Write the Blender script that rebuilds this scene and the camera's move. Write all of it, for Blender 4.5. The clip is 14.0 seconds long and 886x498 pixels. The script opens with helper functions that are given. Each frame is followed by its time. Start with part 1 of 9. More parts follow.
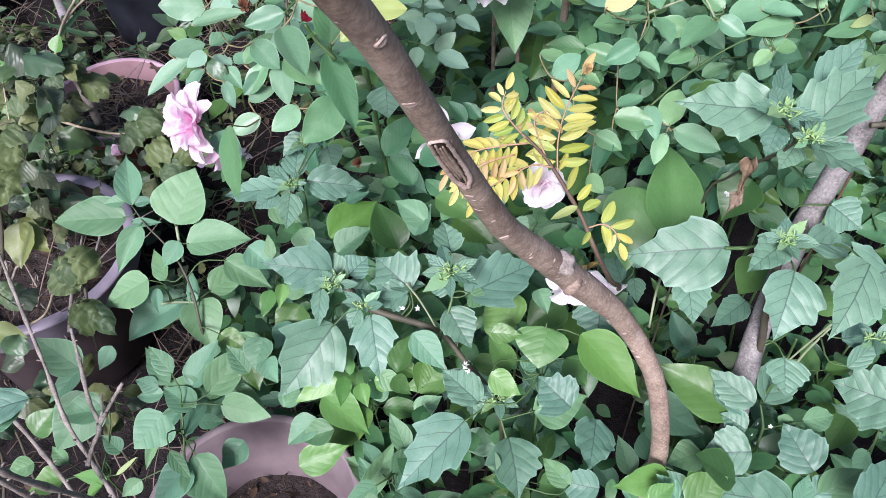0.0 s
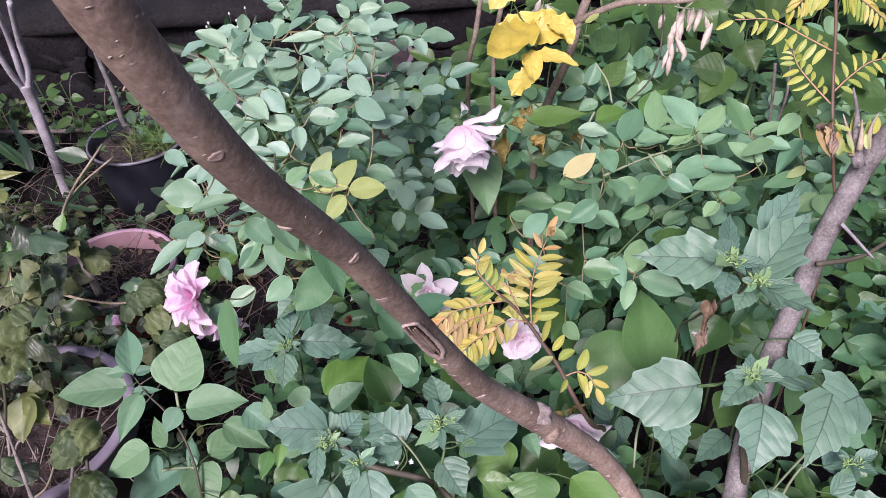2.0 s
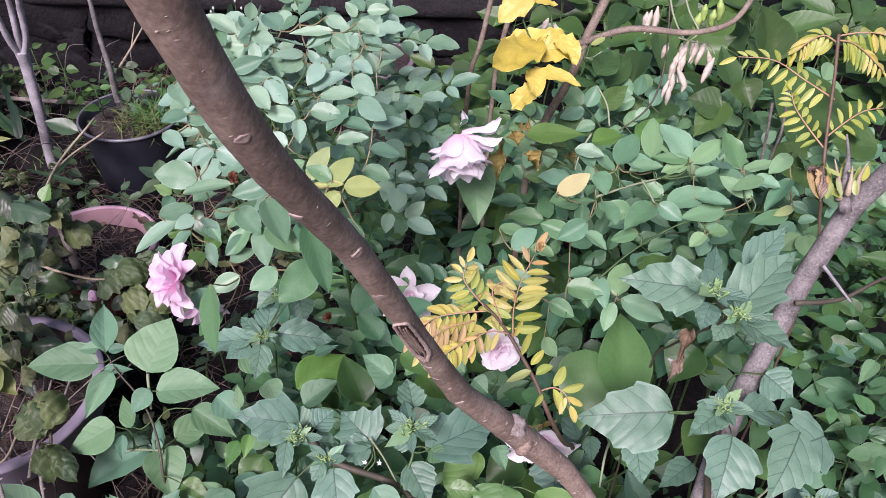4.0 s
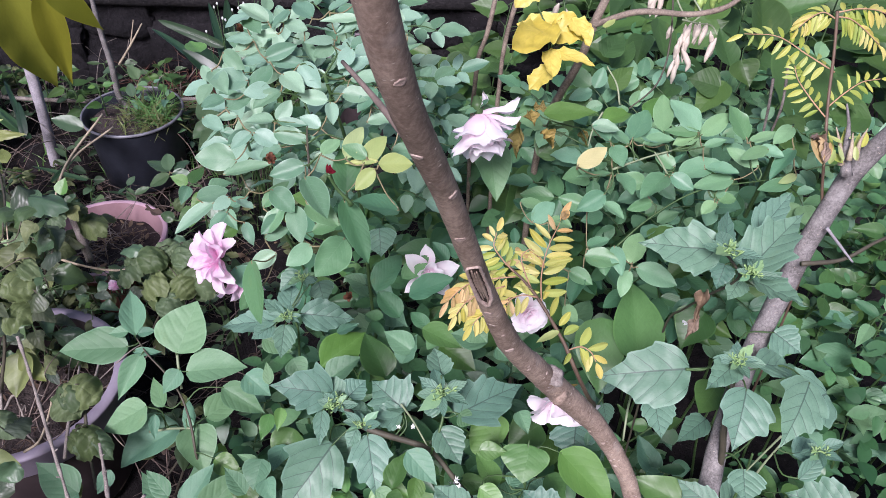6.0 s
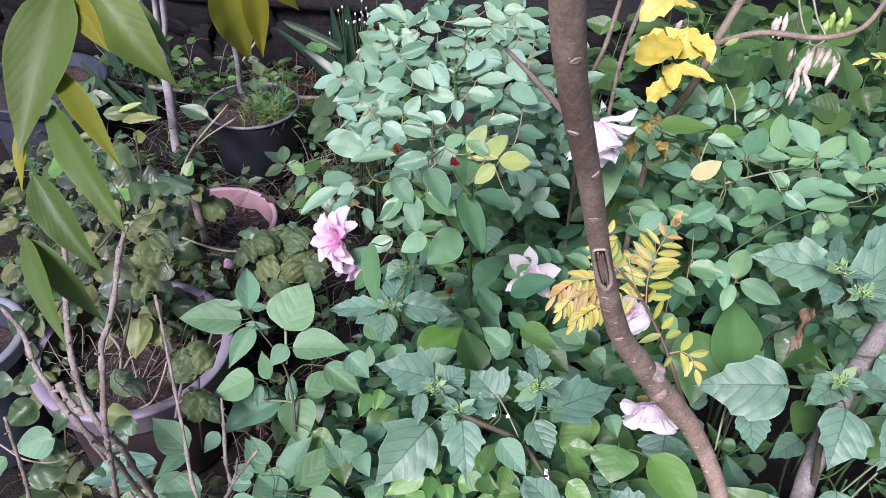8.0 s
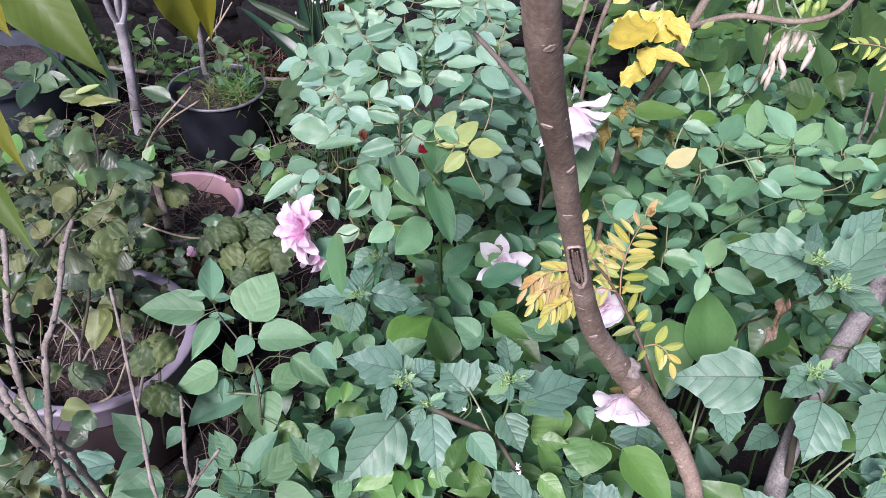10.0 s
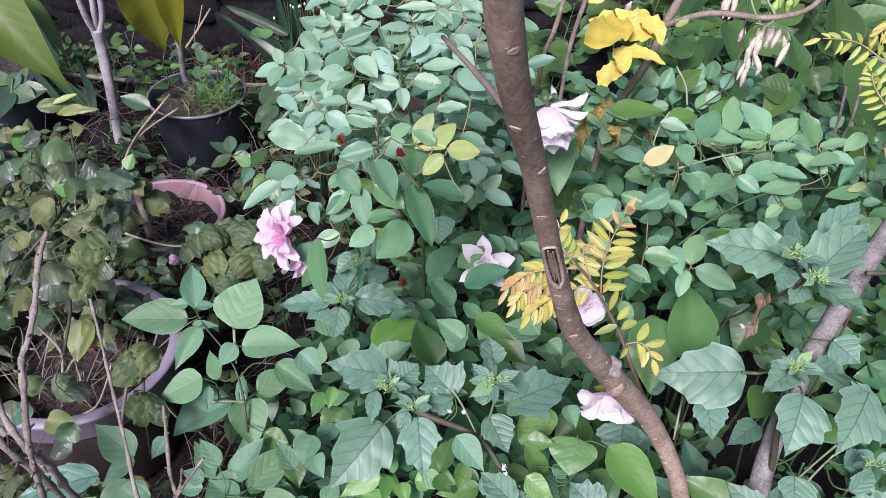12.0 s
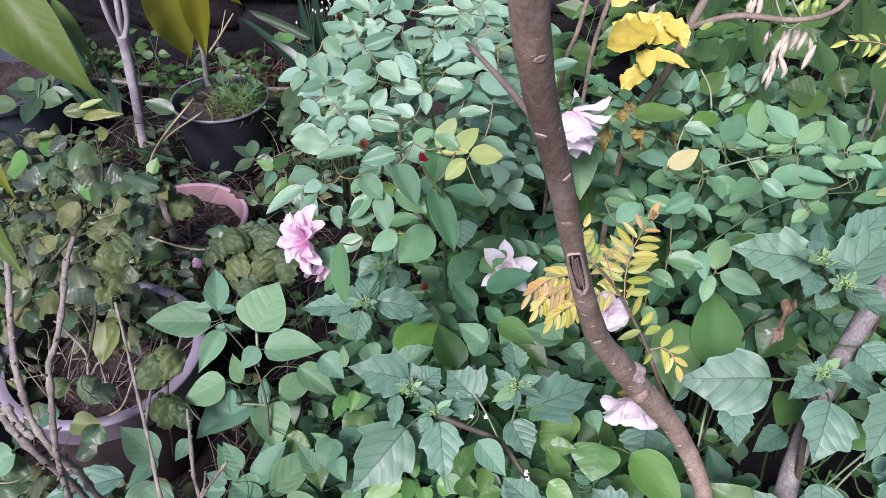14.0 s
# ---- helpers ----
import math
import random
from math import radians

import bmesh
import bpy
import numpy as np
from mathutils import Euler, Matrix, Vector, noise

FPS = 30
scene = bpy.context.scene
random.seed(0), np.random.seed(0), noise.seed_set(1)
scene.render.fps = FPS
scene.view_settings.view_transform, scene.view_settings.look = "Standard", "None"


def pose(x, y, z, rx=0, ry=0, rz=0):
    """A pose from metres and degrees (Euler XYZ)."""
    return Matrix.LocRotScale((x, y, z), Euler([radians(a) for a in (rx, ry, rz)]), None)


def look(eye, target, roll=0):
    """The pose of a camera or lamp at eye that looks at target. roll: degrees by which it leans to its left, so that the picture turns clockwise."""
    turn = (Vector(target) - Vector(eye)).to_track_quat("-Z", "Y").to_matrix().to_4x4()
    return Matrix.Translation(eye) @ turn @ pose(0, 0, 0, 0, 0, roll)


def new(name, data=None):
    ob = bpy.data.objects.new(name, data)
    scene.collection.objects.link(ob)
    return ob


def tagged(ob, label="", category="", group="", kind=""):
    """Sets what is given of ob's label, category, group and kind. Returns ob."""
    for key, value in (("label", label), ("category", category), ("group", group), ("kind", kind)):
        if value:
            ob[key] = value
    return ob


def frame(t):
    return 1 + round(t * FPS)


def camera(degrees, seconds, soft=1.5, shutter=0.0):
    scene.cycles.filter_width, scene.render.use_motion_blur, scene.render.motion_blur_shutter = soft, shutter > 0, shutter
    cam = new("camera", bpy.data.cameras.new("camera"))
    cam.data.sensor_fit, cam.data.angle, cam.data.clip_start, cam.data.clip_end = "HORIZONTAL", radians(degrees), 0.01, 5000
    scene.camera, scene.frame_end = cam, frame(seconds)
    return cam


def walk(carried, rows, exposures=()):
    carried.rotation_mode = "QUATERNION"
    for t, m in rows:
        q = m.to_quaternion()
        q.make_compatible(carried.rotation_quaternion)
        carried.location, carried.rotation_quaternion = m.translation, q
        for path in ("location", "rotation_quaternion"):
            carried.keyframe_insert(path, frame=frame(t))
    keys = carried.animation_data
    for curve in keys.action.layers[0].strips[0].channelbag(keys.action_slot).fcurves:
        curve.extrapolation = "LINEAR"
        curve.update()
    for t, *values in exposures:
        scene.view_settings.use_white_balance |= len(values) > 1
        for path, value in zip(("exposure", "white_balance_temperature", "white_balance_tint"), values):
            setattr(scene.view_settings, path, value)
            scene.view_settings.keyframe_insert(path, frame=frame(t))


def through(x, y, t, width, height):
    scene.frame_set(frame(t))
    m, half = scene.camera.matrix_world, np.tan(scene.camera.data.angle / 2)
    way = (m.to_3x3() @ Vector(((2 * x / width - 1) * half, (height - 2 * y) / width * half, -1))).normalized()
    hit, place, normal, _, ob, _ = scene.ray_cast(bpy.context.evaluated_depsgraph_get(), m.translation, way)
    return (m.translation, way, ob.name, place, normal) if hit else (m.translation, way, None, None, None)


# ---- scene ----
cam = camera(57.2, 14.0, soft=0.48)
PATH = [
    (0, (0.036, -0.001, 1.424), (-0.029, 1.265, -0.123), -1.9),
    (0.5, (0.058, 0.008, 1.435), (0.086, 1.323, -0.072), -1.4),
    (1, (0.061, 0.006, 1.456), (0.096, 1.432, 0.054), -2.8),
    (1.5, (0.051, -0.015, 1.473), (0.091, 1.464, 0.127), -2.1),
    (2, (0.05, -0.027, 1.478), (0.006, 1.483, 0.168), -4.5),
    (2.5, (0.039, -0.028, 1.477), (0.034, 1.478, 0.161), 1.5),
    (3, (0.041, -0.034, 1.481), (0.03, 1.486, 0.182), 1.8),
    (3.5, (0.041, -0.032, 1.48), (0.042, 1.492, 0.186), 2.3),
    (5.8, (0.008, -0.071, 1.488), (0.056, 1.437, 0.176), 0.5),
    (6, (-0.007, -0.089, 1.493), (0.037, 1.427, 0.19), 1.6),
    (6.5, (-0.022, -0.114, 1.496), (-0.032, 1.421, 0.215), 1.7),
    (7, (-0.035, -0.137, 1.497), (-0.135, 1.39, 0.209), 1.9),
    (7.5, (-0.037, -0.147, 1.498), (-0.194, 1.383, 0.219), 1.5),
    (8, (-0.035, -0.14, 1.502), (-0.2, 1.389, 0.223), 1.3),
    (8.5, (-0.039, -0.13, 1.491), (-0.137, 1.371, 0.172), 2.9),
    (11, (-0.031, -0.105, 1.489), (-0.12, 1.417, 0.194), 2.7),
    (11.5, (-0.03, -0.108, 1.493), (-0.119, 1.421, 0.206), 2.1),
    (12, (-0.028, -0.108, 1.49), (-0.088, 1.405, 0.183), 2.3),
    (12.5, (-0.027, -0.112, 1.49), (-0.101, 1.408, 0.192), 1.8),
    (13, (-0.023, -0.113, 1.489), (-0.104, 1.395, 0.179), 1.6),
    (13.5, (-0.026, -0.109, 1.49), (-0.129, 1.399, 0.179), 1.1),
    (14, (-0.03, -0.106, 1.491), (-0.141, 1.407, 0.188), 1.1),
]
walk(cam, [(t, look(eye, target, roll)) for t, eye, target, roll in PATH], [(0, 0.78, 6050, 18), (0.6, 0.77, 6080, 20), (1.0, 0.6, 6050, 18), (1.5, 0.43, 6320, 32), (3.7, 0.43, 6320, 32), (6, 0.48, 6080, 24), (7, 0.5, 6080, 24), (8, 0.57, 6080, 24), (11, 0.55, 6080, 24), (12, 0.52, 6080, 23), (13.5, 0.47, 6080, 23), (14, 0.47, 6080, 23)])

# ---- light: an overcast day, open sky above the garden ----
world = bpy.data.worlds.new("overcast_sky")
scene.world = world
world.use_nodes = True
wn = world.node_tree
sky = wn.nodes.new("ShaderNodeTexSky")
sky.sky_type = "NISHITA"
sky.sun_disc = False
sky.sun_elevation, sky.sun_rotation = radians(45), radians(197)
sky.air_density, sky.dust_density, sky.ozone_density = 1.0, 3.0, 1.0
wn.links.new(sky.outputs[0], wn.nodes["Background"].inputs[0])
wn.nodes["Background"].inputs[1].default_value = 0.081
sun_data = bpy.data.lights.new("sun", "SUN")
sun_data.energy, sun_data.angle, sun_data.color = 4.4, radians(17), (1.0, 0.97, 0.94)
sun = new("sun", sun_data)
sun.matrix_world = look((0, 0, 8), (2.3, 7.6, 0))


# ---- materials ----
class Nodes:
    """A short way to write node trees."""

    def __init__(self, name):
        self.mat = bpy.data.materials.new(name)
        self.mat.use_nodes = True
        self.tree = self.mat.node_tree
        self.tree.nodes.clear()
        self.out = self.tree.nodes.new("ShaderNodeOutputMaterial")

    def put(self, socket, value):
        if isinstance(value, bpy.types.NodeSocket):
            self.tree.links.new(value, socket)
        elif isinstance(value, (tuple, list)) and len(value) == 3 and socket.type == "RGBA":
            socket.default_value = (*value, 1)
        else:
            socket.default_value = value

    def add(self, kind, out=0, **inputs):
        node = self.tree.nodes.new(kind)
        for key, value in inputs.items():
            self.put(node.inputs[key.replace("_", " ")], value)
        return node.outputs[out]

    def math(self, op, a, b=0.0, c=0.0):
        node = self.tree.nodes.new("ShaderNodeMath")
        node.operation = op
        for k, v in enumerate((a, b, c)):
            self.put(node.inputs[k], v)
        return node.outputs[0]

    def mix(self, f, a, b, blend="MIX"):
        node = self.tree.nodes.new("ShaderNodeMix")
        node.data_type, node.blend_type = "RGBA", blend
        self.put(node.inputs["Factor"], f)
        self.put(node.inputs["A"], a)
        self.put(node.inputs["B"], b)
        return node.outputs["Result"]

    def ramp(self, f, *stops):
        node = self.tree.nodes.new("ShaderNodeValToRGB")
        self.put(node.inputs[0], f)
        el = node.color_ramp.elements
        while len(el) < len(stops):
            el.new(0.5)
        for e, (p, c) in zip(el, stops):
            e.position, e.color = p, (*c, 1)
        return node.outputs[0]

    def span(self, v, a, b, c=0.0, d=1.0):
        node = self.tree.nodes.new("ShaderNodeMapRange")
        node.interpolation_type = "SMOOTHSTEP"
        for k, x in enumerate((v, a, b, c, d)):
            self.put(node.inputs[k], x)
        return node.outputs[0]

    def place(self, sx=1.0, sy=1.0, sz=1.0):
        node = self.tree.nodes.new("ShaderNodeMapping")
        self.tree.links.new(self.add("ShaderNodeTexCoord", 3), node.inputs[0])
        node.inputs["Scale"].default_value = (sx, sy, sz)
        return node.outputs[0]

    def noise(self, scale, vector=None, detail=3.0, rough=0.55):
        v = vector if vector is not None else self.add("ShaderNodeTexCoord", 3)
        return self.add("ShaderNodeTexNoise", 0, Vector=v, Scale=scale, Detail=detail, Roughness=rough)

    def random(self):
        return self.add("ShaderNodeObjectInfo", 5)

    def bump(self, height, strength, distance):
        return self.add("ShaderNodeBump", 0, Height=height, Strength=strength, Distance=distance)

    def surface(self, color, roughness=0.6, normal=None, metallic=0.0, specular=0.5, through=0.0, through_color=None):
        b = self.tree.nodes.new("ShaderNodeBsdfPrincipled")
        self.put(b.inputs["Base Color"], color)
        self.put(b.inputs["Roughness"], roughness)
        self.put(b.inputs["Metallic"], metallic)
        self.put(b.inputs["Specular IOR Level"], specular)
        if normal is not None:
            self.put(b.inputs["Normal"], normal)
        end = b.outputs[0]
        if through:
            tr = self.add("ShaderNodeBsdfTranslucent", 0, Color=through_color if through_color is not None else color)
            m = self.tree.nodes.new("ShaderNodeMixShader")
            self.put(m.inputs[0], through)
            self.tree.links.new(end, m.inputs[1])
            self.tree.links.new(tr, m.inputs[2])
            end = m.outputs[0]
        self.tree.links.new(end, self.out.inputs[0])
        return self.mat


def leaf_material(name, low, high, vein, veins=6, slant=0.5, vein_mix=0.5, rough=0.42, blotch=(0.2, 0.22, 0.04), blotch_mix=0.3, specular=0.5, through=0.22, relief=0.3, mottle=0.16, net=0.0, line=0.011, vary=0.75):
    """A leaf blade: midrib, arched side veins that alternate, swollen flesh between them, stains and a thin pale margin."""
    n = Nodes(name)
    sep = n.tree.nodes.new("ShaderNodeSeparateXYZ")
    local = n.add("ShaderNodeTexCoord", 3)
    n.tree.links.new(local, sep.inputs[0])
    x, y = n.math("ABSOLUTE", sep.outputs[0]), sep.outputs[1]
    warp = n.math("MULTIPLY", n.noise(3.2, local), 0.07)
    arch = n.math("ADD", n.math("MULTIPLY", x, slant), n.math("MULTIPLY", n.math("MULTIPLY", x, x), 0.75))
    phase = n.math("SUBTRACT", n.math("ADD", y, warp), arch)
    side = n.math("MULTIPLY", n.math("GREATER_THAN", sep.outputs[0], 0.0), 0.42)
    off = n.math("ABSOLUTE", n.math("SUBTRACT", n.math("FRACT", n.math("ADD", n.math("MULTIPLY", phase, veins), side)), 0.5))
    away = n.math("DIVIDE", off, veins)
    thin = n.math("MULTIPLY", n.math("SUBTRACT", 1.0, n.math("MULTIPLY", x, 1.5)), line)
    lateral = n.span(away, thin, n.math("MULTIPLY", thin, 0.3))
    taper = n.math("MULTIPLY", n.math("SUBTRACT", 1.25, y), line * 1.25)
    rib = n.span(x, taper, n.math("MULTIPLY", taper, 0.4))
    lines = n.math("MAXIMUM", n.math("MULTIPLY", lateral, 0.8), rib)
    if net:
        cell = n.tree.nodes.new("ShaderNodeTexVoronoi")
        cell.feature = "DISTANCE_TO_EDGE"
        n.put(cell.inputs["Vector"], local)
        n.put(cell.inputs["Scale"], 9.0)
        mesh_lines = n.math("MULTIPLY", n.span(cell.outputs["Distance"], 0.06, 0.01), net)
        lines = n.math("MAXIMUM", lines, mesh_lines)
    rnd = n.random()
    wide = n.add("ShaderNodeTexNoise", 0, Vector=local, Scale=2.2, Detail=2.0)
    base = n.mix(n.span(n.math("ADD", n.math("MULTIPLY", rnd, 0.8), n.math("MULTIPLY", wide, 0.45)), 0.12, 1.08), low, high)
    turn = n.span(n.math("FRACT", n.math("MULTIPLY", rnd, 13.7)), 0.0, 1.0)
    base = n.mix(vary, base, n.mix(turn, (0.92, 0.98, 1.24), (1.15, 1.03, 0.86)), "MULTIPLY")
    spot = n.math("MULTIPLY", n.span(n.noise(3.1, detail=4.0), 0.56, 0.72), n.math("MULTIPLY", n.span(n.math("FRACT", n.math("MULTIPLY", rnd, 7.31)), 0.55, 1.0), blotch_mix))
    base = n.mix(spot, base, blotch)
    grain = n.noise(26.0, detail=3.0)
    base = n.mix(n.math("MULTIPLY", n.span(grain, 0.35, 0.75), mottle), base, (low[0] * 0.6, low[1] * 0.66, low[2] * 0.6))
    color = n.mix(n.math("MULTIPLY", lines, vein_mix), base, vein)
    across = n.tree.nodes.new("ShaderNodeAttribute")
    across.attribute_name = "across"
    margin = n.math("MULTIPLY", n.span(across.outputs["Fac"], 0.9, 0.995), 0.26)
    color = n.mix(margin, color, (min(high[0] * 1.9, 0.8), min(high[1] * 1.7, 0.8), min(high[2] * 1.9, 0.8)))
    flesh = n.math("ADD", n.math("MULTIPLY", n.span(off, 0.0, 0.34), 0.55), n.math("MULTIPLY", n.span(x, 0.0, 0.06), 0.6))
    height = n.math("ADD", flesh, n.math("MULTIPLY", n.noise(9.0, local), 0.35))
    through_color = n.mix(0.5, color, (0.16, 0.30, 0.03))
    return n.surface(color, n.span(wide, 0.3, 0.75, rough - 0.03, rough + 0.08), n.bump(height, relief, 0.0016), specular=specular, through=through, through_color=through_color)


NIGHTSHADE = leaf_material("nightshade_leaf", (0.085, 0.176, 0.122), (0.145, 0.268, 0.192), (0.03, 0.048, 0.05), veins=5, slant=0.55, vein_mix=0.72, rough=0.47, relief=0.4, net=0.16, line=0.0145, vary=0.25)
SMOOTH = leaf_material("smooth_leaf", (0.068, 0.16, 0.086), (0.135, 0.275, 0.153), (0.2, 0.35, 0.2), veins=5, vein_mix=0.2, rough=0.54, relief=0.32, blotch_mix=0.2)
ROSE_PALE = leaf_material("pale_rose_leaf", (0.09, 0.2, 0.115), (0.255, 0.41, 0.295), (0.32, 0.45, 0.36), veins=7, vein_mix=0.12, rough=0.44, relief=0.05, vary=0.35)
ROSE_GREEN = leaf_material("green_rose_leaf", (0.085, 0.208, 0.10), (0.19, 0.36, 0.20), (0.27, 0.44, 0.26), veins=7, vein_mix=0.14, rough=0.43, relief=0.06)
# Own green of back leaves; also used where leaf shade is put in colour.
DEEP_AND_SHADED = leaf_material("deep_green_leaf", (0.034, 0.088, 0.021), (0.09, 0.198, 0.052), (0.13, 0.26, 0.11), veins=6, vein_mix=0.14, rough=0.42, relief=0.14)
# Darker again: the shade under the canopy is put into this leaf colour.
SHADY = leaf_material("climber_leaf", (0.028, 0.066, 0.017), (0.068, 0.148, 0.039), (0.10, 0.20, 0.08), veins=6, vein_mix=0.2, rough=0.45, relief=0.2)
DARK_ROSE = leaf_material("dark_rose_leaf", (0.047, 0.135, 0.062), (0.098, 0.23, 0.112), (0.09, 0.20, 0.11), veins=8, vein_mix=0.14, rough=0.42, relief=0.14)
OLIVE = leaf_material("olive_herb_leaf", (0.048, 0.066, 0.028), (0.15, 0.175, 0.077), (0.06, 0.07, 0.035), veins=4, vein_mix=0.25, rough=0.55, blotch=(0.17, 0.13, 0.03), blotch_mix=0.25, specular=0.35, relief=0.35, vary=0.4)
DUSK = leaf_material("dull_green_leaf", (0.03, 0.062, 0.03), (0.085, 0.15, 0.075), (0.11, 0.17, 0.09), veins=5, vein_mix=0.2, rough=0.4, blotch=(0.14, 0.13, 0.04), blotch_mix=0.4, relief=0.15)
CRINKLE = leaf_material("crinkled_basil_leaf", (0.056, 0.09, 0.039), (0.125, 0.17, 0.082), (0.04, 0.06, 0.02), veins=4, vein_mix=0.45, rough=0.5, blotch=(0.15, 0.12, 0.04), blotch_mix=0.25, specular=0.3, relief=0.5)
SAGE = leaf_material("dusty_olive_leaf", (0.04, 0.06, 0.036), (0.10, 0.128, 0.08), (0.14, 0.18, 0.11), veins=5, vein_mix=0.12, rough=0.42, blotch=(0.16, 0.14, 0.05), blotch_mix=0.35, relief=0.4)
LIME = leaf_material("lime_leaf", (0.07, 0.18, 0.04), (0.125, 0.27, 0.075), (0.22, 0.38, 0.13), veins=6, vein_mix=0.14, rough=0.42, relief=0.14)
YOUNG = leaf_material("young_leaf", (0.13, 0.27, 0.13), (0.22, 0.38, 0.20), (0.28, 0.42, 0.26), veins=4, vein_mix=0.15, rough=0.42, relief=0.1)
YELLOWISH = leaf_material("yellowing_leaf", (0.27, 0.36, 0.13), (0.37, 0.43, 0.17), (0.35, 0.40, 0.14), veins=8, vein_mix=0.1, rough=0.46, relief=0.06, blotch=(0.12, 0.22, 0.04), blotch_mix=0.5)
SPRING = leaf_material("spring_green_leaf", (0.085, 0.12, 0.034), (0.165, 0.2, 0.07), (0.25, 0.30, 0.12), veins=6, vein_mix=0.15, rough=0.45, relief=0.15)
CREAM = leaf_material("cream_leaf", (0.58, 0.53, 0.24), (0.64, 0.58, 0.30), (0.35, 0.40, 0.10), veins=8, vein_mix=0.15, rough=0.48, relief=0.08, blotch=(0.2, 0.3, 0.06), blotch_mix=0.9)
YELLOW = leaf_material("yellow_leaf", (0.54, 0.41, 0.04), (0.68, 0.56, 0.13), (0.62, 0.44, 0.10), veins=5, vein_mix=0.4, rough=0.45, blotch=(0.30, 0.14, 0.02), blotch_mix=0.45, through=0.3)
GOLD = leaf_material("golden_leaflet", (0.42, 0.42, 0.08), (0.70, 0.62, 0.22), (0.36, 0.40, 0.08), veins=7, vein_mix=0.35, rough=0.42, blotch=(0.55, 0.34, 0.12), blotch_mix=0.5, through=0.35, relief=0.2)
COPPER = leaf_material("copper_leaflet", (0.48, 0.32, 0.12), (0.70, 0.52, 0.28), (0.26, 0.11, 0.06), veins=6, vein_mix=0.4, rough=0.42, blotch=(0.5, 0.42, 0.08), blotch_mix=0.6, through=0.3, relief=0.2)
FRESH = leaf_material("fresh_leaflet", (0.28, 0.38, 0.06), (0.50, 0.54, 0.14), (0.46, 0.50, 0.17), veins=7, vein_mix=0.3, rough=0.42, blotch=(0.55, 0.42, 0.06), blotch_mix=0.4, through=0.35, relief=0.2)
TREE_LEAF = leaf_material("tree_leaf", (0.042, 0.08, 0.014), (0.08, 0.135, 0.028), (0.10, 0.13, 0.04), veins=9, vein_mix=0.3, rough=0.48, specular=0.35, through=0.25, relief=0.05, mottle=0.1)
TREE_YELLOW = leaf_material("yellowing_tree_leaf", (0.115, 0.125, 0.010), (0.19, 0.195, 0.022), (0.14, 0.13, 0.03), veins=9, vein_mix=0.12, rough=0.55, specular=0.2, blotch=(0.06, 0.028, 0.02), blotch_mix=0.9, through=0.2, relief=0.02, mottle=0.14)
STRAP = leaf_material("strap_leaf", (0.01, 0.028, 0.014), (0.024, 0.06, 0.027), (0.05, 0.11, 0.05), veins=1, vein_mix=0.2, rough=0.3)
DRY = leaf_material("dry_leaf", (0.06, 0.04, 0.032), (0.17, 0.12, 0.09), (0.07, 0.045, 0.035), veins=6, vein_mix=0.5, rough=0.8, blotch=(0.07, 0.045, 0.035), blotch_mix=0.7, specular=0.25, through=0.1, relief=0.8)
SHRIVEL = leaf_material("shrivelled_yellow_leaf", (0.21, 0.165, 0.045), (0.36, 0.28, 0.09), (0.10, 0.06, 0.02), veins=6, vein_mix=0.6, rough=0.6, blotch=(0.10, 0.05, 0.02), blotch_mix=0.8, relief=1.0)
DRY_PALE = leaf_material("curled_pale_leaf", (0.17, 0.125, 0.095), (0.34, 0.265, 0.21), (0.12, 0.08, 0.06), veins=6, vein_mix=0.5, rough=0.75, blotch=(0.14, 0.09, 0.07), blotch_mix=0.6, specular=0.25, through=0.15, relief=0.8)
RUST = leaf_material("rust_sepal", (0.24, 0.05, 0.02), (0.38, 0.12, 0.05), (0.12, 0.03, 0.02), vein_mix=0.4, rough=0.7, specular=0.3)


def bark_material(name, dark, light, scale=1.0, mark=(0.45, 0.38, 0.33), marks=0.5, rough=0.75):
    n = Nodes(name)
    v = n.add("ShaderNodeTexCoord", 3)
    fine = n.noise(420 * scale, v, 5.0, 0.65)
    wide = n.noise(42 * scale, v, 3.0)
    color = n.mix(n.span(n.math("ADD", n.math("MULTIPLY", fine, 0.6), n.math("MULTIPLY", wide, 0.6)), 0.40, 0.80), dark, light)
    streak = n.add("ShaderNodeTexNoise", 0, Vector=n.place(240 * scale, 240 * scale, 170 * scale), Scale=1.0, Detail=4.0)
    color = n.mix(n.math("MULTIPLY", n.span(streak, 0.54, 0.40), 0.2), color, (dark[0] * 0.6, dark[1] * 0.58, dark[2] * 0.55))
    flat = n.place(150 * scale, 150 * scale, 420 * scale)
    spots = n.math("MULTIPLY", n.span(n.add("ShaderNodeTexVoronoi", 0, Vector=flat, Scale=1.0), 0.20, 0.12), n.math("MULTIPLY", n.span(n.noise(130 * scale, v), 0.52, 0.62), marks))
    color = n.mix(spots, color, mark)
    lichen = n.math("MULTIPLY", n.span(n.noise(55 * scale, v, 4.0), 0.6, 0.72), 0.35 * marks)
    color = n.mix(lichen, color, (0.34, 0.33, 0.32))
    height = n.math("ADD", n.math("MULTIPLY", fine, 0.6), n.math("ADD", n.math("MULTIPLY", streak, 0.6), n.math("ADD", spots, n.math("MULTIPLY", wide, 0.8))))
    return n.surface(color, rough, n.bump(height, 0.3, 0.0011), specular=0.3)


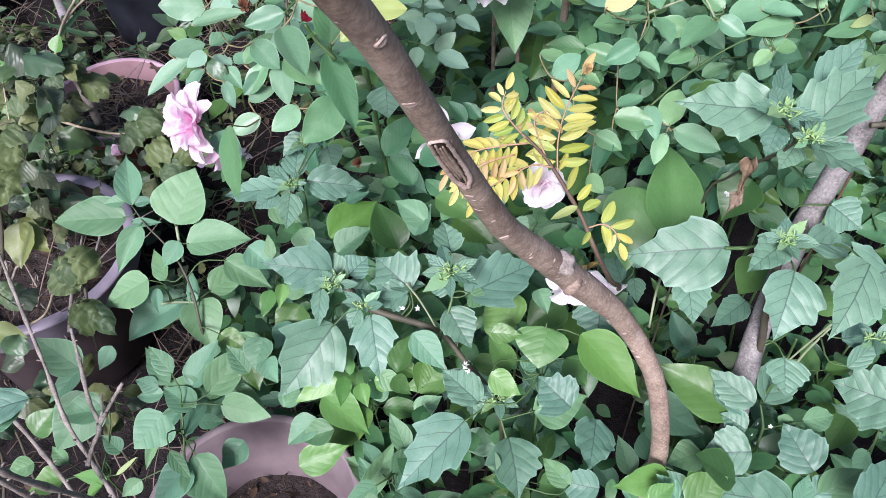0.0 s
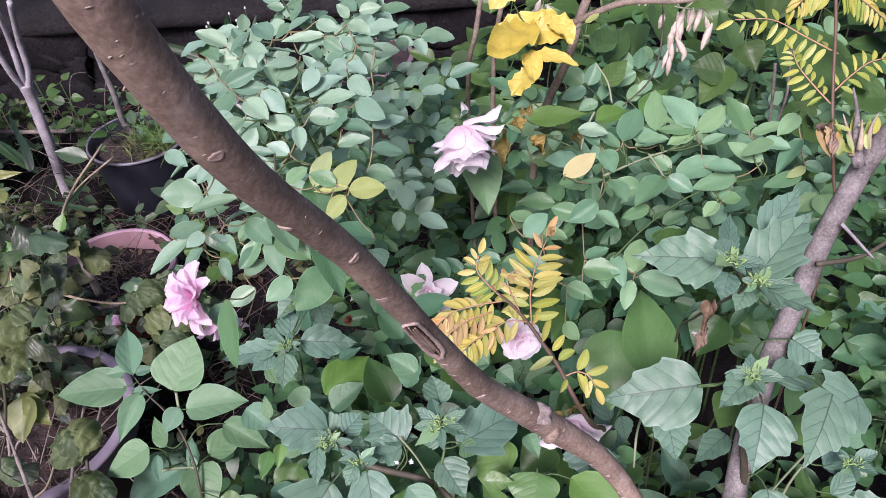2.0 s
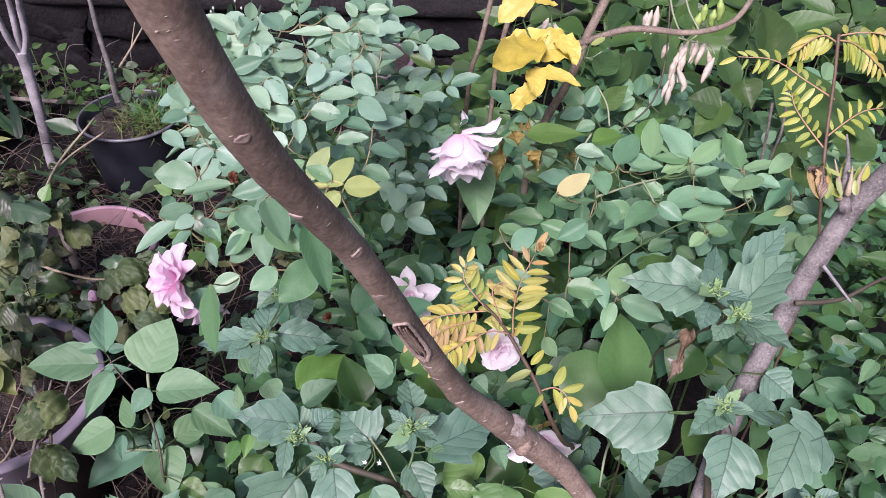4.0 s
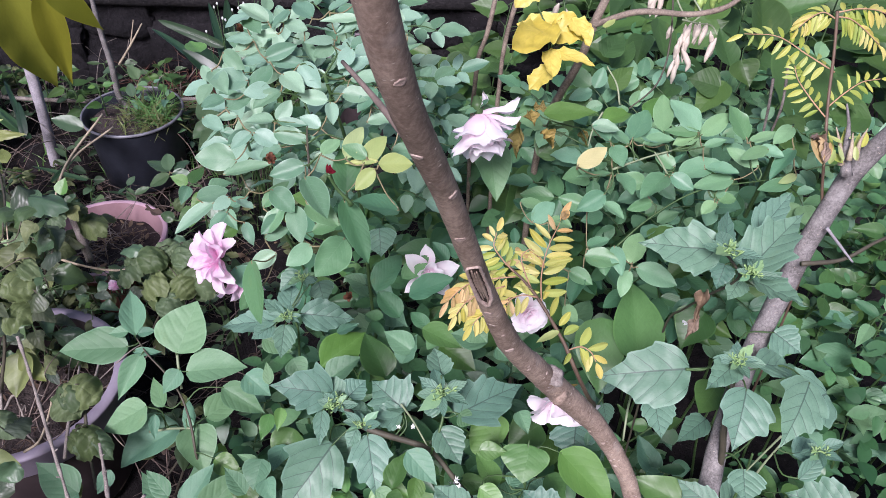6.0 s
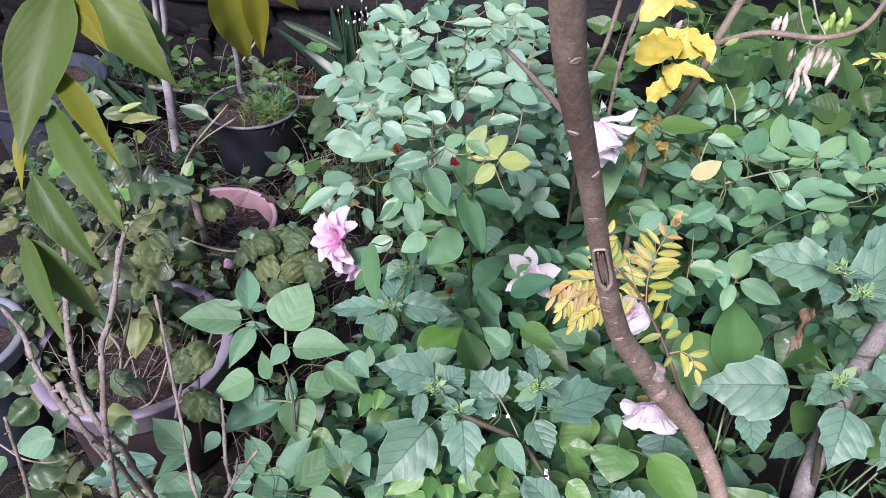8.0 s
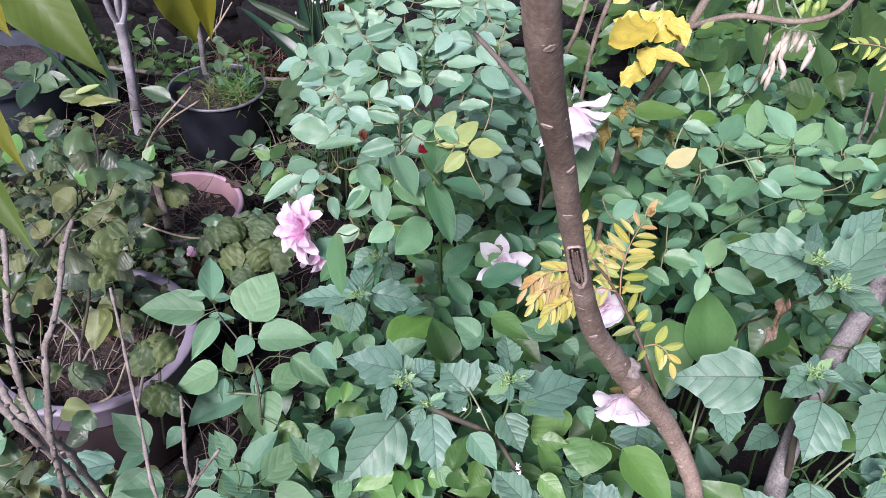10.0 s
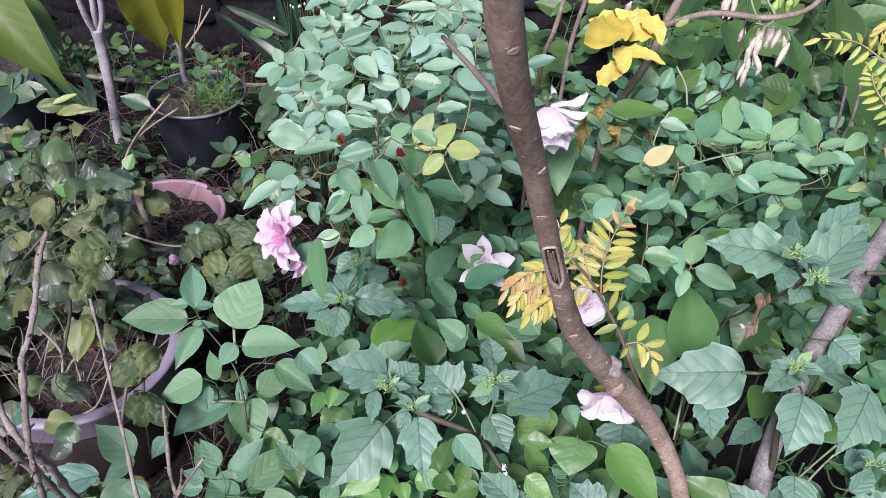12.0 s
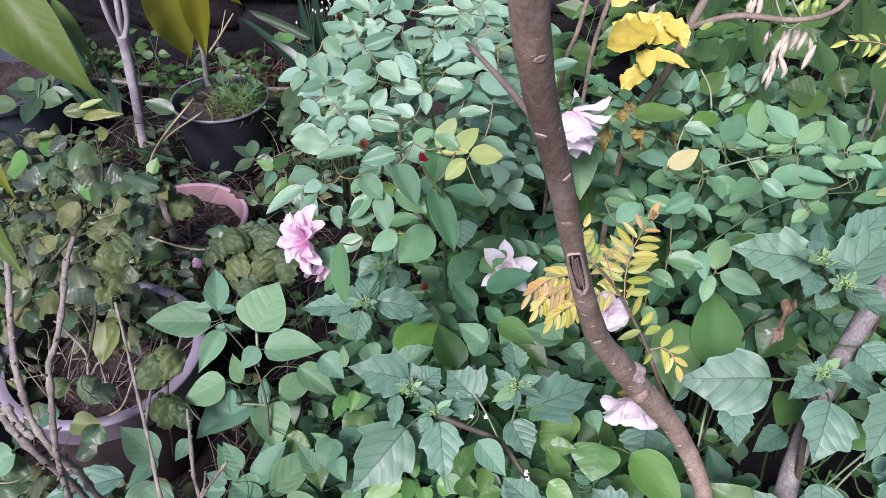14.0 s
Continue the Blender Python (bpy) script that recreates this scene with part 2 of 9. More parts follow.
BARK = bark_material("brown_bark", (0.155, 0.110, 0.088), (0.355, 0.272, 0.222), mark=(0.62, 0.54, 0.48), marks=0.45)
BARK_GREY = bark_material("grey_bark", (0.088, 0.08, 0.08), (0.27, 0.25, 0.25), marks=0.8)
BARK_TAN = bark_material("tan_bark", (0.11, 0.085, 0.068), (0.29, 0.235, 0.19), marks=0.5)
BARK_PALE = bark_material("pale_grey_bark", (0.24, 0.22, 0.245), (0.42, 0.395, 0.44), 0.6, marks=0.4)
STICK = bark_material("stick_bark", (0.10, 0.085, 0.077), (0.30, 0.262, 0.24), 1.4, marks=0.7)
SCAR = bark_material("leaf_scar", (0.27, 0.20, 0.175), (0.50, 0.395, 0.35), 2.0, marks=0.1)
CRACK = bark_material("open_crack", (0.018, 0.012, 0.01), (0.06, 0.04, 0.03), 2.0, marks=0.0)
LENTICEL = bark_material("lenticel", (0.29, 0.235, 0.205), (0.50, 0.425, 0.38), 2.0, marks=0.0)
LICHEN = bark_material("lichened_bark", (0.14, 0.11, 0.10), (0.35, 0.31, 0.29), 1.3, mark=(0.6, 0.58, 0.56), marks=0.8)
STRAW = bark_material("straw", (0.24, 0.19, 0.135), (0.46, 0.39, 0.29), 2.0, marks=0.2)


def plain(name, low, high, scale, rough, relief=0.3, depth=0.002, specular=0.4, through=0.0):
    n = Nodes(name)
    a, b = n.noise(scale, detail=5.0, rough=0.6), n.noise(scale * 0.12, detail=2.0)
    color = n.mix(n.span(n.math("ADD", n.math("MULTIPLY", a, 0.6), n.math("MULTIPLY", b, 0.6)), 0.35, 0.85), low, high)
    color = n.mix(n.math("MULTIPLY", n.random(), 0.25), color, low)
    return n.surface(color, rough, n.bump(a, relief, depth), specular=specular, through=through)


DRY_TWIG = plain("dry_twig", (0.075, 0.055, 0.05), (0.22, 0.17, 0.148), 120, 0.8)
RUST_TWIG = plain("rust_twig", (0.09, 0.04, 0.03), (0.24, 0.11, 0.08), 120, 0.7)
GREEN_STEM = plain("green_stem", (0.03, 0.065, 0.02), (0.07, 0.13, 0.045), 90, 0.5)
BROWN_STEM = plain("brown_stem", (0.045, 0.040, 0.029), (0.09, 0.08, 0.057), 90, 0.6)
RED_STEM = plain("red_brown_stem", (0.075, 0.045, 0.034), (0.15, 0.10, 0.07), 90, 0.55)
ROSE_TWIG = plain("tan_leaf_stalk", (0.13, 0.115, 0.06), (0.26, 0.22, 0.12), 90, 0.55)
TAN_STEM = plain("tan_rachis", (0.30, 0.17, 0.10), (0.46, 0.29, 0.18), 90, 0.55)
PALE_STEM = plain("pale_stem", (0.15, 0.19, 0.11), (0.26, 0.30, 0.19), 90, 0.5)
POD = plain("pale_pod", (0.38, 0.325, 0.27), (0.64, 0.575, 0.50), 60, 0.65, 0.5)
GREEN_POD = plain("green_pod", (0.22, 0.33, 0.08), (0.33, 0.44, 0.14), 60, 0.5)
WHITE_PETAL = plain("white_petal", (0.75, 0.76, 0.75), (0.85, 0.86, 0.85), 40, 0.5, through=0.25)
BUDLET = plain("green_budlet", (0.17, 0.29, 0.105), (0.30, 0.43, 0.18), 60, 0.45)
PLASTIC_BLACK = plain("black_plastic", (0.007, 0.008, 0.013), (0.018, 0.020, 0.030), 25, 0.55, 0.3, 0.006)
BLACK_RIM = plain("worn_black_plastic", (0.07, 0.07, 0.085), (0.24, 0.24, 0.28), 30, 0.45, 0.15)
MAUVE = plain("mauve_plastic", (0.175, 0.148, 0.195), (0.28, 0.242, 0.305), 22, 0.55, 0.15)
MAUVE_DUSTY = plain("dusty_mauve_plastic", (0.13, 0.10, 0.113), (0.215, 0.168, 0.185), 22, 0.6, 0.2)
# Pot bodies and inner walls: their shade is put into this dark mauve.
MAUVE_SHADED = plain("weathered_mauve_plastic", (0.026, 0.018, 0.02), (0.058, 0.042, 0.046), 22, 0.6, 0.2)
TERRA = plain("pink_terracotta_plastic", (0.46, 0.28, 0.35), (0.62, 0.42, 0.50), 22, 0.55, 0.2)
# Inner wall of the pink pot, a darker tone than its rim.
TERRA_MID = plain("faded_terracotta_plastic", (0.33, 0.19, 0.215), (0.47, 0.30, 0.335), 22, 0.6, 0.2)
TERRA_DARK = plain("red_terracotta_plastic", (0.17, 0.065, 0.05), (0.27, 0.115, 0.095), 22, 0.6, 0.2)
SLATE = plain("slate_blue_plastic", (0.024, 0.03, 0.044), (0.055, 0.064, 0.088), 22, 0.5, 0.2)
SLATE_PALE = plain("pale_grey_plastic", (0.15, 0.165, 0.195), (0.25, 0.27, 0.31), 22, 0.5, 0.2)


def petal_material(name, inner, outer, flush):
    n = Nodes(name)
    sep = n.tree.nodes.new("ShaderNodeSeparateXYZ")
    n.tree.links.new(n.add("ShaderNodeTexCoord", 3), sep.inputs[0])
    y = sep.outputs[1]
    color = n.mix(n.span(y, 0.0, 0.8), inner, outer)
    blush = n.math("MULTIPLY", n.span(n.noise(2.4, detail=3.0), 0.45, 0.7), n.math("MULTIPLY", n.random(), 0.75))
    color = n.mix(blush, color, flush)
    ribs = n.noise(1.0, n.place(34, 3, 1), 2.0)
    return n.surface(color, 0.55, n.bump(ribs, 0.25, 0.0015), specular=0.25, through=0.52)


PINK = petal_material("pink_petal", (0.88, 0.56, 0.75), (0.92, 0.76, 0.87), (0.84, 0.36, 0.68))
PALE_PINK = petal_material("pale_pink_petal", (0.91, 0.74, 0.83), (0.94, 0.89, 0.93), (0.92, 0.76, 0.87))
RUSTY = petal_material("rusty_petal", (0.10, 0.04, 0.03), (0.20, 0.085, 0.05), (0.2, 0.06, 0.03))
CRIMSON = petal_material("crimson_petal", (0.22, 0.015, 0.03), (0.34, 0.025, 0.05), (0.3, 0.03, 0.05))


def soil_material(name, dark, light, pale, bits=0.5):
    n = Nodes(name)
    v = n.add("ShaderNodeTexCoord", 3)
    a, b, c = n.noise(9, v, 5.0), n.noise(75, v, 5.0, 0.65), n.noise(330, v, 3.0)
    color = n.mix(n.span(n.math("ADD", n.math("MULTIPLY", a, 0.5), n.math("MULTIPLY", b, 0.6)), 0.35, 0.8), dark, light)
    chips = n.math("MULTIPLY", n.span(n.add("ShaderNodeTexVoronoi", 0, Vector=v, Scale=130.0), 0.28, 0.16), n.math("MULTIPLY", n.span(n.noise(40, v), 0.5, 0.62), bits))
    color = n.mix(chips, color, pale)
    height = n.math("ADD", n.math("MULTIPLY", b, 1.0), n.math("ADD", n.math("MULTIPLY", c, 0.4), chips))
    return n.surface(color, 0.9, n.bump(height, 0.9, 0.012), specular=0.2)


# Very dark: shade from trees and wall is put into the soil colour.
SOIL = soil_material("garden_soil", (0.008, 0.0065, 0.0072), (0.027, 0.0215, 0.0235), (0.09, 0.075, 0.074))
POT_SOIL = soil_material("pot_soil", (0.022, 0.017, 0.018), (0.085, 0.066, 0.064), (0.26, 0.21, 0.20), 0.9)
STONE = soil_material("dark_mossy_stone", (0.004, 0.0038, 0.0052), (0.021, 0.0185, 0.022), (0.08, 0.07, 0.076), 0.6)
LEDGE = soil_material("grey_ledge", (0.009, 0.008, 0.0095), (0.032, 0.029, 0.031), (0.08, 0.073, 0.076), 0.5)


# ---- building blocks ----
def mesh_of(name, verts, faces, material, smooth=True):
    me = bpy.data.meshes.new(name)
    me.from_pydata([tuple(v) for v in verts], [], faces)
    if smooth:
        me.polygons.foreach_set("use_smooth", [True] * len(me.polygons))
    me.materials.append(material)
    me.update()
    return me


def under(ob, parent):
    ob.parent = parent
    top = parent
    while top.parent:
        top = top.parent
    ob.matrix_parent_inverse = Matrix.Translation(-top.location) if parent is top else Matrix.Identity(4)
    return ob


def part(name, me, parent, label=""):
    """A mesh in world coordinates as a part of a thing."""
    return tagged(under(new(name, me), parent), label)


def plant(name, label, category, at=(0, 0, 0), group=""):
    ob = tagged(new(name), label, category, group)
    ob.location = at
    ob.empty_display_size = 0.05
    return ob


def smooth_path(points, steps=5):
    p = [Vector(q) for q in points]
    if len(p) < 3:
        return [p[0].lerp(p[-1], k / steps) for k in range(steps + 1)]
    out = []
    for i in range(len(p) - 1):
        a, b, c, d = p[max(i - 1, 0)], p[i], p[i + 1], p[min(i + 2, len(p) - 1)]
        ga, gb, gc = [max((v - u).length, 1e-6) ** 0.5 for u, v in ((a, b), (b, c), (c, d))]
        m1 = c - b + gb * ((b - a) / ga - (c - a) / (ga + gb)) if i > 0 else c - b
        m2 = c - b + gb * ((d - c) / gc - (d - b) / (gb + gc)) if i < len(p) - 2 else c - b
        for k in range(steps):
            f = k / steps
            out.append(b * (2 * f ** 3 - 3 * f * f + 1) + m1 * (f ** 3 - 2 * f * f + f) + c * (3 * f * f - 2 * f ** 3) + m2 * (f ** 3 - f * f))
    out.append(p[-1])
    return out


def tube(points, radii, sides=7, steps=5, rough=0.0, freq=60.0):
    """Vertices and faces of a round stem along a smooth path; radii from its start to its end."""
    path = smooth_path(points, steps)
    n = len(path)
    radii = list(radii)
    verts, faces = [], []
    side = Vector((1, 0.3, 0.1))
    for k, p in enumerate(path):
        d = (path[min(k + 1, n - 1)] - path[max(k - 1, 0)]).normalized()
        side = (side - d * side.dot(d)).normalized()
        up = d.cross(side)
        f = k / max(n - 1, 1) * (len(radii) - 1)
        i = min(int(f), len(radii) - 2) if len(radii) > 1 else 0
        r = radii[i] + (radii[i + 1] - radii[i]) * (f - i) if len(radii) > 1 else radii[0]
        for s in range(sides):
            a = 2 * math.pi * s / sides
            v = side * math.cos(a) + up * math.sin(a)
            q = r * (1 + rough * noise.noise((p + v * r) * freq))
            verts.append(p + v * q)
    for k in range(n - 1):
        for s in range(sides):
            a, b = k * sides + s, k * sides + (s + 1) % sides
            faces.append((a, b, b + sides, a + sides))
    faces.append(tuple(reversed(range(sides))))
    faces.append(tuple(range((n - 1) * sides, n * sides)))
    return verts, faces


def joined(pieces):
    verts, faces = [], []
    for v, f in pieces:
        o = len(verts)
        verts += list(v)
        faces += [tuple(i + o for i in q) for q in f]
    return verts, faces


AXES = {}


def stem(owner, points, r0, r1, material=GREEN_STEM, name="stem", rough=0.15, sides=7):
    """A stem of a plant; its leaf stalks later reach to the nearest stem."""
    AXES.setdefault(owner.name, []).extend(smooth_path(points, 6))
    return part(name, mesh_of(name, *tube(points, (r0, r1), sides, 6, rough), material), owner)


# leaf outlines: half width along the length
def outline(a, b):
    peak = (a / (a + b)) ** a * (b / (a + b)) ** b
    return lambda y: 0.5 * y ** a * (1 - y) ** b / peak


SHAPES = {
    "ovate": (outline(0.62, 1.25), 0), "leaflet": (outline(0.7, 0.8), 0), "oval": (outline(0.62, 0.86), 0), "toothed": (outline(0.6, 1.2), 3), "notched": (outline(0.58, 1.4), 2),
    "lance": (outline(0.75, 0.95), 0), "round": (outline(0.5, 0.68), 0), "ruffled": (outline(0.5, 0.75), 0), "strap": (outline(0.25, 0.5), 0), "crumpled": (outline(0.5, 0.6), 0), "broad": (outline(0.48, 1.0), 0), "cupped": (outline(0.5, 0.9), 0), "drip": (outline(0.7, 1.35), 0), "feather": (outline(0.6, 0.75), 0),
}
LEAF_MESHES = {}


def leaf_mesh(shape, material, variant):
    key = (shape, material.name, variant)
    if key in LEAF_MESHES:
        return LEAF_MESHES[key]
    half, teeth = SHAPES[shape]
    rnd = random.Random(shape + str(variant))
    fold, droop, twist = rnd.uniform(0.05, 0.4), rnd.uniform(-0.05, 0.28), rnd.uniform(-0.25, 0.25)
    ripple, seed, bow = rnd.uniform(0.012, 0.04), rnd.uniform(0, 50), rnd.uniform(-0.07, 0.07)
    lean = (rnd.uniform(0.9, 1.1), rnd.uniform(0.9, 1.1))
    if shape in ("ovate", "oval", "broad"):
        fold = rnd.uniform(0.12, 0.5)
    if shape == "round":
        ripple, fold, droop = 0.05, -0.1, 0.0
    if shape == "crumpled":
        ripple, fold, twist = 0.16, 0.9, 1.0
    if shape == "ruffled":
        ripple, fold, twist = 0.13, 0.25, 0.5
    if shape == "strap":
        droop = 0.5
    if shape == "drip":
        fold, droop, twist, bow = rnd.uniform(0.15, 0.45), rnd.uniform(0.25, 0.6), rnd.uniform(-0.3, 0.3), rnd.uniform(-0.09, 0.09)
    if shape == "cupped":
        fold, droop, twist, ripple = rnd.uniform(-0.9, 0.7), rnd.uniform(0.2, 1.1), rnd.uniform(-0.9, 0.9), 0.09
    if shape == "feather":
        fold, droop, twist, ripple, bow = rnd.uniform(0.25, 0.75), rnd.uniform(0.15, 0.5), 0.0, 0.02, rnd.choice((-1, 1)) * rnd.uniform(0.02, 0.1)
    # teeth: uneven, pointing forward, with hollow bays between them
    points = ([], [])
    for s in (0, 1):
        count = teeth + rnd.choice((0, 0, 1)) if teeth else 0
        for k in range(count):
            points[s].append((0.24 + 0.5 * (k + rnd.uniform(0.3, 0.8)) / count, (rnd.uniform(0.05, 0.19) if shape == "toothed" else rnd.uniform(0.12, 0.4)) * (0.8 + 0.5 * k / count), rnd.uniform(0.1, 0.17)))
    rows = 40 if teeth else (24 if shape == "round" else 12)
    cols = (-1.0, -0.85, -0.62, -0.32, 0.0, 0.32, 0.62, 0.85, 1.0) if shape == "round" else (-1.0, -0.72, -0.36, 0.0, 0.36, 0.72, 1.0)
    verts, faces = [], []
    for k in range(rows + 1):
        y = k / rows
        h = half(min(max(y, 0.004), 0.996))
        lobe = [0.0, 0.0]
        for s in (0, 1):
            for at, depth, run in points[s]:
                lobe[s] = max(lobe[s], depth * max(0.0, 1 - (at - y) / run if y < at else 1 - (y - at) / 0.05) ** 1.1)
        for c in cols:
            s = 0 if c < 0 else 1
            x = c * h * lean[s] * (1 - 0.09 * (teeth > 0) + lobe[s] * (1.0 if abs(c) > 0.9 else 0.25 * abs(c)))
            z = fold * abs(x) - droop * (y - 0.25) ** 2 + twist * x * (y - 0.4)
            z += ripple * noise.noise((x * 5 + seed, y * 6, seed)) * (0.4 + abs(c)) * 1.6
            if shape == "round":
                z += 0.13 * abs(math.sin(7.5 * (y - 0.6 * abs(x)) + seed)) * (1 - 1.2 * abs(x)) - 0.07 * math.exp(-(x / 0.06) ** 2)
                z += 0.2 * noise.noise((x * 7, y * 7, seed)) + 0.07 * noise.noise((x * 16, y * 16, seed)) - 1.3 * (y - 0.42) ** 2 - 1.7 * x * x
            if shape == "crumpled":
                x *= 0.55 + 0.3 * math.sin(9 * y + seed)
            verts.append((x + bow * math.sin(3.1 * y), y + 0.12 * lobe[s] * abs(c) ** 3, z))
    m = len(cols)
    for k in range(rows):
        for c in range(m - 1):
            a = k * m + c
            faces.append((a, a + 1, a + 1 + m, a + m))
    LEAF_MESHES[key] = mesh_of("leaf", verts, faces, material)
    LEAF_MESHES[key].attributes.new("across", "FLOAT", "POINT").data.foreach_set("value", [abs(c) for k in range(rows + 1) for c in cols])
    return LEAF_MESHES[key]


rng = random.Random(11)
STALKS, TWIGS = {}, {}


def leaf(owner, kind, base, tip, width, name="leaf", stalk=True, face=None, on=None):
    """One leaf blade from the end of its stalk to its tip."""
    form, material = kind
    b, t = Vector(base), Vector(tip)
    d = t - b
    length = d.length
    y = d / length
    if form == "oval":
        length *= 1.06 if material is ROSE_GREEN else 1.2
        width = min(width * 1.04, (0.85 if material in (YELLOWISH, CREAM) else 0.66) * length)
    loose = 0.4 if owner.name.startswith("rose_bush") else 0.24
    n0 = Vector(face) if face else Vector((rng.gauss(0, loose), -0.4 + rng.gauss(0, loose), 0.9))
    x = y.cross(n0).normalized()
    n = x.cross(y)
    ob = new(name, leaf_mesh(form, material, rng.randrange(9)))
    m = Matrix.Identity(4)
    for c, (v, s) in enumerate(((x, width), (y, length), (n, min(width * 1.2, length)))):
        for r in range(3):
            m[r][c] = v[r] * s
        m[c][3] = b[c]
    ob.matrix_basis = m
    under(ob, on or owner)
    if form == "oval" and stalk and on is None:
        TWIGS.setdefault(owner.name, (owner, []))[1].append((b.copy(), b + y * length * 0.06))
    if stalk and owner.name in AXES:
        axis = AXES[owner.name]
        near = min(axis, key=lambda q: (q - b).length + max(0, q.z - b.z) * 0.5)
        gap = (near - b).length
        if 0.004 < gap < (0.045 if owner.name.startswith("rose") else 0.085):
            mid = b - y * min(gap * 0.4, 0.03) + Vector((0, 0, -0.1 * gap))
            STALKS.setdefault(owner.name, (owner, []))[1].append(tube([near, near.lerp(mid, 0.6) + Vector((0, 0, 0.05 * gap)), b + y * length * 0.03], (0.0012, 0.0009), 5, 3))
    return ob


def finish_stalks(material_of):
    for name, (owner, tubes) in STALKS.items():
        tagged(part("stalk_growth", mesh_of("stalk_growth", *joined(tubes), material_of(name)), owner), kind="stuff")


def finish_twigs(material):
    """Thin tan leaf stalks that join the leaflets of a rose, each one to its nearest neighbour on the branch."""
    for name, (owner, ends) in TWIGS.items():
        if len(ends) < 12:
            continue
        tied, free, tubes = [ends[0]], list(ends[1:]), []
        while free:
            gap, p, q = min((((p[0] - q[0]).length, p, q) for p in free for q in tied), key=lambda g: g[0])
            free.remove(p)
            tied.append(p)
            if 0.003 < gap < 0.06:
                sag = Vector((0, 0, -0.004 - 0.06 * gap))
                tubes.append(tube([q[0] + sag * 0.3, q[0].lerp(p[0], 0.5) + sag, p[0], p[1]], (0.0010, 0.0006), 5, 3))
        tagged(part("twig_growth", mesh_of("twig_growth", *joined(tubes), material), owner), kind="stuff")


TOOTHED, NOTCHED, OVATE, ROSY = ("toothed", NIGHTSHADE), ("notched", NIGHTSHADE), ("ovate", SMOOTH), ("oval", ROSE_PALE)
ROSY2, BACK, ROSY3 = ("oval", ROSE_GREEN), ("ovate", DEEP_AND_SHADED), ("oval", DARK_ROSE)
HERBY, HERBY2 = ("cupped", OLIVE), ("cupped", DUSK)
BASIL, LIMY, PALE, CREAMY, GOLDEN = ("round", CRINKLE), ("ovate", LIME), ("oval", YELLOWISH), ("oval", CREAM), ("ruffled", YELLOW)
BLADE, MANGO, MANGO2, CRISP, CRISP2 = ("strap", STRAP), ("drip", TREE_LEAF), ("drip", TREE_YELLOW), ("crumpled", DRY), ("crumpled", SHRIVEL)
HEART, WEED, WEED2 = ("broad", SMOOTH), ("oval", DUSK), ("lance", DUSK)
SAGY, CURLED = ("cupped", SAGE), ("crumpled", DRY_PALE)
GILT, GILT2, GILT3 = ("feather", GOLD), ("feather", COPPER), ("feather", FRESH)


SPRINGY, OLIVY, LOBE = ("cupped", SPRING), ("broad", SPRING), ("drip", TREE_YELLOW)
BROADY, FRY = ("broad", DEEP_AND_SHADED), ("oval", FRESH)
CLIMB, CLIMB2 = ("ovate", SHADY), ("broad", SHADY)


# ---- the ground, the wall behind, the pots ----
def ground_height(x, y):
    return 0.018 * noise.noise((x * 3.1, y * 3.1, 0.0)) + 0.009 * noise.noise((x * 13, y * 13, 4.0)) + 0.004 * noise.noise((x * 40, y * 40, 9.0))


def build_ground():
    xs = [0.0]
    step = 0.03
    while xs[-1] < 60:
        xs.append(xs[-1] + step)
        if xs[-1] > 1.8:
            step *= 1.35
    xs = [-x for x in reversed(xs[1:])] + xs
    verts = [(x, y + 1.2, ground_height(x, y + 1.2) if abs(x) < 5 and abs(y) < 5 else 0.0) for y in xs for x in xs]
    n = len(xs)
    faces = [(j * n + i, j * n + i + 1, (j + 1) * n + i + 1, (j + 1) * n + i) for j in range(n - 1) for i in range(n - 1)]
    tagged(new("ground", mesh_of("ground", verts, faces, SOIL)), "dark garden soil strewn with litter", "ground", kind="structure")


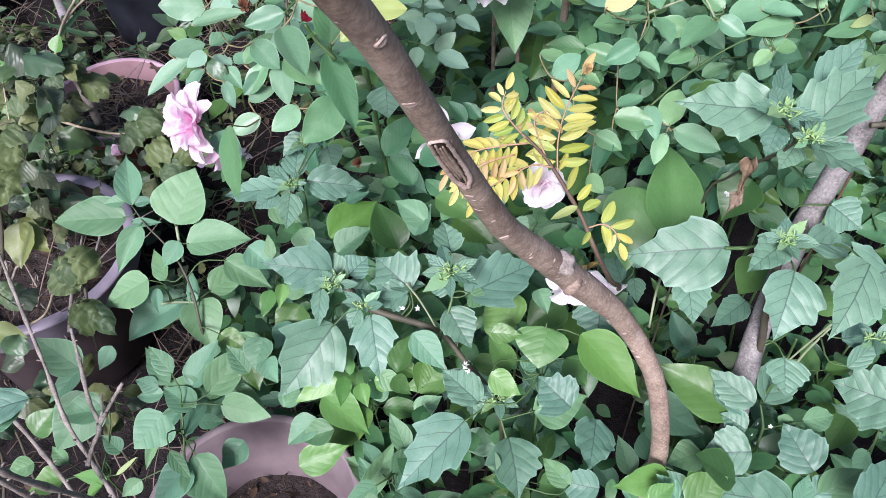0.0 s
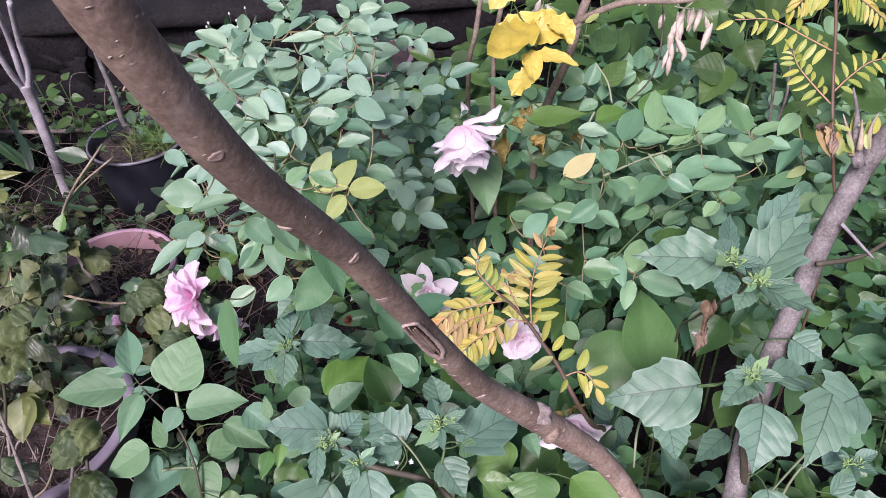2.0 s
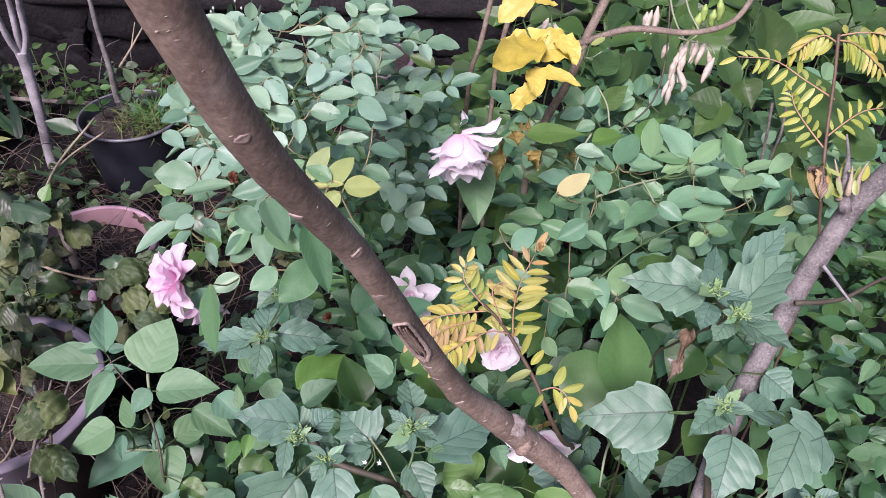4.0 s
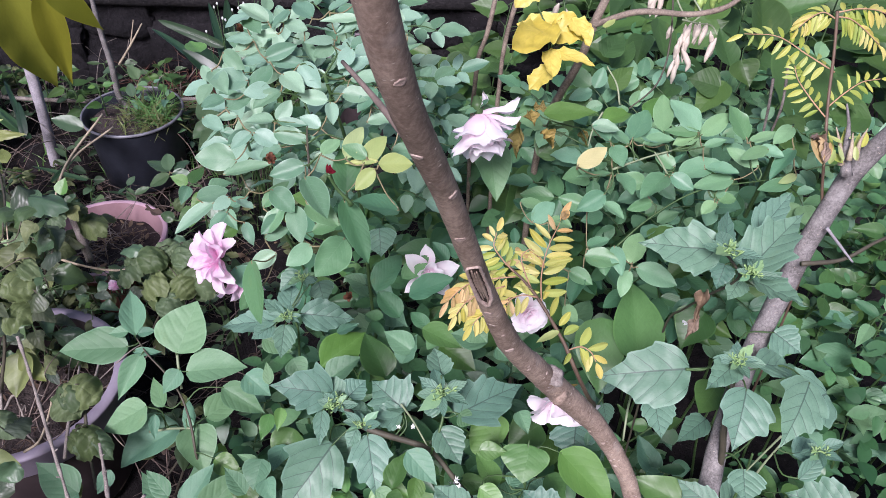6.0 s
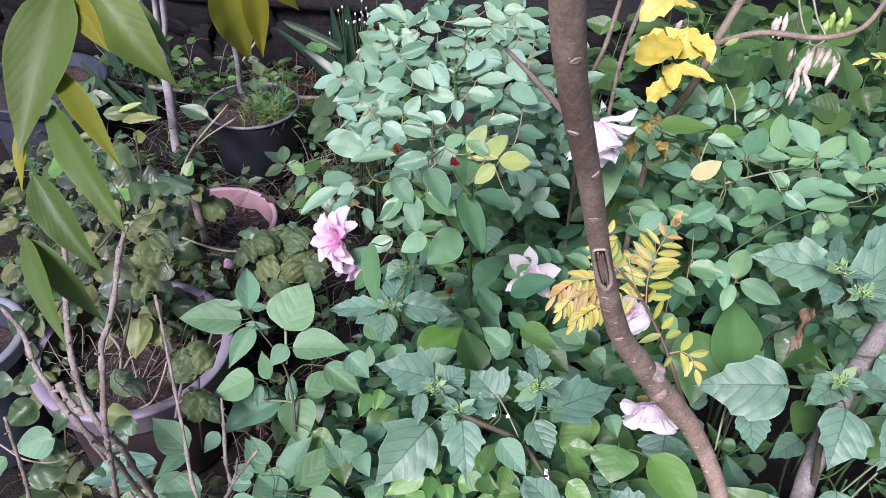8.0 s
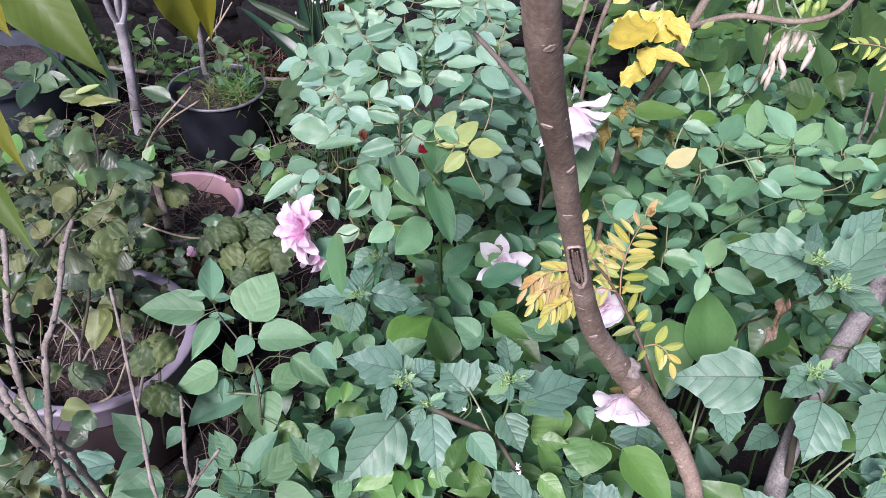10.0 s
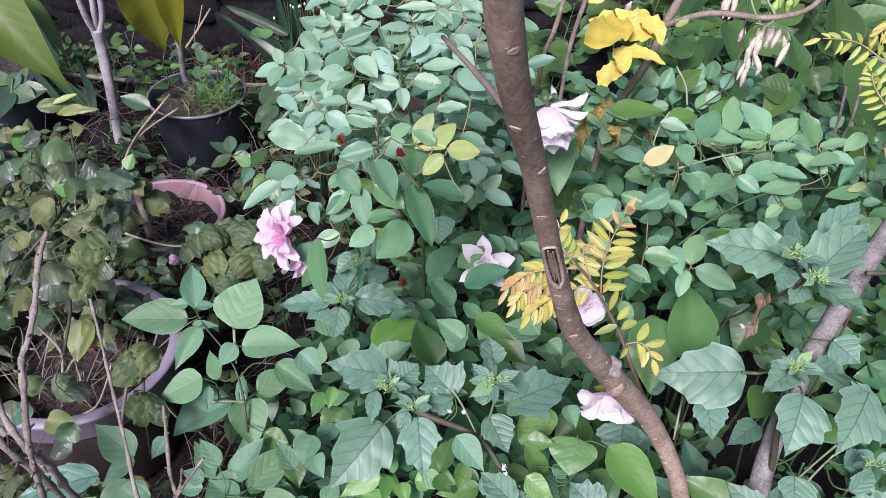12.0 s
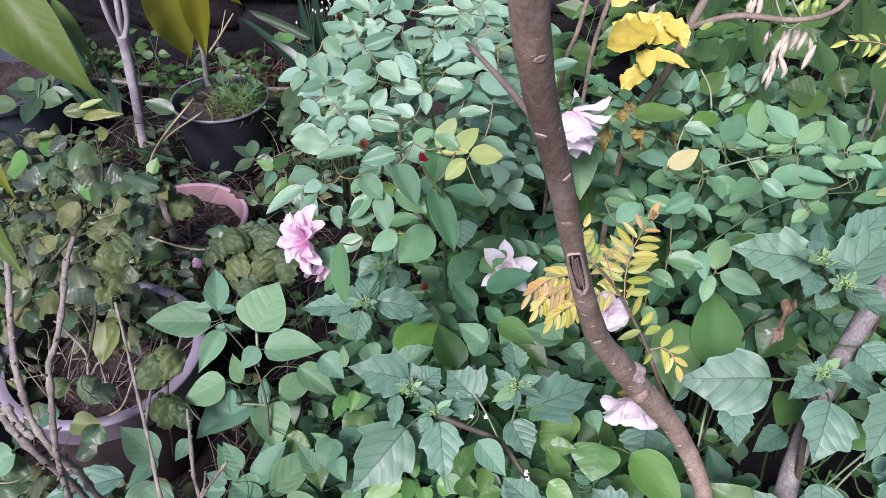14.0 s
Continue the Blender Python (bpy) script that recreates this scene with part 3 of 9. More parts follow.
def build_wall():
    """A low garden wall of dark rough stones with a grey ledge on top."""
    wall = tagged(new("wall_north"), "low dark mossy stone garden wall with a grey ledge", "wall", kind="structure")
    wall.location = (0, WALL_Y, 0)
    r = random.Random(5)
    z = -0.06
    for row in range(3):
        h = (0.15, 0.13, 0.11)[row]
        x = -3.2 + 0.12 * (row % 2)
        while x < 3.2:
            w = r.uniform(0.16, 0.36)
            bm = bmesh.new()
            bmesh.ops.create_cube(bm, size=1)
            bmesh.ops.subdivide_edges(bm, edges=bm.edges[:], cuts=5, use_grid_fill=True)
            seed = r.uniform(0, 99)
            for v in bm.verts:
                v.co = Vector((v.co.x * (w + 0.06), v.co.y * 0.22, v.co.z * (h + 0.05)))
                v.co += noise.noise_vector(v.co * 8 + Vector((seed, 0, 0))) * 0.03 + noise.noise_vector(v.co * 26 + Vector((0, seed, 0))) * 0.016
            me = bpy.data.meshes.new("stone")
            bm.to_mesh(me)
            bm.free()
            me.polygons.foreach_set("use_smooth", [True] * len(me.polygons))
            me.materials.append(STONE)
            ob = under(new("stone", me), wall)
            ob.location = (x + w / 2, WALL_Y + 0.14 + r.uniform(-0.014, 0.014), z + h / 2 + r.uniform(-0.012, 0.012))
            ob.rotation_euler = (0, r.uniform(-0.12, 0.12), 0)
            x += w
        z += h
    verts, faces = [], []
    for k in range(129):
        x = -3.2 + 0.05 * k
        for y, zz in ((0.01, z - 0.012), (-0.006, z + 0.002), (-0.004, z + 0.03), (0.02, z + 0.042), (0.3, z + 0.046), (0.31, z - 0.012)):
            verts.append((x, WALL_Y + y + 0.012 * noise.noise((x * 4, y, 1)), zz + 0.01 * noise.noise((x * 5, y * 5, 3))))
    for k in range(128):
        for j in range(5):
            a = k * 6 + j
            faces.append((a, a + 1, a + 7, a + 6))
    part("ledge", mesh_of("ledge", verts, faces, LEDGE), wall, "grey cement ledge")


WALL_Y = 2.5
build_ground()
build_wall()


def lathe(profile, sides=56, wobble=0.0):
    verts, faces = [], []
    for r, z in profile:
        for s in range(sides):
            a = 2 * math.pi * s / sides
            k = 1 + wobble * math.sin(2 * a + 1.0)
            verts.append((r * k * math.cos(a), r * k * math.sin(a), z))
    for j in range(len(profile) - 1):
        for s in range(sides):
            a, b = j * sides + s, j * sides + (s + 1) % sides
            faces.append((a, b, b + sides, a + sides))
    return verts, faces


def flower_pot(rim_centre, radius, height, wall_mat, rim_mat, label, fill=0.05, taper=0.74, lip=0.012, inner_mat=None, band=0.0):
    """A round plastic pot: tapered body, rolled rim, inner wall and soil."""
    x, y, z = rim_centre
    pot = tagged(new("flower_pot"), label, "flower pot")
    pot.location = (x, y, z - height)
    r0, r1 = radius * taper, radius - lip
    tilt = Matrix.Translation((x, y, z - height))

    def piece(name, profile, material, tag=""):
        v, f = lathe(profile, wobble=0.012)
        ob = part(name, mesh_of(name, [tilt @ Vector(q) for q in v], f, material), pot, tag)
        return ob

    rh = band or lip * 2.2
    piece("body", [(0.001, 0.0), (r0, 0.0), (r0 + 0.004, 0.006), (r0 + (r1 - r0) * 0.5, height * 0.5), (r1, height - rh)], wall_mat)
    piece("rim", [(r1 - 0.002, height - rh), (radius - 0.002 - 0.1 * band, height - rh + 0.001), (radius - 0.1 * band, height - rh + 0.004), (radius - 0.001, height - 0.009), (radius + 0.002, height - 0.006), (radius, height - 0.001),
                  (radius - lip * 0.6, height), (radius - lip, height - 0.003)], rim_mat)
    piece("inner_wall", [(radius - lip, height - 0.003), (r1 - 0.008, height - rh), (r0 + (r1 - r0) * 0.35 - 0.006, height * 0.4), (r0 * 0.95, height * 0.1)], inner_mat or wall_mat)
    verts, faces = [(0, 0, height - fill)], []
    rings = 9
    rs = (r0 + (r1 - r0) * (1 - fill / height)) * 0.985
    for j in range(1, rings + 1):
        for s in range(40):
            a = 2 * math.pi * s / 40
            r = rs * j / rings
            p = Vector((r * math.cos(a), r * math.sin(a), 0))
            verts.append((p.x, p.y, height - fill + 0.012 * noise.noise(p * 25 + Vector((x, y, 0))) - 0.004 * (j == rings)))
    for s in range(40):
        faces.append((0, 1 + s, 1 + (s + 1) % 40))
    for j in range(rings - 1):
        for s in range(40):
            a, b = 1 + j * 40 + s, 1 + j * 40 + (s + 1) % 40
            faces.append((a, a + 40, b + 40, b))
    part("soil", mesh_of("soil", [tilt @ Vector(q) for q in verts], faces, POT_SOIL), pot, "dry crumbly potting soil")
    return pot


def litter(name, label, centre, reach, count, seed, height=None, twig=0.5, material=DRY):
    """Fallen leaves and twigs, far too many to count."""
    r = random.Random(seed)
    bits = []
    for k in range(count):
        a, d = r.uniform(0, 6.283), reach * math.sqrt(r.random())
        x, y = centre[0] + d * math.cos(a) * (1.0), centre[1] + d * math.sin(a)
        z = (height if height is not None else ground_height(x, y)) + r.uniform(0.002, 0.016)
        yaw, tip = r.uniform(0, 6.283), r.gauss(0, 0.35)
        if r.random() < twig:
            ln = r.uniform(0.02, 0.10) * min(1, reach * 3)
            v = Vector((math.cos(yaw), math.sin(yaw), tip * 0.5)) * ln
            bend = Vector((r.gauss(0, 0.15), r.gauss(0, 0.15), abs(r.gauss(0, 0.12)))) * ln
            p = Vector((x, y, z + abs(v.z) * 0.5))
            bits.append(tube([p - v / 2, p + bend, p + v / 2], (r.uniform(0.0008, 0.002), 0.0006), 4, 2))
        else:
            ln, w = r.uniform(0.009, 0.03) * (0.8 if height is not None else 1.0), r.uniform(0.3, 0.6)
            m = Matrix.Translation((x, y, z + 0.004)) @ Euler((r.gauss(0, 0.5), r.gauss(0, 0.5), yaw)).to_matrix().to_4x4()
            verts, faces = [], []
            for j in range(5):
                t = j / 4
                h = w * ln * 0.5 * math.sin(math.pi * (0.06 + 0.9 * t))
                for c in (-1, 0, 1):
                    verts.append(m @ Vector((c * h, (t - 0.5) * ln, 0.35 * h * abs(c) + 0.1 * ln * math.sin(3 * t + k))))
            for j in range(4):
                for c in range(2):
                    q = j * 3 + c
                    faces.append((q, q + 1, q + 4, q + 3))
            bits.append((verts, faces))
    tagged(new(name, mesh_of(name, *joined(bits), material)), label, "litter", kind="stuff")


BIG_POT = (-0.771, 0.912, 0.300)
PINK_POT = (-0.801, 1.467, 0.190)
BLACK_POT = (-0.863, 1.978, 0.240)
SLATE_POT = (-1.55, 1.990, 0.260)
BACK_POT = (-0.189, 2.256, 0.300)
DARK_POT = (0.186, 1.321, 0.350)
FRONT_POT = (-0.263, 0.427, 0.320)
EDGE_POT = (-1.093, 0.847, 0.340)
flower_pot(BIG_POT, 0.194, 0.29, MAUVE_SHADED, MAUVE, "large mauve plastic pot with dry soil", 0.085, 0.76, 0.021, MAUVE_SHADED, band=0.06)
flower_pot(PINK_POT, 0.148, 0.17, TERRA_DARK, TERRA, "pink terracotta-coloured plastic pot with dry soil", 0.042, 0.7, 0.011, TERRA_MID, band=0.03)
flower_pot(BLACK_POT, 0.142, 0.22, PLASTIC_BLACK, BLACK_RIM, "black plastic nursery pot full of weeds", 0.035, 0.8, 0.005)
flower_pot(SLATE_POT, 0.2, 0.24, SLATE, SLATE, "slate-blue plastic pot standing on the soil", 0.04, 0.75, 0.016)
flower_pot(BACK_POT, 0.13, 0.27, MAUVE_SHADED, MAUVE_DUSTY, "dusty mauve plastic pot behind the rose bush", 0.04, 0.75, 0.014, MAUVE_SHADED)
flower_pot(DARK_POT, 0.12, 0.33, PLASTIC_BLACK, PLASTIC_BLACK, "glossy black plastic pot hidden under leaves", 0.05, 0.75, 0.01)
flower_pot(FRONT_POT, 0.152, 0.29, MAUVE_SHADED, MAUVE_DUSTY, "mauve plastic pot half hidden by leaves", 0.15, 0.78, 0.011, MAUVE_DUSTY)
flower_pot(EDGE_POT, 0.125, 0.31, SLATE, SLATE_PALE, "pale grey plastic pot with dark soil", 0.06, 0.75, 0.016)
litter("leaf_litter", "dry fallen leaves and twigs lying on the soil", (-0.75, 1.5), 0.95, 1300, 3, twig=0.75)
litter("leaf_litter", "dry fallen leaves and twigs on the pot soil", BIG_POT, 0.125, 80, 4, 0.22, 0.7, DRY)
litter("leaf_litter", "broken twigs and dry leaves on the pot soil", PINK_POT, 0.10, 150, 5, 0.155, 0.7, DRY_PALE)
litter("leaf_litter", "pale dry leaves and twigs lying behind the pink pot", (-0.62, 1.66), 0.2, 110, 8, twig=0.4, material=DRY_PALE)
litter("leaf_litter", "dry brown leaves heaped on the pot soil", FRONT_POT, 0.11, 130, 6, 0.172, 0.4)

# ---- trees, flowers and sprays ----
TRUNKS = {}


def trunk(owner, points, radii, material, name="trunk", sides=16, rough=0.09, steps=10):
    path = smooth_path(points, steps)
    AXES.setdefault(owner.name, []).extend(path)
    if name == "trunk":
        TRUNKS[owner.name] = [path, list(radii), owner]
    made = part(name, mesh_of(name, *tube(points, radii, sides, steps, rough, 45.0), material), TRUNKS[owner.name][2] if name.startswith("crack") else owner)
    if name == "trunk":
        TRUNKS[owner.name][2] = made
    return made


def knobby(owner, points, r0, r1, material=STICK, seed=1):
    """A bare twig with swollen nodes and small bud stubs."""
    q = random.Random(seed)
    count = 6 * len(points)
    radii = []
    for k in range(count):
        r = r0 + (r1 - r0) * k / (count - 1)
        radii.append(r * (1.32 if k % 4 == 2 else 0.92) * q.uniform(0.93, 1.07))
    limb = trunk(owner, points, radii, material, "branch", 9, 0.3, 8)
    path = smooth_path(points, 8)
    for k in range(3, len(path) - 2, 4):
        d = (path[k + 1] - path[k - 1]).normalized()
        side = d.orthogonal()
        side.rotate(Matrix.Rotation(q.uniform(0, 6.283), 3, d))
        r = r0 + (r1 - r0) * k / len(path)
        a = path[k] + side * r * 0.6
        b = a + (side * 0.8 + Vector((0, 0, 0.5))).normalized() * r * q.uniform(1.0, 2.4)
        part("bud_stub", mesh_of("bud_stub", *tube([a, b], (r * 0.5, r * 0.3), 6, 2), material), limb)


def scar(owner, at, r, material=SCAR, lift=0.06):
    """An oval leaf scar: a low pale ring with a sunken middle, lying on the trunk."""
    path, radii, bole = TRUNKS[owner.name]
    i = min(range(1, len(path) - 1), key=lambda k: (path[k] - Vector(at)).length)
    a = (path[i + 1] - path[i - 1]).normalized()
    f = i / (len(path) - 1) * (len(radii) - 1)
    rad = radii[int(f)] + (radii[min(int(f) + 1, len(radii) - 1)] - radii[int(f)]) * (f - int(f))
    p = path[i] + a * (Vector(at) - path[i]).dot(a)
    o = Vector(at) - p
    o = (o - a * o.dot(a)).normalized()
    s = a.cross(o)
    verts, faces = [], []
    for ring, h in ((1.0, -0.2), (0.86, lift), (0.66, lift * 1.5), (0.45, lift), (0.04, lift * 0.7)):
        for k in range(16):
            t = 2 * math.pi * k / 16
            rag = 1 + 0.3 * noise.noise((math.cos(t) * 1.6 + at[2] * 90, math.sin(t) * 1.6, at[0] * 70))
            u, v = r * 1.1 * ring * rag * math.cos(t), r * 0.8 * ring * rag * math.sin(t)
            w = min(u / rad, 1.4)
            verts.append(p + (o * math.cos(w) + s * math.sin(w)) * (rad * 1.03 + r * h) + a * v)
    for j in range(4):
        for k in range(16):
            p1, q1 = j * 16 + k, j * 16 + (k + 1) % 16
            faces.append((p1, q1, q1 + 16, p1 + 16))
    return part("leaf_scar", mesh_of("leaf_scar", verts, faces, material), bole, "pale oval leaf scar" if material is SCAR else "swollen ring on the bark")


def split(owner, top, foot, facing, half):
    """An old open wound in the trunk: a flush dark wood patch, hollow shade in its colour, with fibres, framed by a
    pale raised callus.
    """
    path, radii, bole = TRUNKS[owner.name]

    def on_bark(z, across, lift):
        i = min(range(1, len(path) - 2), key=lambda k: abs(path[k].z - z))
        a = (path[i + 1] - path[i - 1]).normalized()
        p = path[i] + a * ((z - path[i].z) / a.z)
        f = i / (len(path) - 1) * (len(radii) - 1)
        rad = radii[int(f)] + (radii[int(f) + 1] - radii[int(f)]) * (f - int(f))
        o = Vector(facing)
        o = (o - a * o.dot(a)).normalized()
        s = a.cross(o)
        w = across / rad
        return p + (o * math.cos(w) + s * math.sin(w)) * (rad + lift)

    def edge(f):
        return half * (0.75 + 0.25 * math.sin(2.2 * f + 0.5)) * min(1.0, 9 * f + 0.62, 6 * (1 - f) + 0.12)

    verts, faces = [], []
    for k in range(25):
        f = k / 24
        for c in (-1, -0.6, -0.2, 0.2, 0.6, 1):
            verts.append(on_bark(top + (foot - top) * f, c * edge(f), 0.0002 + 0.0004 * noise.noise((c * 5, f * 9, 2))))
    for k in range(24):
        for c in range(5):
            i = k * 6 + c
            faces.append((i, i + 1, i + 7, i + 6))
    # Lies on the bark; the shade of the hollow is put into its colour.
    part("wound", mesh_of("wound", verts, faces, CRACK), bole, "dark wood patch with the shade of the split in its colour")
    loop = [on_bark(top + (foot - top) * k / 16, -edge(k / 16), 0.0006) for k in range(17)] + [on_bark(top + (foot - top) * k / 16, edge(k / 16), 0.0006) for k in range(16, -1, -1)]
    loop.append(loop[0])
    part("callus", mesh_of("callus", *tube(loop, (0.0009, 0.0012, 0.0014, 0.0016, 0.0013, 0.0011, 0.0009), 8, 3, 0.4, 400.0), SCAR), bole, "pale raised bark round the split")
    for c, lo, hi in ((-0.28, 0.05, 0.85), (0.36, 0.1, 0.94), (0.04, 0.12, 0.8)):
        fibre = [on_bark(top + (foot - top) * (lo + (hi - lo) * k / 8), c * edge(lo + (hi - lo) * k / 8), 0.0006) for k in range(9)]
        part("fibre", mesh_of("fibre", *tube(fibre, (0.0005, 0.0012, 0.0011, 0.0004), 6, 3, 0.5, 500.0), BARK), bole, "strip of bare brown wood")


def lenticels(owner, count, seed, size=0.0011, material=LENTICEL, span=(0.0, 1.0)):
    """Countless small pale corky flecks lying across a trunk."""
    path, radii, bole = TRUNKS[owner.name]
    q = random.Random(seed)
    bits = []
    for k in range(count):
        i = q.randrange(1 + int(span[0] * (len(path) - 3)), int(2 + span[1] * (len(path) - 3)))
        a = (path[i + 1] - path[i - 1]).normalized()
        p = path[i].lerp(path[i + 1], q.random())
        f = i / (len(path) - 1) * (len(radii) - 1)
        rad = radii[int(f)] + (radii[min(int(f) + 1, len(radii) - 1)] - radii[int(f)]) * (f - int(f))
        o = a.orthogonal().normalized()
        o.rotate(Matrix.Rotation(q.uniform(0, 6.283), 3, a))
        s = a.cross(o)
        ln, w = size * q.uniform(0.5, 1.5), size * q.uniform(0.2, 0.45)
        skew = q.gauss(0, 0.35)
        verts = []
        for ring, h in ((1.0, -0.15), (0.55, 0.3)):
            for j in range(7):
                t = 2 * math.pi * j / 7
                u, v = ln * ring * math.cos(t), w * ring * math.sin(t) + skew * ln * ring * math.cos(t)
                verts.append(p + (o * math.cos(u / rad) + s * math.sin(u / rad)) * (rad * 1.02 + w * h) + a * v)
        faces = [(j, (j + 1) % 7, 7 + (j + 1) % 7, 7 + j) for j in range(7)] + [tuple(range(7, 14))]
        bits.append((verts, faces))
    tagged(part("lenticel_speckle", mesh_of("lenticel_speckle", *joined(bits), material), bole, "small pale corky flecks"), kind="stuff")


def knot(owner, at, size, material, seed=1):
    """A lumpy burr grown out of the trunk."""
    bole = TRUNKS[owner.name][2]
    bm = bmesh.new()
    bmesh.ops.create_icosphere(bm, subdivisions=3, radius=1.0)
    c = Vector(at)
    for v in bm.verts:
        k = 1 + 0.3 * noise.noise(v.co * 2.2 + Vector((seed, 0, 0))) + 0.12 * noise.noise(v.co * 6 + Vector((0, seed, 0)))
        v.co = c + Vector((v.co.x * size[0], v.co.y * size[1], v.co.z * size[2])) * k
    me = bpy.data.meshes.new("knot")
    bm.to_mesh(me)
    bm.free()
    me.polygons.foreach_set("use_smooth", [True] * len(me.polygons))
    me.materials.append(material)
    return part("knot", me, bole, "lumpy burr grey with lichen")


PETALS = {}


def petal_mesh(material, variant):
    key = (material.name, variant)
    if key in PETALS:
        return PETALS[key]
    r = random.Random(variant)
    seed = r.uniform(0, 60)
    pointed = variant >= 10
    half = outline(0.75, 0.62) if pointed else outline(0.62, 0.36)
    notch = 0.0 if pointed else r.uniform(0.02, 0.1)
    verts, faces = [], []
    for j in range(10):
        y = j / 9
        h = half(min(max(y, 0.01), 0.985))
        for c in range(-4, 5):
            u = c / 4
            x = u * h
            z = 0.8 * x * x + 0.30 * y * y - 0.55 * max(0, y - 0.55)
            z += 0.06 * noise.noise((x * 4 + seed, y * 4, seed)) * (0.3 + y) + 0.05 * abs(u) ** 3 * math.sin(9 * y + seed)
            verts.append((x, y - notch * (1 - abs(u)) * max(0.0, y - 0.7) / 0.3 - 0.07 * u * u * y, z))
    for j in range(9):
        for c in range(8):
            a = j * 9 + c
            faces.append((a, a + 1, a + 10, a + 9))
    PETALS[key] = mesh_of("petal", verts, faces, material)
    return PETALS[key]


def rose(centre, facing, size, whorls, material, label, seed, sepal_mat=None, wide=0.62, pointed=False, outer=()):
    """A loose rose: whorls of (count, spread in degrees, length) and single bent-back petals (way, length, width), on a green hip."""
    r = random.Random(seed)
    c, f = Vector(centre), Vector(facing).normalized()
    flower = tagged(new("rose_flower"), label, "rose")
    flower.location = c
    side = f.orthogonal().normalized()
    up = f.cross(side)

    def petal(way, start, length, width, back, sharp):
        y = way.normalized()
        x = y.cross(back).normalized()
        n = x.cross(y)
        m = Matrix.Identity(4)
        for col, (v, k) in enumerate(((x, width), (y, length), (n, length * 0.9))):
            for row in range(3):
                m[row][col] = v[row] * k
        for row in range(3):
            m[row][3] = start[row]
        ob = new("petal", petal_mesh(material, r.randrange(6) + (10 if sharp else 0)))
        ob.matrix_basis = m
        under(ob, flower)

    for w, (count, spread, length) in enumerate(whorls):
        for k in range(count):
            a = 2 * math.pi * (k + 0.5 * (w % 2)) / count + r.gauss(0, 0.16)
            o = side * math.cos(a) + up * math.sin(a)
            sp = radians(spread + r.gauss(0, 9))
            ln = size * length * r.uniform(0.88, 1.1)
            petal(f * math.cos(sp) + o * math.sin(sp), c + o * size * 0.02, ln, ln * wide * r.uniform(0.82, 1.16), f if spread > 8 else side, pointed)
    for way, length, width in outer:
        petal(Vector(way), c, length, width, f, False)
    hip = tube([c - f * size * 0.22, c - f * size * 0.1, c + f * size * 0.02], (size * 0.03, size * 0.09, size * 0.05), 10, 4)
    part("hip", mesh_of("hip", *hip, GREEN_STEM), flower)
    for k in range(5):
        a = 2 * math.pi * k / 5
        o = side * math.cos(a) + up * math.sin(a)
        leaf(flower, ("lance", sepal_mat or SMOOTH), c - f * size * 0.06, c + o * size * 0.28 - f * size * r.uniform(0.0, 0.2), size * 0.09, "sepal", False)
    return flower


def spray(owner, points, pairs, length, width, kinds, droop=0.3, start=0.12, fan=62, stem_mat=RED_STEM, r=0.0013, seed=1, face=(0, -0.7, 0.7), name="rachis"):
    """A feather-shaped leaf: leaflets in pairs along a thin stalk."""
    q = random.Random(seed)
    path = smooth_path(points, 10)
    rachis = part(name, mesh_of(name, *tube(points, (r, r * 0.5), 6, 6), stem_mat), owner)
    n = len(path) - 1
    up = Vector(face).normalized()
    for k in range(pairs + 1):
        f = start + (1 - start) * k / pairs
        i = min(int(f * n), n - 1)
        p = path[i].lerp(path[i + 1], f * n - i)
        d = (path[min(i + 2, n)] - path[max(i - 1, 0)]).normalized()
        s = d.cross(up).normalized()
        grow = 0.55 + 0.45 * math.sin(math.pi * min(1, 0.2 + 0.85 * f)) if f < 0.98 else 0.8
        sides = (1, -1) if k < pairs else (0,)
        for sg in sides:
            a = radians(fan * (1 - 0.35 * f) + q.gauss(0, 4))
            v = (d * math.cos(a) + s * sg * math.sin(a)) if sg else d
            v = (v + Vector((0, 0, -droop * q.uniform(0.6, 1.1)))).normalized()
            ln = length * grow * q.uniform(0.93, 1.07)
            kind = kinds[min(int(f * len(kinds) + q.uniform(-0.3, 0.3)), len(kinds) - 1)] if f > 0.1 else kinds[0]
            b = p + v * 0.0015
            leaf(owner, kind, b, b + v * ln, width * grow * q.uniform(0.85, 1.1), "leaflet", False, face=up + Vector((q.gauss(0, 0.2), q.gauss(0, 0.2), q.gauss(0, 0.2))), on=rachis)


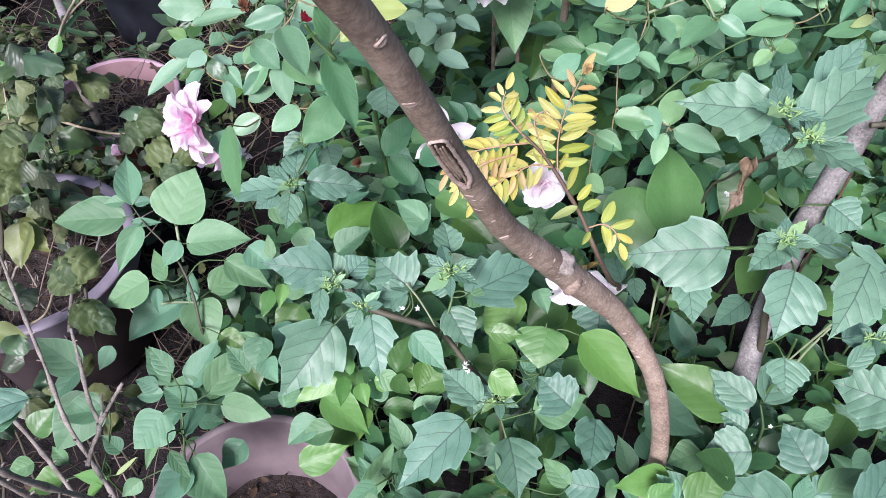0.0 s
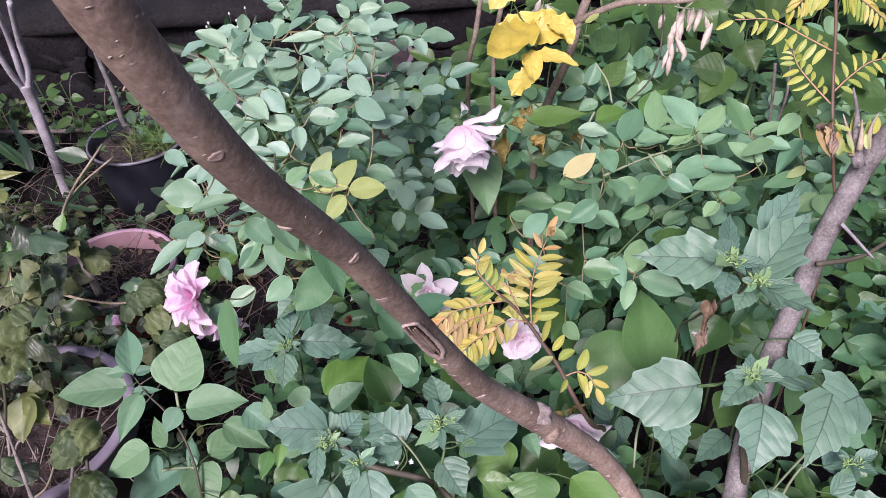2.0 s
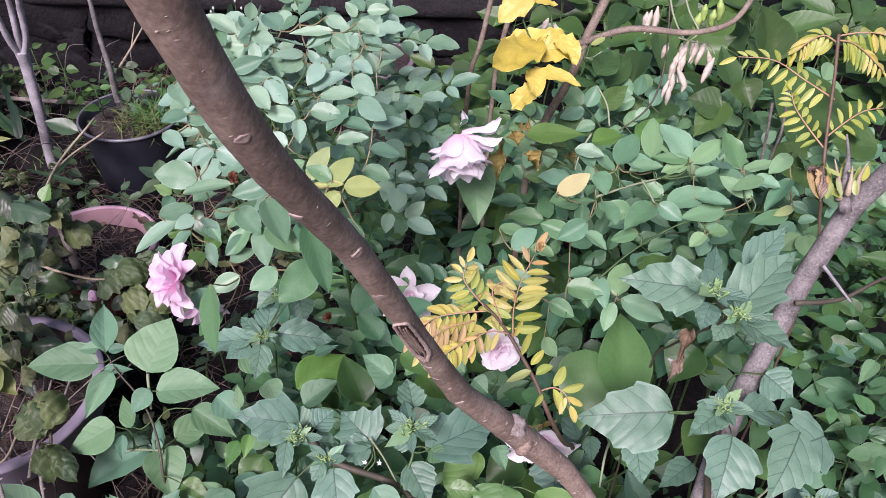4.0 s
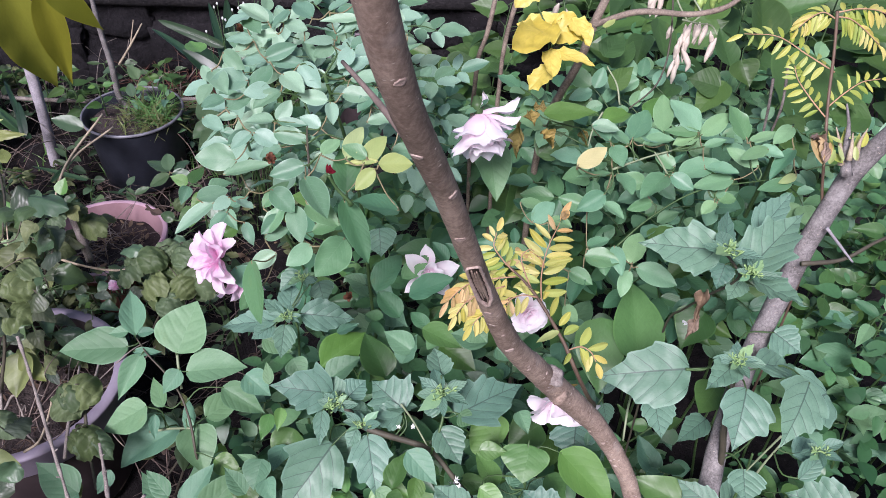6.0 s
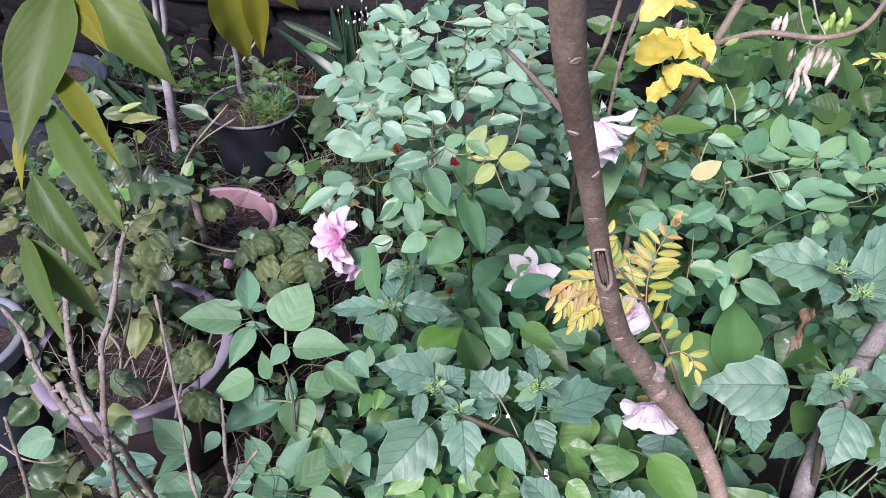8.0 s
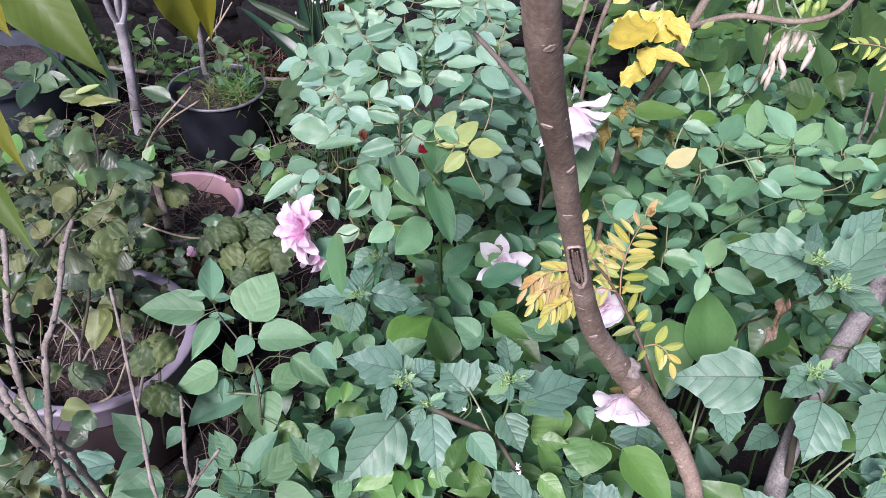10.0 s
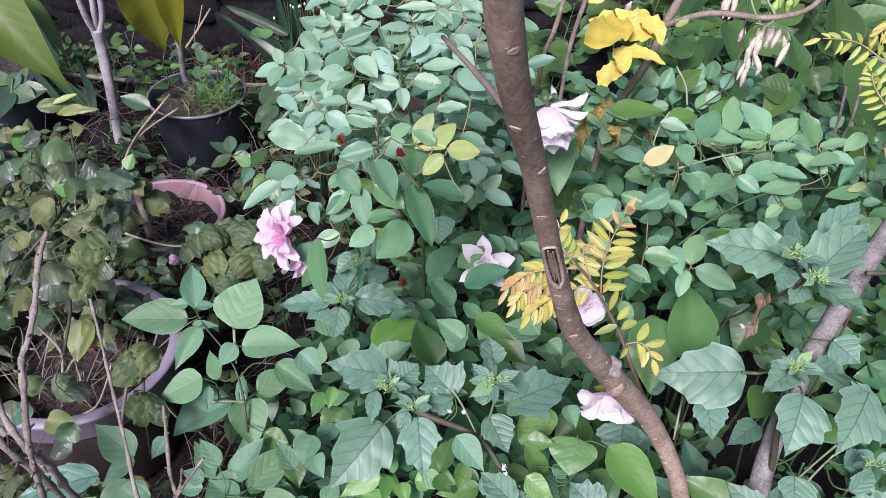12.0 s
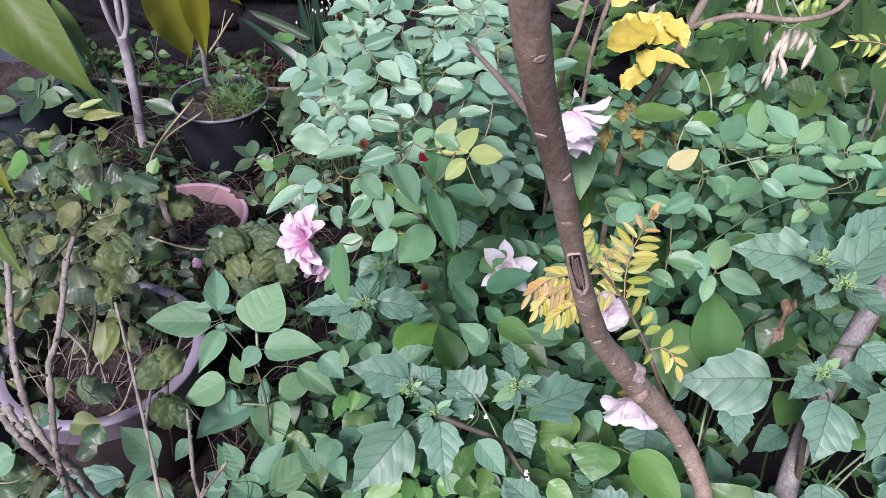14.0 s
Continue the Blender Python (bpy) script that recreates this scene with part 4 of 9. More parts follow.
def compound(owner, base, tip, size, kind, leaflets=5, seed=0, face=None, stem_mat=GREEN_STEM):
    """A rose leaf: two pairs of leaflets and one at the tip."""
    q = random.Random(seed)
    b, t = Vector(base), Vector(tip)
    d = (t - b)
    up = Vector(face) if face else Vector((q.gauss(0, 0.2), -0.4 + q.gauss(0, 0.2), 0.9))
    s = d.cross(up).normalized()
    y = d.normalized()
    rachis = part("leaf_rachis", mesh_of("leaf_rachis", *tube([b, b.lerp(t, 0.5) + Vector((0, 0, 0.004)), t], (0.0011, 0.0007), 5, 4), stem_mat), owner)
    pairs = (leaflets - 1) // 2
    for k in range(pairs):
        p = b.lerp(t, 0.35 + 0.5 * k / max(pairs - 1, 1))
        for sg in (1, -1):
            v = (y * q.uniform(0.25, 0.6) + s * sg + Vector((0, 0, q.gauss(0, 0.18)))).normalized()
            ln = size * q.uniform(0.75, 1.0) * (0.85 + 0.15 * k)
            leaf(owner, kind, p + v * 0.003, p + v * ln, ln * q.uniform(0.58, 0.7), "leaflet", False, face=up + Vector((q.gauss(0, 0.2), q.gauss(0, 0.2), 0)), on=rachis)
    ln = size * q.uniform(0.95, 1.15)
    v = (y + Vector((0, 0, q.gauss(-0.1, 0.15)))).normalized()
    leaf(owner, kind, t, t + v * ln, ln * q.uniform(0.6, 0.72), "leaflet", False, face=up, on=rachis)


def pod(owner, at, way, length, width, material=POD):
    """A limp dry pod: swollen in the middle and narrowed to both ends."""
    p, w = Vector(at), Vector(way).normalized()
    q = random.Random(str(at))
    length, width = length * q.uniform(0.7, 1.0), width * q.uniform(0.85, 1.15)
    bend = Vector((q.gauss(0, 0.1), q.gauss(0, 0.1), 0)) * length
    v, f = tube([p, p + w * length * 0.3 + bend * 0.5, p + w * length * 0.7 + bend, p + w * length + bend * 0.6], (width * 0.12, width * 0.3, width * 0.48, width * 0.5, width * 0.4, width * 0.3, width * 0.1), 8, 6, 0.22, 200)
    return part("pod", mesh_of("pod", v, f, material), owner)


def star_tip(owner, at, size, seed=0):
    """The growing tip of a nightshade: many slim pale buds on short stalks among small toothed leaves."""
    q = random.Random(seed)
    c = Vector(at)
    bits = []
    for group in range(5):
        a = 6.283 * group / 5 + q.uniform(-0.4, 0.4)
        hub = c + Vector((math.cos(a), math.sin(a) * 0.8 - 0.2, q.uniform(0.1, 0.8))) * size * q.uniform(0.12, 0.34)
        bits.append(tube([c, hub], (0.0006, 0.0005), 5, 2))
        for k in range(6):
            b = q.uniform(0, 6.283)
            v = Vector((math.cos(b), math.sin(b) - 0.25, q.uniform(0.0, 1.3))).normalized()
            mid, tip = hub + v * size * q.uniform(0.07, 0.12), hub + v * size * q.uniform(0.16, 0.26)
            bits.append(tube([hub, mid, mid.lerp(tip, 0.5), tip], (0.0003, 0.0005, size * 0.03, size * 0.014), 5, 2))
    tagged(part("budding_tip", mesh_of("budding_tip", *joined(bits), BUDLET), owner, "pale green budding tips"), kind="stuff")
    for k in range(8):
        a = 6.283 * k / 8 + q.uniform(-0.3, 0.3)
        v = Vector((math.cos(a), math.sin(a) * 0.8, q.uniform(-0.1, 0.5))).normalized()
        ln = size * q.uniform(0.5, 1.05)
        leaf(owner, ("toothed" if k % 2 else "lance", YOUNG if k % 4 == 1 else NIGHTSHADE), c + v * size * 0.1, c + v * ln, ln * q.uniform(0.32, 0.5), "young_leaf", False)


def herb(at, seed, height=0.0, pairs=4, size=0.05, kind=HERBY):
    """A sprawling herb that rises from the soil to the given place."""
    q = random.Random(seed)
    top = Vector(at)
    owner = plant("herb_plant", "sprawling olive-green herb among the pots", "herb", (top.x, top.y, height), "herbs among the pots")
    stem(owner, [(top.x + q.gauss(0, 0.03), top.y + q.gauss(0, 0.03), height), (top.x + q.gauss(0, 0.02), top.y + 0.02, top.z * 0.6), top], 0.0028, 0.0014, BROWN_STEM)
    for k in range(pairs):
        p = top - Vector((0, 0, 0.035 * k))
        turn = q.uniform(0, 6.283)
        for sg in (0, 2.1, 4.2):
            a = turn + sg + q.gauss(0, 0.3)
            ln = size * q.uniform(0.65, 1.2)
            v = Vector((math.cos(a), math.sin(a), q.uniform(-0.5, 0.35))).normalized()
            b = p + v * ln * q.uniform(0.2, 0.7)
            leaf(owner, q.choice((kind, kind, SAGY, HERBY, SAGY, HERBY2, HERBY)), b, b + v * ln, ln * q.uniform(0.5, 0.85), face=(q.gauss(0, 0.45), -0.3 + q.gauss(0, 0.45), 0.8))
    return owner


def tangle(name, label, centre, reach, count, seed, tall=0.1, material=DRY_TWIG):
    """Dry curved stalks standing up from the soil."""
    q = random.Random(seed)
    bits = []
    for k in range(count):
        a, d = q.uniform(0, 6.283), reach * math.sqrt(q.random())
        p = Vector(centre) + Vector((d * math.cos(a), d * math.sin(a), 0))
        v = Vector((q.gauss(0, 0.7), q.gauss(0, 0.7), q.uniform(0.2, 1.0))) * tall
        w = Vector((q.gauss(0, 0.4), q.gauss(0, 0.4), q.uniform(-0.6, 0.3))) * tall
        bits.append(tube([p, p + v * 0.5 + w * 0.2, p + v + w * 0.6, p + v * 1.2 + w * 1.3], (q.uniform(0.001, 0.0022), 0.0007), 5, 4, 0.2))
    tagged(new(name, mesh_of(name, *joined(bits), material)), label, "dry stalks", kind="stuff")


def tiny_flowers(owner, at, count, size, seed=0, material=WHITE_PETAL):
    """Small white five-pointed flowers hanging on thin stalks."""
    q = random.Random(seed)
    for k in range(count):
        c = Vector(at) + Vector((q.gauss(0, 0.008), q.gauss(0, 0.006), q.gauss(0, 0.006)))
        f = Vector((q.gauss(0, 0.5), -0.7, q.uniform(-0.2, 0.8))).normalized()
        s = f.orthogonal().normalized()
        u = f.cross(s)
        verts, faces = [c], []
        for j in range(10):
            a = 2 * math.pi * j / 10
            r = size * (q.uniform(0.6, 1.1) if j % 2 == 0 else 0.45)
            verts.append(c + (s * math.cos(a) + u * math.sin(a)) * r - f * r * q.uniform(0.2, 1.0))
        for j in range(10):
            faces.append((0, 1 + j, 1 + (j + 1) % 10))
        part("flower", mesh_of("flower", verts, faces, material), owner, "tiny white star flower")




def seed_grass(name, label, top, reach, count, seed, tall=0.16):
    """Fine grass stalks, each with a small white seed head."""
    q = random.Random(seed)
    for material, tag in ((GREEN_STEM, "stalks"), (WHITE_PETAL, "heads")):
        q.seed(seed)
        bits = []
        for k in range(count):
            p = Vector(top) + Vector((q.gauss(0, reach), q.gauss(0, reach), q.gauss(0, reach * 0.5)))
            foot = Vector((p.x + q.gauss(0, 0.03), p.y + q.gauss(0, 0.03), p.z - tall))
            if tag == "stalks":
                bits.append(tube([foot, foot.lerp(p, 0.6) + Vector((0.01, 0, 0)), p], (0.0012, 0.0006), 4, 3))
            else:
                bits.append(tube([p - Vector((0, 0, 0.004)), p, p + Vector((0, 0, 0.004))], (0.001, 0.0028, 0.001), 6, 2))
        if tag == "stalks":
            owner = tagged(new(name, mesh_of(name, *joined(bits), material)), label, "grass", kind="stuff")
        else:
            part("seed_heads", mesh_of("seed_heads", *joined(bits), material), owner, "tiny white seed heads")

SAPLING = plant("tree_sapling", "slender brown sapling with a bent trunk and pale scars", "tree", (0.24, 0.40, 0))
trunk(SAPLING, [(0.25, 0.40, -0.02), (0.25, 0.385, 0.3), (0.243, 0.38, 0.5), (0.235, 0.383, 0.64), (0.213, 0.404, 0.74), (0.173, 0.412, 0.82), (0.118, 0.390, 0.91), (0.086, 0.367, 0.97), (0.059, 0.339, 1.03), (0.029, 0.289, 1.14), (0.004, 0.233, 1.25), (-0.018, 0.170, 1.35), (-0.028, 0.134, 1.43), (-0.034, 0.102, 1.52), (-0.041, 0.072, 1.65), (-0.046, 0.052, 1.9)], (0.0105, 0.0100, 0.0095, 0.0093, 0.0095, 0.0102, 0.0122, 0.0106, 0.0092, 0.0069, 0.0068, 0.0069, 0.0076, 0.0072, 0.006, 0.005), BARK, sides=20)
lenticels(SAPLING, 420, 3, 0.0009)
lenticels(SAPLING, 120, 5, 0.0016, span=(0.13, 0.62))
scar(SAPLING, (0.058, 0.327, 1.034), 0.0034)
scar(SAPLING, (0.035, 0.295, 1.102), 0.0030)
scar(SAPLING, (0.012, 0.242, 1.210), 0.0034)
scar(SAPLING, (0.007, 0.222, 1.259), 0.0030)
scar(SAPLING, (-0.011, 0.192, 1.301), 0.0028)
scar(SAPLING, (-0.014, 0.157, 1.352), 0.0028)
scar(SAPLING, (0.139, 0.391, 0.861), 0.0022)
scar(SAPLING, (0.174, 0.400, 0.814), 0.0020)
scar(SAPLING, (0.192, 0.402, 0.777), 0.0022)
knot(SAPLING, (0.102, 0.375, 0.949), (0.0125, 0.010, 0.0095), LICHEN, 4)
knot(SAPLING, (0.116, 0.380, 0.919), (0.0075, 0.007, 0.0065), BARK, 9)
scar(SAPLING, (0.114, 0.377, 0.916), 0.0048, BARK, 0.5)
split(SAPLING, 1.178, 1.122, (-0.06, -1.0, 0.3), 0.0044)
trunk(SAPLING, [(-0.016, 0.194, 1.311), (-0.029, 0.225, 1.309), (-0.047, 0.262, 1.308)], (0.0018, 0.0015, 0.0010), DRY_TWIG, 'twig', 8, 0.2, 5)
scar(SAPLING, (0.080, 0.343, 0.987), 0.0016)
scar(SAPLING, (0.100, 0.361, 0.968), 0.0015)
scar(SAPLING, (0.153, 0.393, 0.833), 0.0018)
scar(SAPLING, (0.189, 0.407, 0.785), 0.0016)
scar(SAPLING, (0.050, 0.316, 1.064), 0.0016)
stem(SAPLING, [(-0.045, 0.070, 1.650), (-0.100, 0.070, 1.620), (-0.170, 0.070, 1.560), (-0.200, 0.080, 1.520)], 0.003, 0.002, BARK, 'branch')
leaf(SAPLING, MANGO, (-0.224, 0.172, 1.371), (-0.180, 0.149, 1.337), 0.025, stalk=False)
leaf(SAPLING, LOBE, (-0.2075, 0.284, 1.334), (-0.202, 0.296, 1.266), 0.0245, stalk=False, face=(0.36, -0.84, 0.41))
leaf(SAPLING, LOBE, (-0.190, 0.285, 1.334), (-0.1925, 0.292, 1.274), 0.0155, stalk=False, face=(0.35, -0.85, 0.41))
leaf(SAPLING, LOBE, (-0.182, 0.270, 1.342), (-0.163, 0.281, 1.312), 0.0140, stalk=False, face=(0.32, -0.87, 0.38))
leaf(SAPLING, MANGO, (-0.219, 0.205, 1.347), (-0.195, 0.183, 1.327), 0.006, stalk=False)
leaf(SAPLING, MANGO, (-0.190, 0.104, 1.395), (-0.196, 0.061, 1.356), 0.021, stalk=False)
leaf(SAPLING, MANGO, (-0.190, 0.079, 1.365), (-0.154, 0.043, 1.341), 0.012, stalk=False)
leaf(SAPLING, MANGO, (-0.194, 0.064, 1.347), (-0.168, 0.045, 1.322), 0.012, stalk=False)
leaf(SAPLING, MANGO, (-0.194, 0.050, 1.331), (-0.169, 0.039, 1.305), 0.010, stalk=False)
leaf(SAPLING, MANGO, (-0.195, 0.051, 1.331), (-0.168, 0.017, 1.316), 0.008, stalk=False)
leaf(SAPLING, MANGO2, (-0.190, 0.087, 1.374), (-0.159, 0.060, 1.356), 0.009, stalk=False)
leaf(SAPLING, MANGO2, (-0.198, 0.074, 1.360), (-0.197, 0.058, 1.344), 0.006, stalk=False)
leaf(SAPLING, MANGO2, (-0.185, 0.103, 1.392), (-0.171, 0.089, 1.381), 0.009, stalk=False)
leaf(SAPLING, MANGO2, (-0.213, 0.102, 1.395), (-0.221, 0.087, 1.364), 0.011, stalk=False)
TREE2 = plant("tree_sapling", "grey-brown sapling trunk with a snapped splintered top", "tree", (0.36, 0.6, 0))
trunk(TREE2, [(0.56, 0.60, 1.14), (0.504, 0.622, 1.08), (0.463, 0.632, 1.0), (0.434, 0.617, 0.92), (0.410, 0.594, 0.84), (0.375, 0.548, 0.76), (0.338, 0.474, 0.68), (0.318, 0.40, 0.6), (0.32, 0.36, 0.3), (0.33, 0.36, -0.01)], (0.0105, 0.0105, 0.011, 0.0115, 0.012, 0.0122, 0.0125, 0.013, 0.014, 0.015), BARK_GREY)
lenticels(TREE2, 200, 8, 0.0012)
trunk(TREE2, [(0.438, 0.610, 1.000), (0.434, 0.621, 1.028), (0.433, 0.633, 1.049), (0.428, 0.642, 1.068)], (0.0075, 0.004, 0.0022, 0.0008), BARK_GREY, 'splinter', 9, 0.4, 4)
trunk(TREE2, [(0.428, 0.609, 1.014), (0.424, 0.617, 1.031), (0.417, 0.626, 1.050)], (0.0035, 0.002, 0.0006), STRAW, 'splinter', 7, 0.5, 4)
trunk(TREE2, [(0.431, 0.604, 1.023), (0.432, 0.611, 1.036), (0.432, 0.618, 1.048)], (0.0035, 0.0018, 0.0006), STRAW, 'splinter', 7, 0.5, 4)
trunk(TREE2, [(0.444, 0.612, 1.018), (0.445, 0.621, 1.035), (0.450, 0.625, 1.049)], (0.0032, 0.0016, 0.0006), STRAW, 'splinter', 7, 0.5, 4)
leaf(TREE2, GILT2, (0.402, 0.596, 1.023), (0.395, 0.625, 1.037), 0.012, stalk=False)
leaf(TREE2, GILT2, (0.403, 0.597, 1.024), (0.402, 0.623, 1.041), 0.010, stalk=False)
leaf(TREE2, CURLED, (0.401, 0.595, 1.021), (0.405, 0.615, 1.040), 0.012, stalk=False)
leaf(TREE2, GILT2, (0.403, 0.599, 1.026), (0.412, 0.617, 1.038), 0.007, stalk=False)
leaf(TREE2, PALE, (0.408, 0.597, 1.023), (0.415, 0.609, 1.030), 0.007, stalk=False)
leaf(TREE2, PALE, (0.421, 0.611, 1.040), (0.410, 0.619, 1.043), 0.005, stalk=False)
leaf(TREE2, PALE, (0.422, 0.599, 1.026), (0.420, 0.612, 1.034), 0.006, stalk=False)
leaf(TREE2, PALE, (0.436, 0.600, 1.026), (0.436, 0.609, 1.035), 0.006, stalk=False)
leaf(TREE2, PALE, (0.428, 0.614, 1.043), (0.437, 0.620, 1.042), 0.004, stalk=False)
stem(TREE2, [(0.410, 0.579, 0.902), (0.461, 0.590, 0.899), (0.506, 0.611, 0.908), (0.560, 0.638, 0.908)], 0.003, 0.0015, BROWN_STEM, 'twig')
stem(TREE2, [(0.433, 0.597, 0.939), (0.456, 0.590, 0.915), (0.473, 0.588, 0.897)], 0.002, 0.0012, BARK_PALE, 'twig')
TREE3 = plant("young_tree", "pale grey young tree with three forked stems", "tree", (-1.3, 2.3, 0))
trunk(TREE3, [(-1.179, 2.041, -0.098), (-1.163, 2.025, 0.036), (-1.146, 2.016, 0.207), (-1.139, 2.016, 0.359), (-1.134, 2.010, 0.412)], (0.018, 0.0165, 0.0155, 0.016, 0.0195), BARK_PALE)
trunk(TREE3, [(-1.141, 2.008, 0.395), (-1.141, 1.976, 0.466), (-1.137, 1.951, 0.559), (-1.121, 1.904, 0.686)], (0.0095, 0.0078, 0.006), BARK_PALE, 'fork')
trunk(TREE3, [(-1.136, 2.012, 0.400), (-1.118, 1.988, 0.478), (-1.107, 1.978, 0.557), (-1.063, 1.908, 0.687)], (0.0095, 0.0078, 0.006), BARK_PALE, 'fork')
trunk(TREE3, [(-1.131, 2.008, 0.395), (-1.105, 2.003, 0.463), (-1.082, 1.980, 0.558), (-1.026, 1.911, 0.687)], (0.0105, 0.009, 0.007), BARK_PALE, 'fork')
SHRUB = plant("pot_shrub", "thin bare shrub stem growing in the black pot", "shrub", (-0.9, 1.9, 0))
trunk(SHRUB, [(-0.902, 2.053, 0.190), (-0.921, 2.053, 0.234), (-0.911, 2.033, 0.349), (-0.913, 2.023, 0.468), (-0.908, 2.013, 0.573)], (0.0105, 0.0095, 0.0085, 0.007, 0.006), BARK_GREY)
knot(SHRUB, (-0.921, 2.053, 0.234), (0.011, 0.011, 0.009), BARK_GREY, 3)
STUB = plant("cut_stem", "sawn-off dry stem standing in the pink pot", "shrub", (-0.85, 1.5, 0))
trunk(STUB, [(-0.779, 1.323, 0.236), (-0.783, 1.327, 0.301), (-0.792, 1.342, 0.350)], (0.0095, 0.0095, 0.0105), LICHEN)
POLE = plant("fallen_stick", "straight grey stick lying across the soil", "stick", (-1.4, 2.1, 0.1))
trunk(POLE, [(-1.471, 2.249, 0.119), (-1.076, 2.233, 0.115), (-0.615, 2.231, 0.138)], (0.007, 0.006), STICK)
STICKS = plant("bare_shrub", "bare knobbly grey-brown twigs without leaves", "shrub", (-0.45, 0.15, 0))
knobby(STICKS, [(-0.477, 0.329, 0.996), (-0.451, 0.311, 0.986), (-0.432, 0.288, 0.973), (-0.414, 0.273, 0.967), (-0.396, 0.258, 0.963), (-0.377, 0.249, 0.943), (-0.368, 0.254, 0.908), (-0.365, 0.266, 0.844), (-0.364, 0.274, 0.790), (-0.368, 0.289, 0.699), (-0.370, 0.400, 0.300), (-0.370, 0.420, -0.010)], 0.0022, 0.0034, seed=59)
knobby(STICKS, [(-0.399, 0.337, 1.081), (-0.392, 0.319, 1.067), (-0.386, 0.295, 1.045), (-0.377, 0.269, 1.021), (-0.371, 0.258, 1.007), (-0.365, 0.248, 0.986), (-0.350, 0.239, 0.958), (-0.348, 0.248, 0.929), (-0.351, 0.258, 0.880), (-0.353, 0.271, 0.816), (-0.351, 0.280, 0.765), (-0.370, 0.360, 0.500)], 0.0024, 0.0032, seed=47)
knobby(STICKS, [(-0.345, 0.344, 1.091), (-0.347, 0.326, 1.078), (-0.343, 0.299, 1.060), (-0.341, 0.274, 1.046), (-0.342, 0.262, 1.040), (-0.339, 0.246, 1.020), (-0.338, 0.231, 0.994), (-0.341, 0.227, 0.966), (-0.350, 0.233, 0.927), (-0.367, 0.245, 0.866), (-0.382, 0.255, 0.802), (-0.400, 0.340, 0.400), (-0.390, 0.400, -0.010)], 0.0021, 0.0029, seed=34)
knobby(STICKS, [(-0.386, 0.254, 0.996), (-0.376, 0.246, 0.985), (-0.366, 0.243, 0.973)], 0.0034, 0.0028, seed=17)
knobby(STICKS, [(-0.514, 0.314, 0.856), (-0.516, 0.309, 0.804), (-0.521, 0.307, 0.756), (-0.529, 0.304, 0.706), (-0.549, 0.307, 0.618), (-0.520, 0.400, -0.010)], 0.0020, 0.0028, seed=78)
stem(STICKS, [(-0.552, 0.329, 0.785), (-0.524, 0.322, 0.774), (-0.499, 0.329, 0.764), (-0.488, 0.356, 0.748)], 0.0011, 0.0008, STRAW, 'dry_shoot')
knobby(STICKS, [(-0.646, 0.546, 0.537), (-0.597, 0.509, 0.522), (-0.542, 0.471, 0.488), (-0.491, 0.426, 0.450), (-0.462, 0.395, 0.422), (-0.460, 0.377, 0.330), (-0.440, 0.500, -0.010)], 0.0022, 0.0036, seed=21)
STICKS2 = plant("bare_shrub", "thin upright knobbly brown twigs", "shrub", (-0.35, 0.4, 0))
knobby(STICKS2, [(-0.458, 0.536, 0.823), (-0.443, 0.507, 0.789), (-0.424, 0.467, 0.742), (-0.406, 0.430, 0.698), (-0.388, 0.390, 0.651), (-0.361, 0.358, 0.621), (-0.337, 0.330, 0.597), (-0.303, 0.282, 0.556), (-0.340, 0.340, 0.000)], 0.0016, 0.0030, seed=23)
knobby(STICKS2, [(-0.340, 0.418, 0.790), (-0.334, 0.396, 0.764), (-0.328, 0.372, 0.737), (-0.321, 0.356, 0.714), (-0.333, 0.346, 0.690), (-0.338, 0.331, 0.678)], 0.0017, 0.0024, seed=86)
knobby(STICKS2, [(-0.290, 0.378, 0.758), (-0.306, 0.368, 0.736), (-0.320, 0.357, 0.716)], 0.0018, 0.0022, seed=7)
knobby(STICKS2, [(-0.315, 0.375, 0.742), (-0.316, 0.365, 0.728), (-0.320, 0.357, 0.716)], 0.0013, 0.0017, seed=43)
STRAWS = plant("dry_stalk", "thin straw-coloured dry stalks leaning over the pot", "dry stalk", (-0.8, 1.3, 0.15))
stem(STRAWS, [(-0.778, 1.596, 0.458), (-0.819, 1.431, 0.424), (-0.820, 1.335, 0.390), (-0.806, 1.258, 0.346), (-0.805, 1.222, 0.335), (-0.826, 1.204, 0.315)], 0.0028, 0.0022, STRAW, 'stalk')
stem(STRAWS, [(-0.753, 1.577, 0.434), (-0.804, 1.475, 0.428), (-0.826, 1.422, 0.414)], 0.0026, 0.0018, STRAW, 'stalk')
stem(STRAWS, [(-0.804, 1.223, 0.336), (-0.735, 1.198, 0.333), (-0.653, 1.180, 0.335), (-0.616, 1.186, 0.340)], 0.0032, 0.002, STRAW, 'stalk')
stem(STRAWS, [(-0.877, 1.293, 0.499), (-0.857, 1.214, 0.453), (-0.840, 1.145, 0.402)], 0.0018, 0.0012, STRAW, 'stalk')
stem(STRAWS, [(-0.980, 2.250, 0.239), (-0.937, 2.270, 0.296), (-0.896, 2.300, 0.356)], 0.004, 0.0022, STRAW, 'stalk')
stem(STRAWS, [(-0.937, 2.270, 0.296), (-0.920, 2.300, 0.367)], 0.0024, 0.0014, STRAW, 'stalk')
ROOTS = plant("dry_stalk", "pale curved dry stalks hanging over the mauve pot", "dry stalk", (-0.6, 0.85, 0.25))
stem(ROOTS, [(-0.652, 0.698, 0.376), (-0.634, 0.715, 0.379), (-0.635, 0.769, 0.381), (-0.638, 0.802, 0.388)], 0.0022, 0.0018, STRAW, 'stalk')
